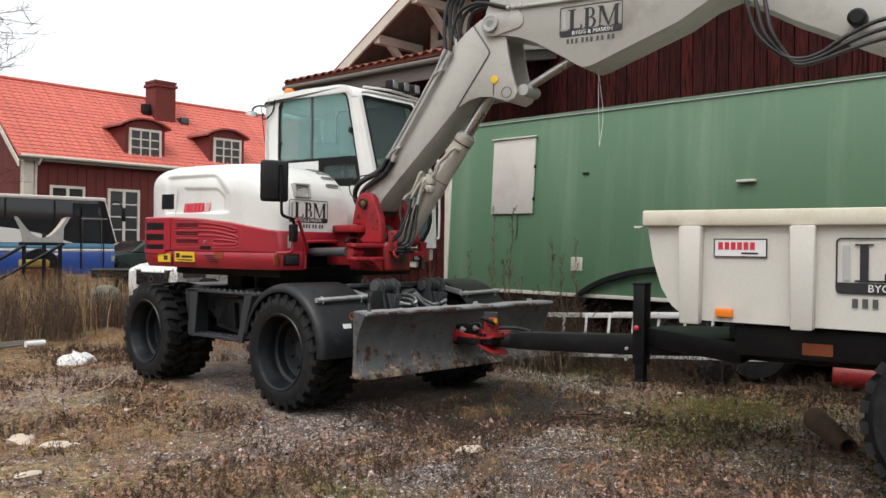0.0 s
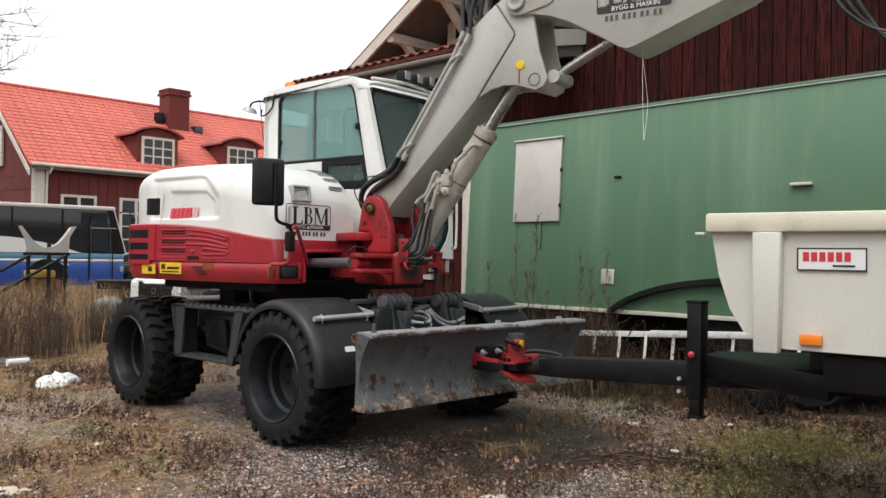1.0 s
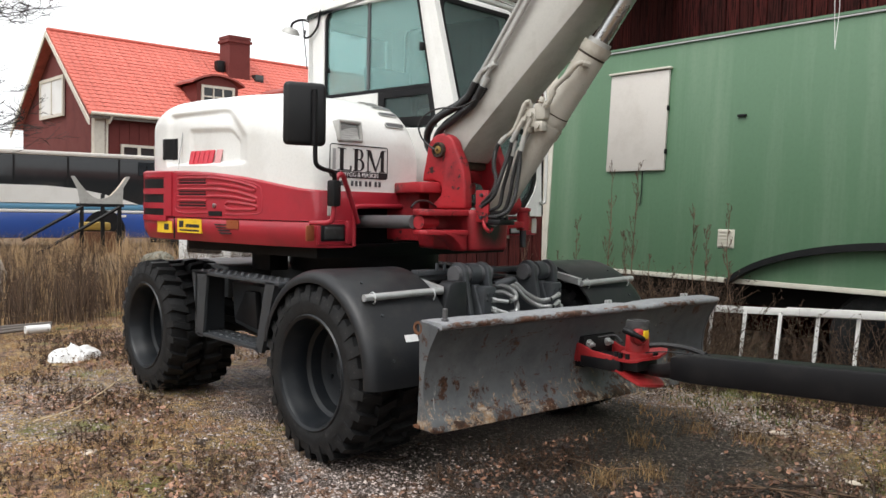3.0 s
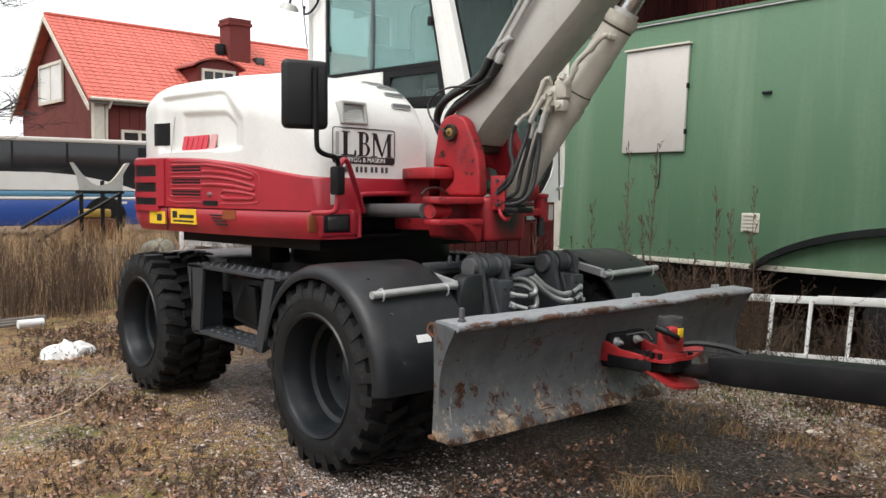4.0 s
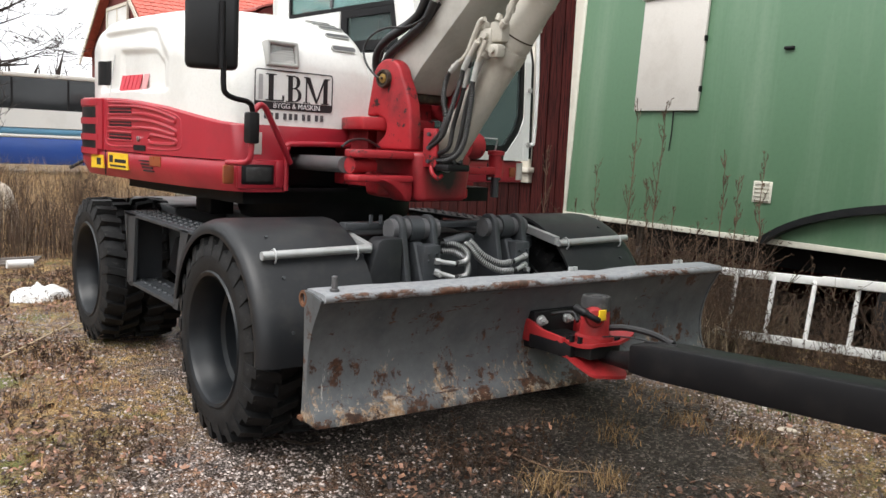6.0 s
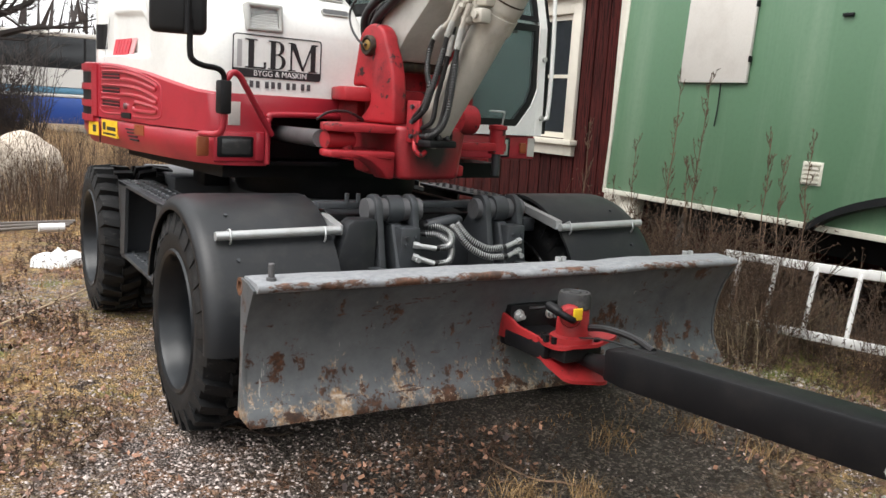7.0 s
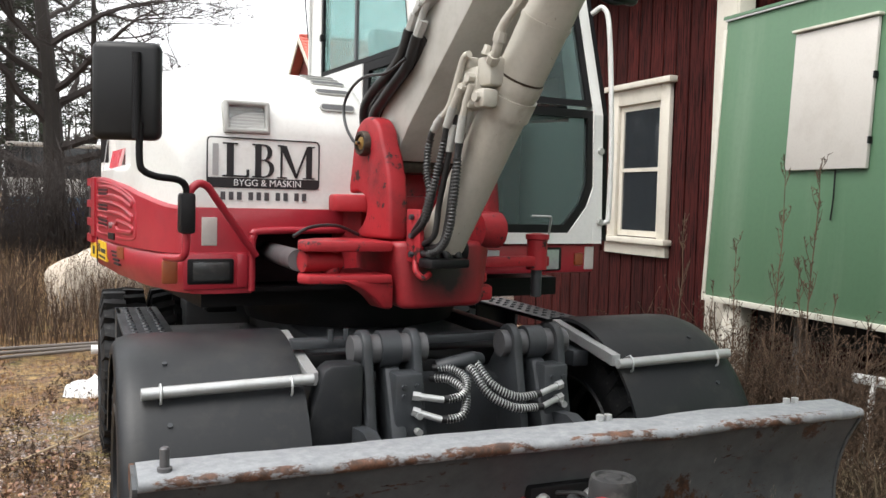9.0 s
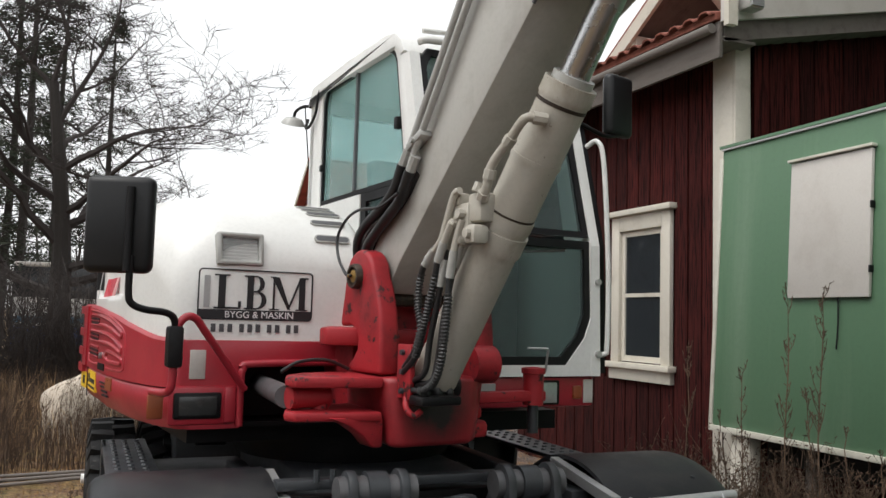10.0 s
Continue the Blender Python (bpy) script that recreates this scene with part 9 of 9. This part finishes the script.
def twigs_on_ground():
    for k in range(14):
        t = thing("fallen_branch", "thin dark fallen branch on the gravel", "branch", group="fallen branches")
        cx, cy = 0.55 + rng.normal(0, 0.25), -2.15 + rng.normal(0, 0.2)
        if k > 9:
            cx, cy = rng.uniform(-3.5, 1.0), rng.uniform(-3.5, 0)
        a, l = rng.uniform(0, 3.14), rng.uniform(0.4, 0.9)
        pts = [(cx + math.cos(a) * l * s, cy + math.sin(a) * l * s + rng.normal(0, 0.02), height(cx, cy) + 0.012 + abs(rng.normal(0, 0.025))) for s in (-0.5, -0.2, 0.1, 0.5)]
        tube_part("twig", pts, 0.006, M_DEADWEED, t, n=5)


twigs_on_ground()


# ---- gravel and leaves ----
def pebbles():
    verts, faces = [], []
    base = [(1, 0, 0), (-1, 0, 0), (0, 1, 0), (0, -1, 0), (0, 0, 1), (0, 0, -1)]
    tri = [(0, 2, 4), (2, 1, 4), (1, 3, 4), (3, 0, 4), (2, 0, 5), (1, 2, 5), (3, 1, 5), (0, 3, 5)]
    n = 0
    while n < 60000:
        x, y = rng.uniform(-5.0, 2.6), rng.uniform(-5.0, 3.5)
        if rng.random() > 0.55 - patchy(x, y, 0.55) * 0.9 - 0.05 * y + 0.08 * (x + 1) - (0.75 if math.hypot(x - 0.3, y + 0.75) < 1.35 + 0.5 * patchy(x, y, 1.6, 4.0) else 0) - (0.35 if math.hypot(x - 1.6, y + 2.95) < 1.6 else 0):
            continue
        n += 1
        s = rng.uniform(0.004, 0.011) * (1.9 if rng.random() < 0.04 else 1)
        a = rng.uniform(0, 6.28)
        ca, sa, z = math.cos(a) * s, math.sin(a) * s, height(x, y) + s * 0.25
        k1, k2 = rng.uniform(0.6, 1.2), rng.uniform(0.4, 0.8)
        i = len(verts)
        verts += [(x + px * ca - py * sa * k1, y + px * sa + py * ca * k1, z + pz * s * k2) for px, py, pz in base]
        faces += [(a_ + i, b_ + i, c_ + i) for a_, b_, c_ in tri]
    mesh_stuff("gravel", verts, faces, M_PEBBLE, "loose wet grey gravel", "gravel")


def leaves():
    verts, faces = [], []
    for _ in range(100000):
        x, y = rng.uniform(-6, 3.4), rng.uniform(-5.5, 6.5)
        if under_machine(x, y) or patchy(x, y, 0.9, 2.0) + 0.5 * patchy(x, y, 2.7, 3.0) + rng.normal(0, 0.12) < 0.02:
            continue
        s, a, z = rng.uniform(0.006, 0.021) * (1.4 if rng.random() < 0.1 else 1), rng.uniform(0, 6.28), height(x, y)
        u, v = Vector((math.cos(a), math.sin(a), rng.normal(0, 0.45))) * s, Vector((-math.sin(a), math.cos(a), rng.normal(0, 0.5))) * s * 0.6
        p = Vector((x, y, z + 0.012))
        i = len(verts)
        verts += [tuple(p - u), tuple(p + v), tuple(p + u), tuple(p - v)]
        faces.append((i, i + 1, i + 2, i + 3))
    mesh_stuff("fallen_leaves", verts, faces, M_LEAF, "brown fallen leaves and litter", "leaves")


pebbles()
leaves()


# ---- trees ----
def bare_tree(x, y, h, r0, seed, label, levels=5, lean=0.0, spread=1.0, group="", boughs=()):
    r = random.Random(seed)
    t = thing("bare_tree", label, "tree", Matrix.Translation((x, y, -0.05)), group)
    trunk, crown = bmesh.new(), bmesh.new()

    def limb(bm, p, d, l, rad, depth):
        n = 8 if depth < 2 else (5 if depth < 3 else 3)
        pts, rs = [p.copy()], [rad]
        for k in range(n):
            j = 0.05 if depth == 0 else (0.21 if depth < 3 else 0.24)
            d = (d + Vector((r.gauss(0, j), r.gauss(0, j), r.gauss(0.02, 0.08)))).normalized()
            p = p + d * l / n
            pts.append(p.copy())
            rs.append(max(0.004, rad * (1 - ((0.6 if boughs else 0.93) if depth == 0 else 0.88) * (k + 1) / n)))
        add_tube(bm, pts, rs, 8 if depth == 0 else (5 if depth < 3 else 3))
        if depth >= levels:
            return
        if depth == 0 and boughs:
            for s, dx, dy, dz, bl in boughs:
                i = min(n - 1, int(s * n))
                limb(crown, pts[i].lerp(pts[i + 1], s * n - i), Vector((dx, dy, dz)).normalized(), bl, rs[i] * 0.52, 1)
            return
        kids = 9 if depth == 0 else (5 if depth < 3 else 4)
        for c in range(kids):
            s = r.uniform(0.25, 1.0) if depth == 0 else r.uniform(0.2, 1.0)
            i = min(n - 1, int(s * n))
            b = pts[i].lerp(pts[i + 1], s * n - i)
            a = r.uniform(0, 2 * math.pi)
            side = Vector((math.cos(a), math.sin(a), 0)) * spread
            nd = (d * (0.55 if depth else 0.5) + side * r.uniform(0.5, 1.0) + Vector((0, 0, r.uniform(-0.25, 0.35)))).normalized()
            limb(crown, b, nd, l * (r.uniform(0.35, 0.55) if depth == 0 else r.uniform(0.4, 0.65)), max(0.008, rs[i] * (0.55 if depth else 0.42)), depth + 1)

    limb(trunk, Vector((0, 0, 0)), Vector((lean, 0, 1)).normalized(), h * 0.85, r0, 0)
    tr = part("trunk", trunk, M_BARK, t)
    part("crown", crown, M_TWIG, tr, "bare twiggy crown")
    return t


def pine(x, y, h, seed):
    r = random.Random(seed)
    t = thing("pine_tree", "dark pine with thin drooping needle sprays", "tree", Matrix.Translation((x, y, -0.05)), "pines behind the yard")
    bm = bmesh.new()
    add_tube(bm, [(0, 0, 0), (r.gauss(0, 0.1), r.gauss(0, 0.1), h * 0.5), (0, 0, h)], [0.17, 0.12, 0.03], 7)
    verts, faces = [], []
    for k in range(int(h * 9)):
        z = h * r.uniform(0.12, 1.0)
        a = r.uniform(0, 6.28)
        l = (1 - z / h) * 1.5 + 0.5
        d = Vector((math.cos(a), math.sin(a), r.uniform(-0.25, 0.2)))
        if r.random() < 0.6:
            add_tube(bm, [(0, 0, z), tuple(Vector((0, 0, z)) + d * l)], [0.025, 0.006], 4)
        for _ in range(44):
            p = Vector((0, 0, z)) + d * l * r.uniform(0.25, 1.05) + Vector((r.gauss(0, 0.12), r.gauss(0, 0.12), r.gauss(0, 0.1)))
            u = Vector((r.gauss(0, 1), r.gauss(0, 1), r.gauss(0, 0.5))).normalized() * r.uniform(0.08, 0.2)
            v = Vector((r.gauss(0, 1), r.gauss(0, 1), r.gauss(0, 0.5))).normalized() * 0.034
            i = len(verts)
            verts += [tuple(p - u - v), tuple(p - u + v), tuple(p + u)]
            faces.append((i, i + 1, i + 2))
    tr = part("trunk", bm, M_BARK, t)
    me = bpy.data.meshes.new("needles")
    me.from_pydata(verts, [], faces)
    me.materials.append(M_NEEDLE)
    ob = new("needles", me)
    ob.parent = tr
    return t


bare_tree(-1.85, 17.2, 8.0, 0.27, 5, "large bare leafless tree with a twiggy spreading crown", 5, 0.12, boughs=(
    (0.3, -1, 0.2, 0.15, 3.2), (0.34, 1, -0.2, 0.12, 3.0), (0.38, 1, -0.2, 0.4, 3.6), (0.45, -1, -0.3, 0.7, 4.0), (0.5, 0.3, 1, 0.5, 3.5), (0.52, 1, 0.1, 0.35, 3.7), (0.56, 1, -0.4, 0.8, 3.4), (0.6, -0.6, -0.8, 0.6, 3.6), (0.68, -0.9, 0.1, 0.9, 4.5),
    (0.7, 1, -0.3, 0.8, 3.6), (0.78, 0.2, 0.9, 0.8, 3.6), (0.85, 0.5, 0.1, 1.0, 3.8), (0.95, -0.3, 0.2, 1.0, 4.2), (1.0, 0.2, -0.1, 1.0, 4.0)))
bare_tree(-6.5, 13.5, 9.0, 0.14, 9, "bare leafless tree with thin drooping branches", 5, 0.05)
bare_tree(-9.5, 22.0, 12.0, 0.2, 12, "bare leafless tree behind the tall grass", 4)
for k, (x, y, h) in enumerate(((-3.4, 27, 15), (-5.2, 24, 14), (-4.2, 31, 17), (-7.0, 29, 16), (-9.0, 26, 15), (-2.6, 33, 16), (-6.2, 35, 18), (-11, 32, 17), (-0.8, 36, 15), (-13, 28, 16))):
    pine(x, y, h, 70 + k)
for k in range(30):
    r = random.Random(200 + k)
    x, y = (r.uniform(-9, 0.2), r.uniform(11.5, 17)) if k < 12 else (r.uniform(-3.8, -0.6), r.uniform(11.3, 16))
    b = thing("leafless_shrub", "leafless brown shrub in the tall grass", "shrub", Matrix.Translation((x, y, 0)), "shrubs in the grass")
    bm = bmesh.new()
    for _ in range(34):
        a, l = r.uniform(0, 6.28), r.uniform(0.9, 2.6)
        d = Vector((math.cos(a) * r.uniform(0.1, 0.5), math.sin(a) * r.uniform(0.1, 0.5), 1)).normalized()
        e = d * l + Vector((r.gauss(0, 0.1), r.gauss(0, 0.1), 0))
        add_tube(bm, [(0, 0, -0.05), tuple(d * l * 0.5), tuple(e)], [0.012, 0.008, 0.003], 4)
        for _ in range(9):
            c = d * l * r.uniform(0.3, 1)
            add_tube(bm, [tuple(c), tuple(c + Vector((r.gauss(0, 0.2), r.gauss(0, 0.2), r.uniform(0.1, 0.35))))], [0.005, 0.002], 3)
    part("stem_spray", bm, M_TWIG, b)
# far leafless wood and an added light-blocking ring, closing the view all round: slender stems and twigs
rr = random.Random(3)
verts, faces = [], []


def far_stems(n, a0, a1, d0, d1, top):
    for k in range(n):
        a, d = rr.uniform(radians(a0), radians(a1)), rr.uniform(d0, d1)
        crown = top + 2.5 * math.sin(a * 9) + 1.5 * math.sin(a * 23)
        x, y, z, h = d * math.cos(a), d * math.sin(a), max(0.0, crown) * rr.random() ** 1.3 - 0.5, rr.uniform(1.2, 4.5)
        w, lx, ly, turn = rr.uniform(0.05, 0.2) * d / 45, rr.gauss(0, 0.8), rr.gauss(0, 0.8), rr.uniform(0, 3.14)
        i = len(verts)
        verts.extend([(x - w * math.cos(turn), y - w * math.sin(turn), z), (x + w * math.cos(turn), y + w * math.sin(turn), z), (x + lx, y + ly, z + h)])
        faces.append((i, i + 1, i + 2))


far_stems(6000, -20, 330, 70, 95, 5)
# nearer ring, out of view, added to hold back light from the low sky
far_stems(16000, 112, 325, 42, 58, 9)
mesh_stuff("far_wood_and_screen", verts, faces, M_TWIG, "leafless brown wood along the horizon, with an added unseen ring blocking low sky light", "trees")
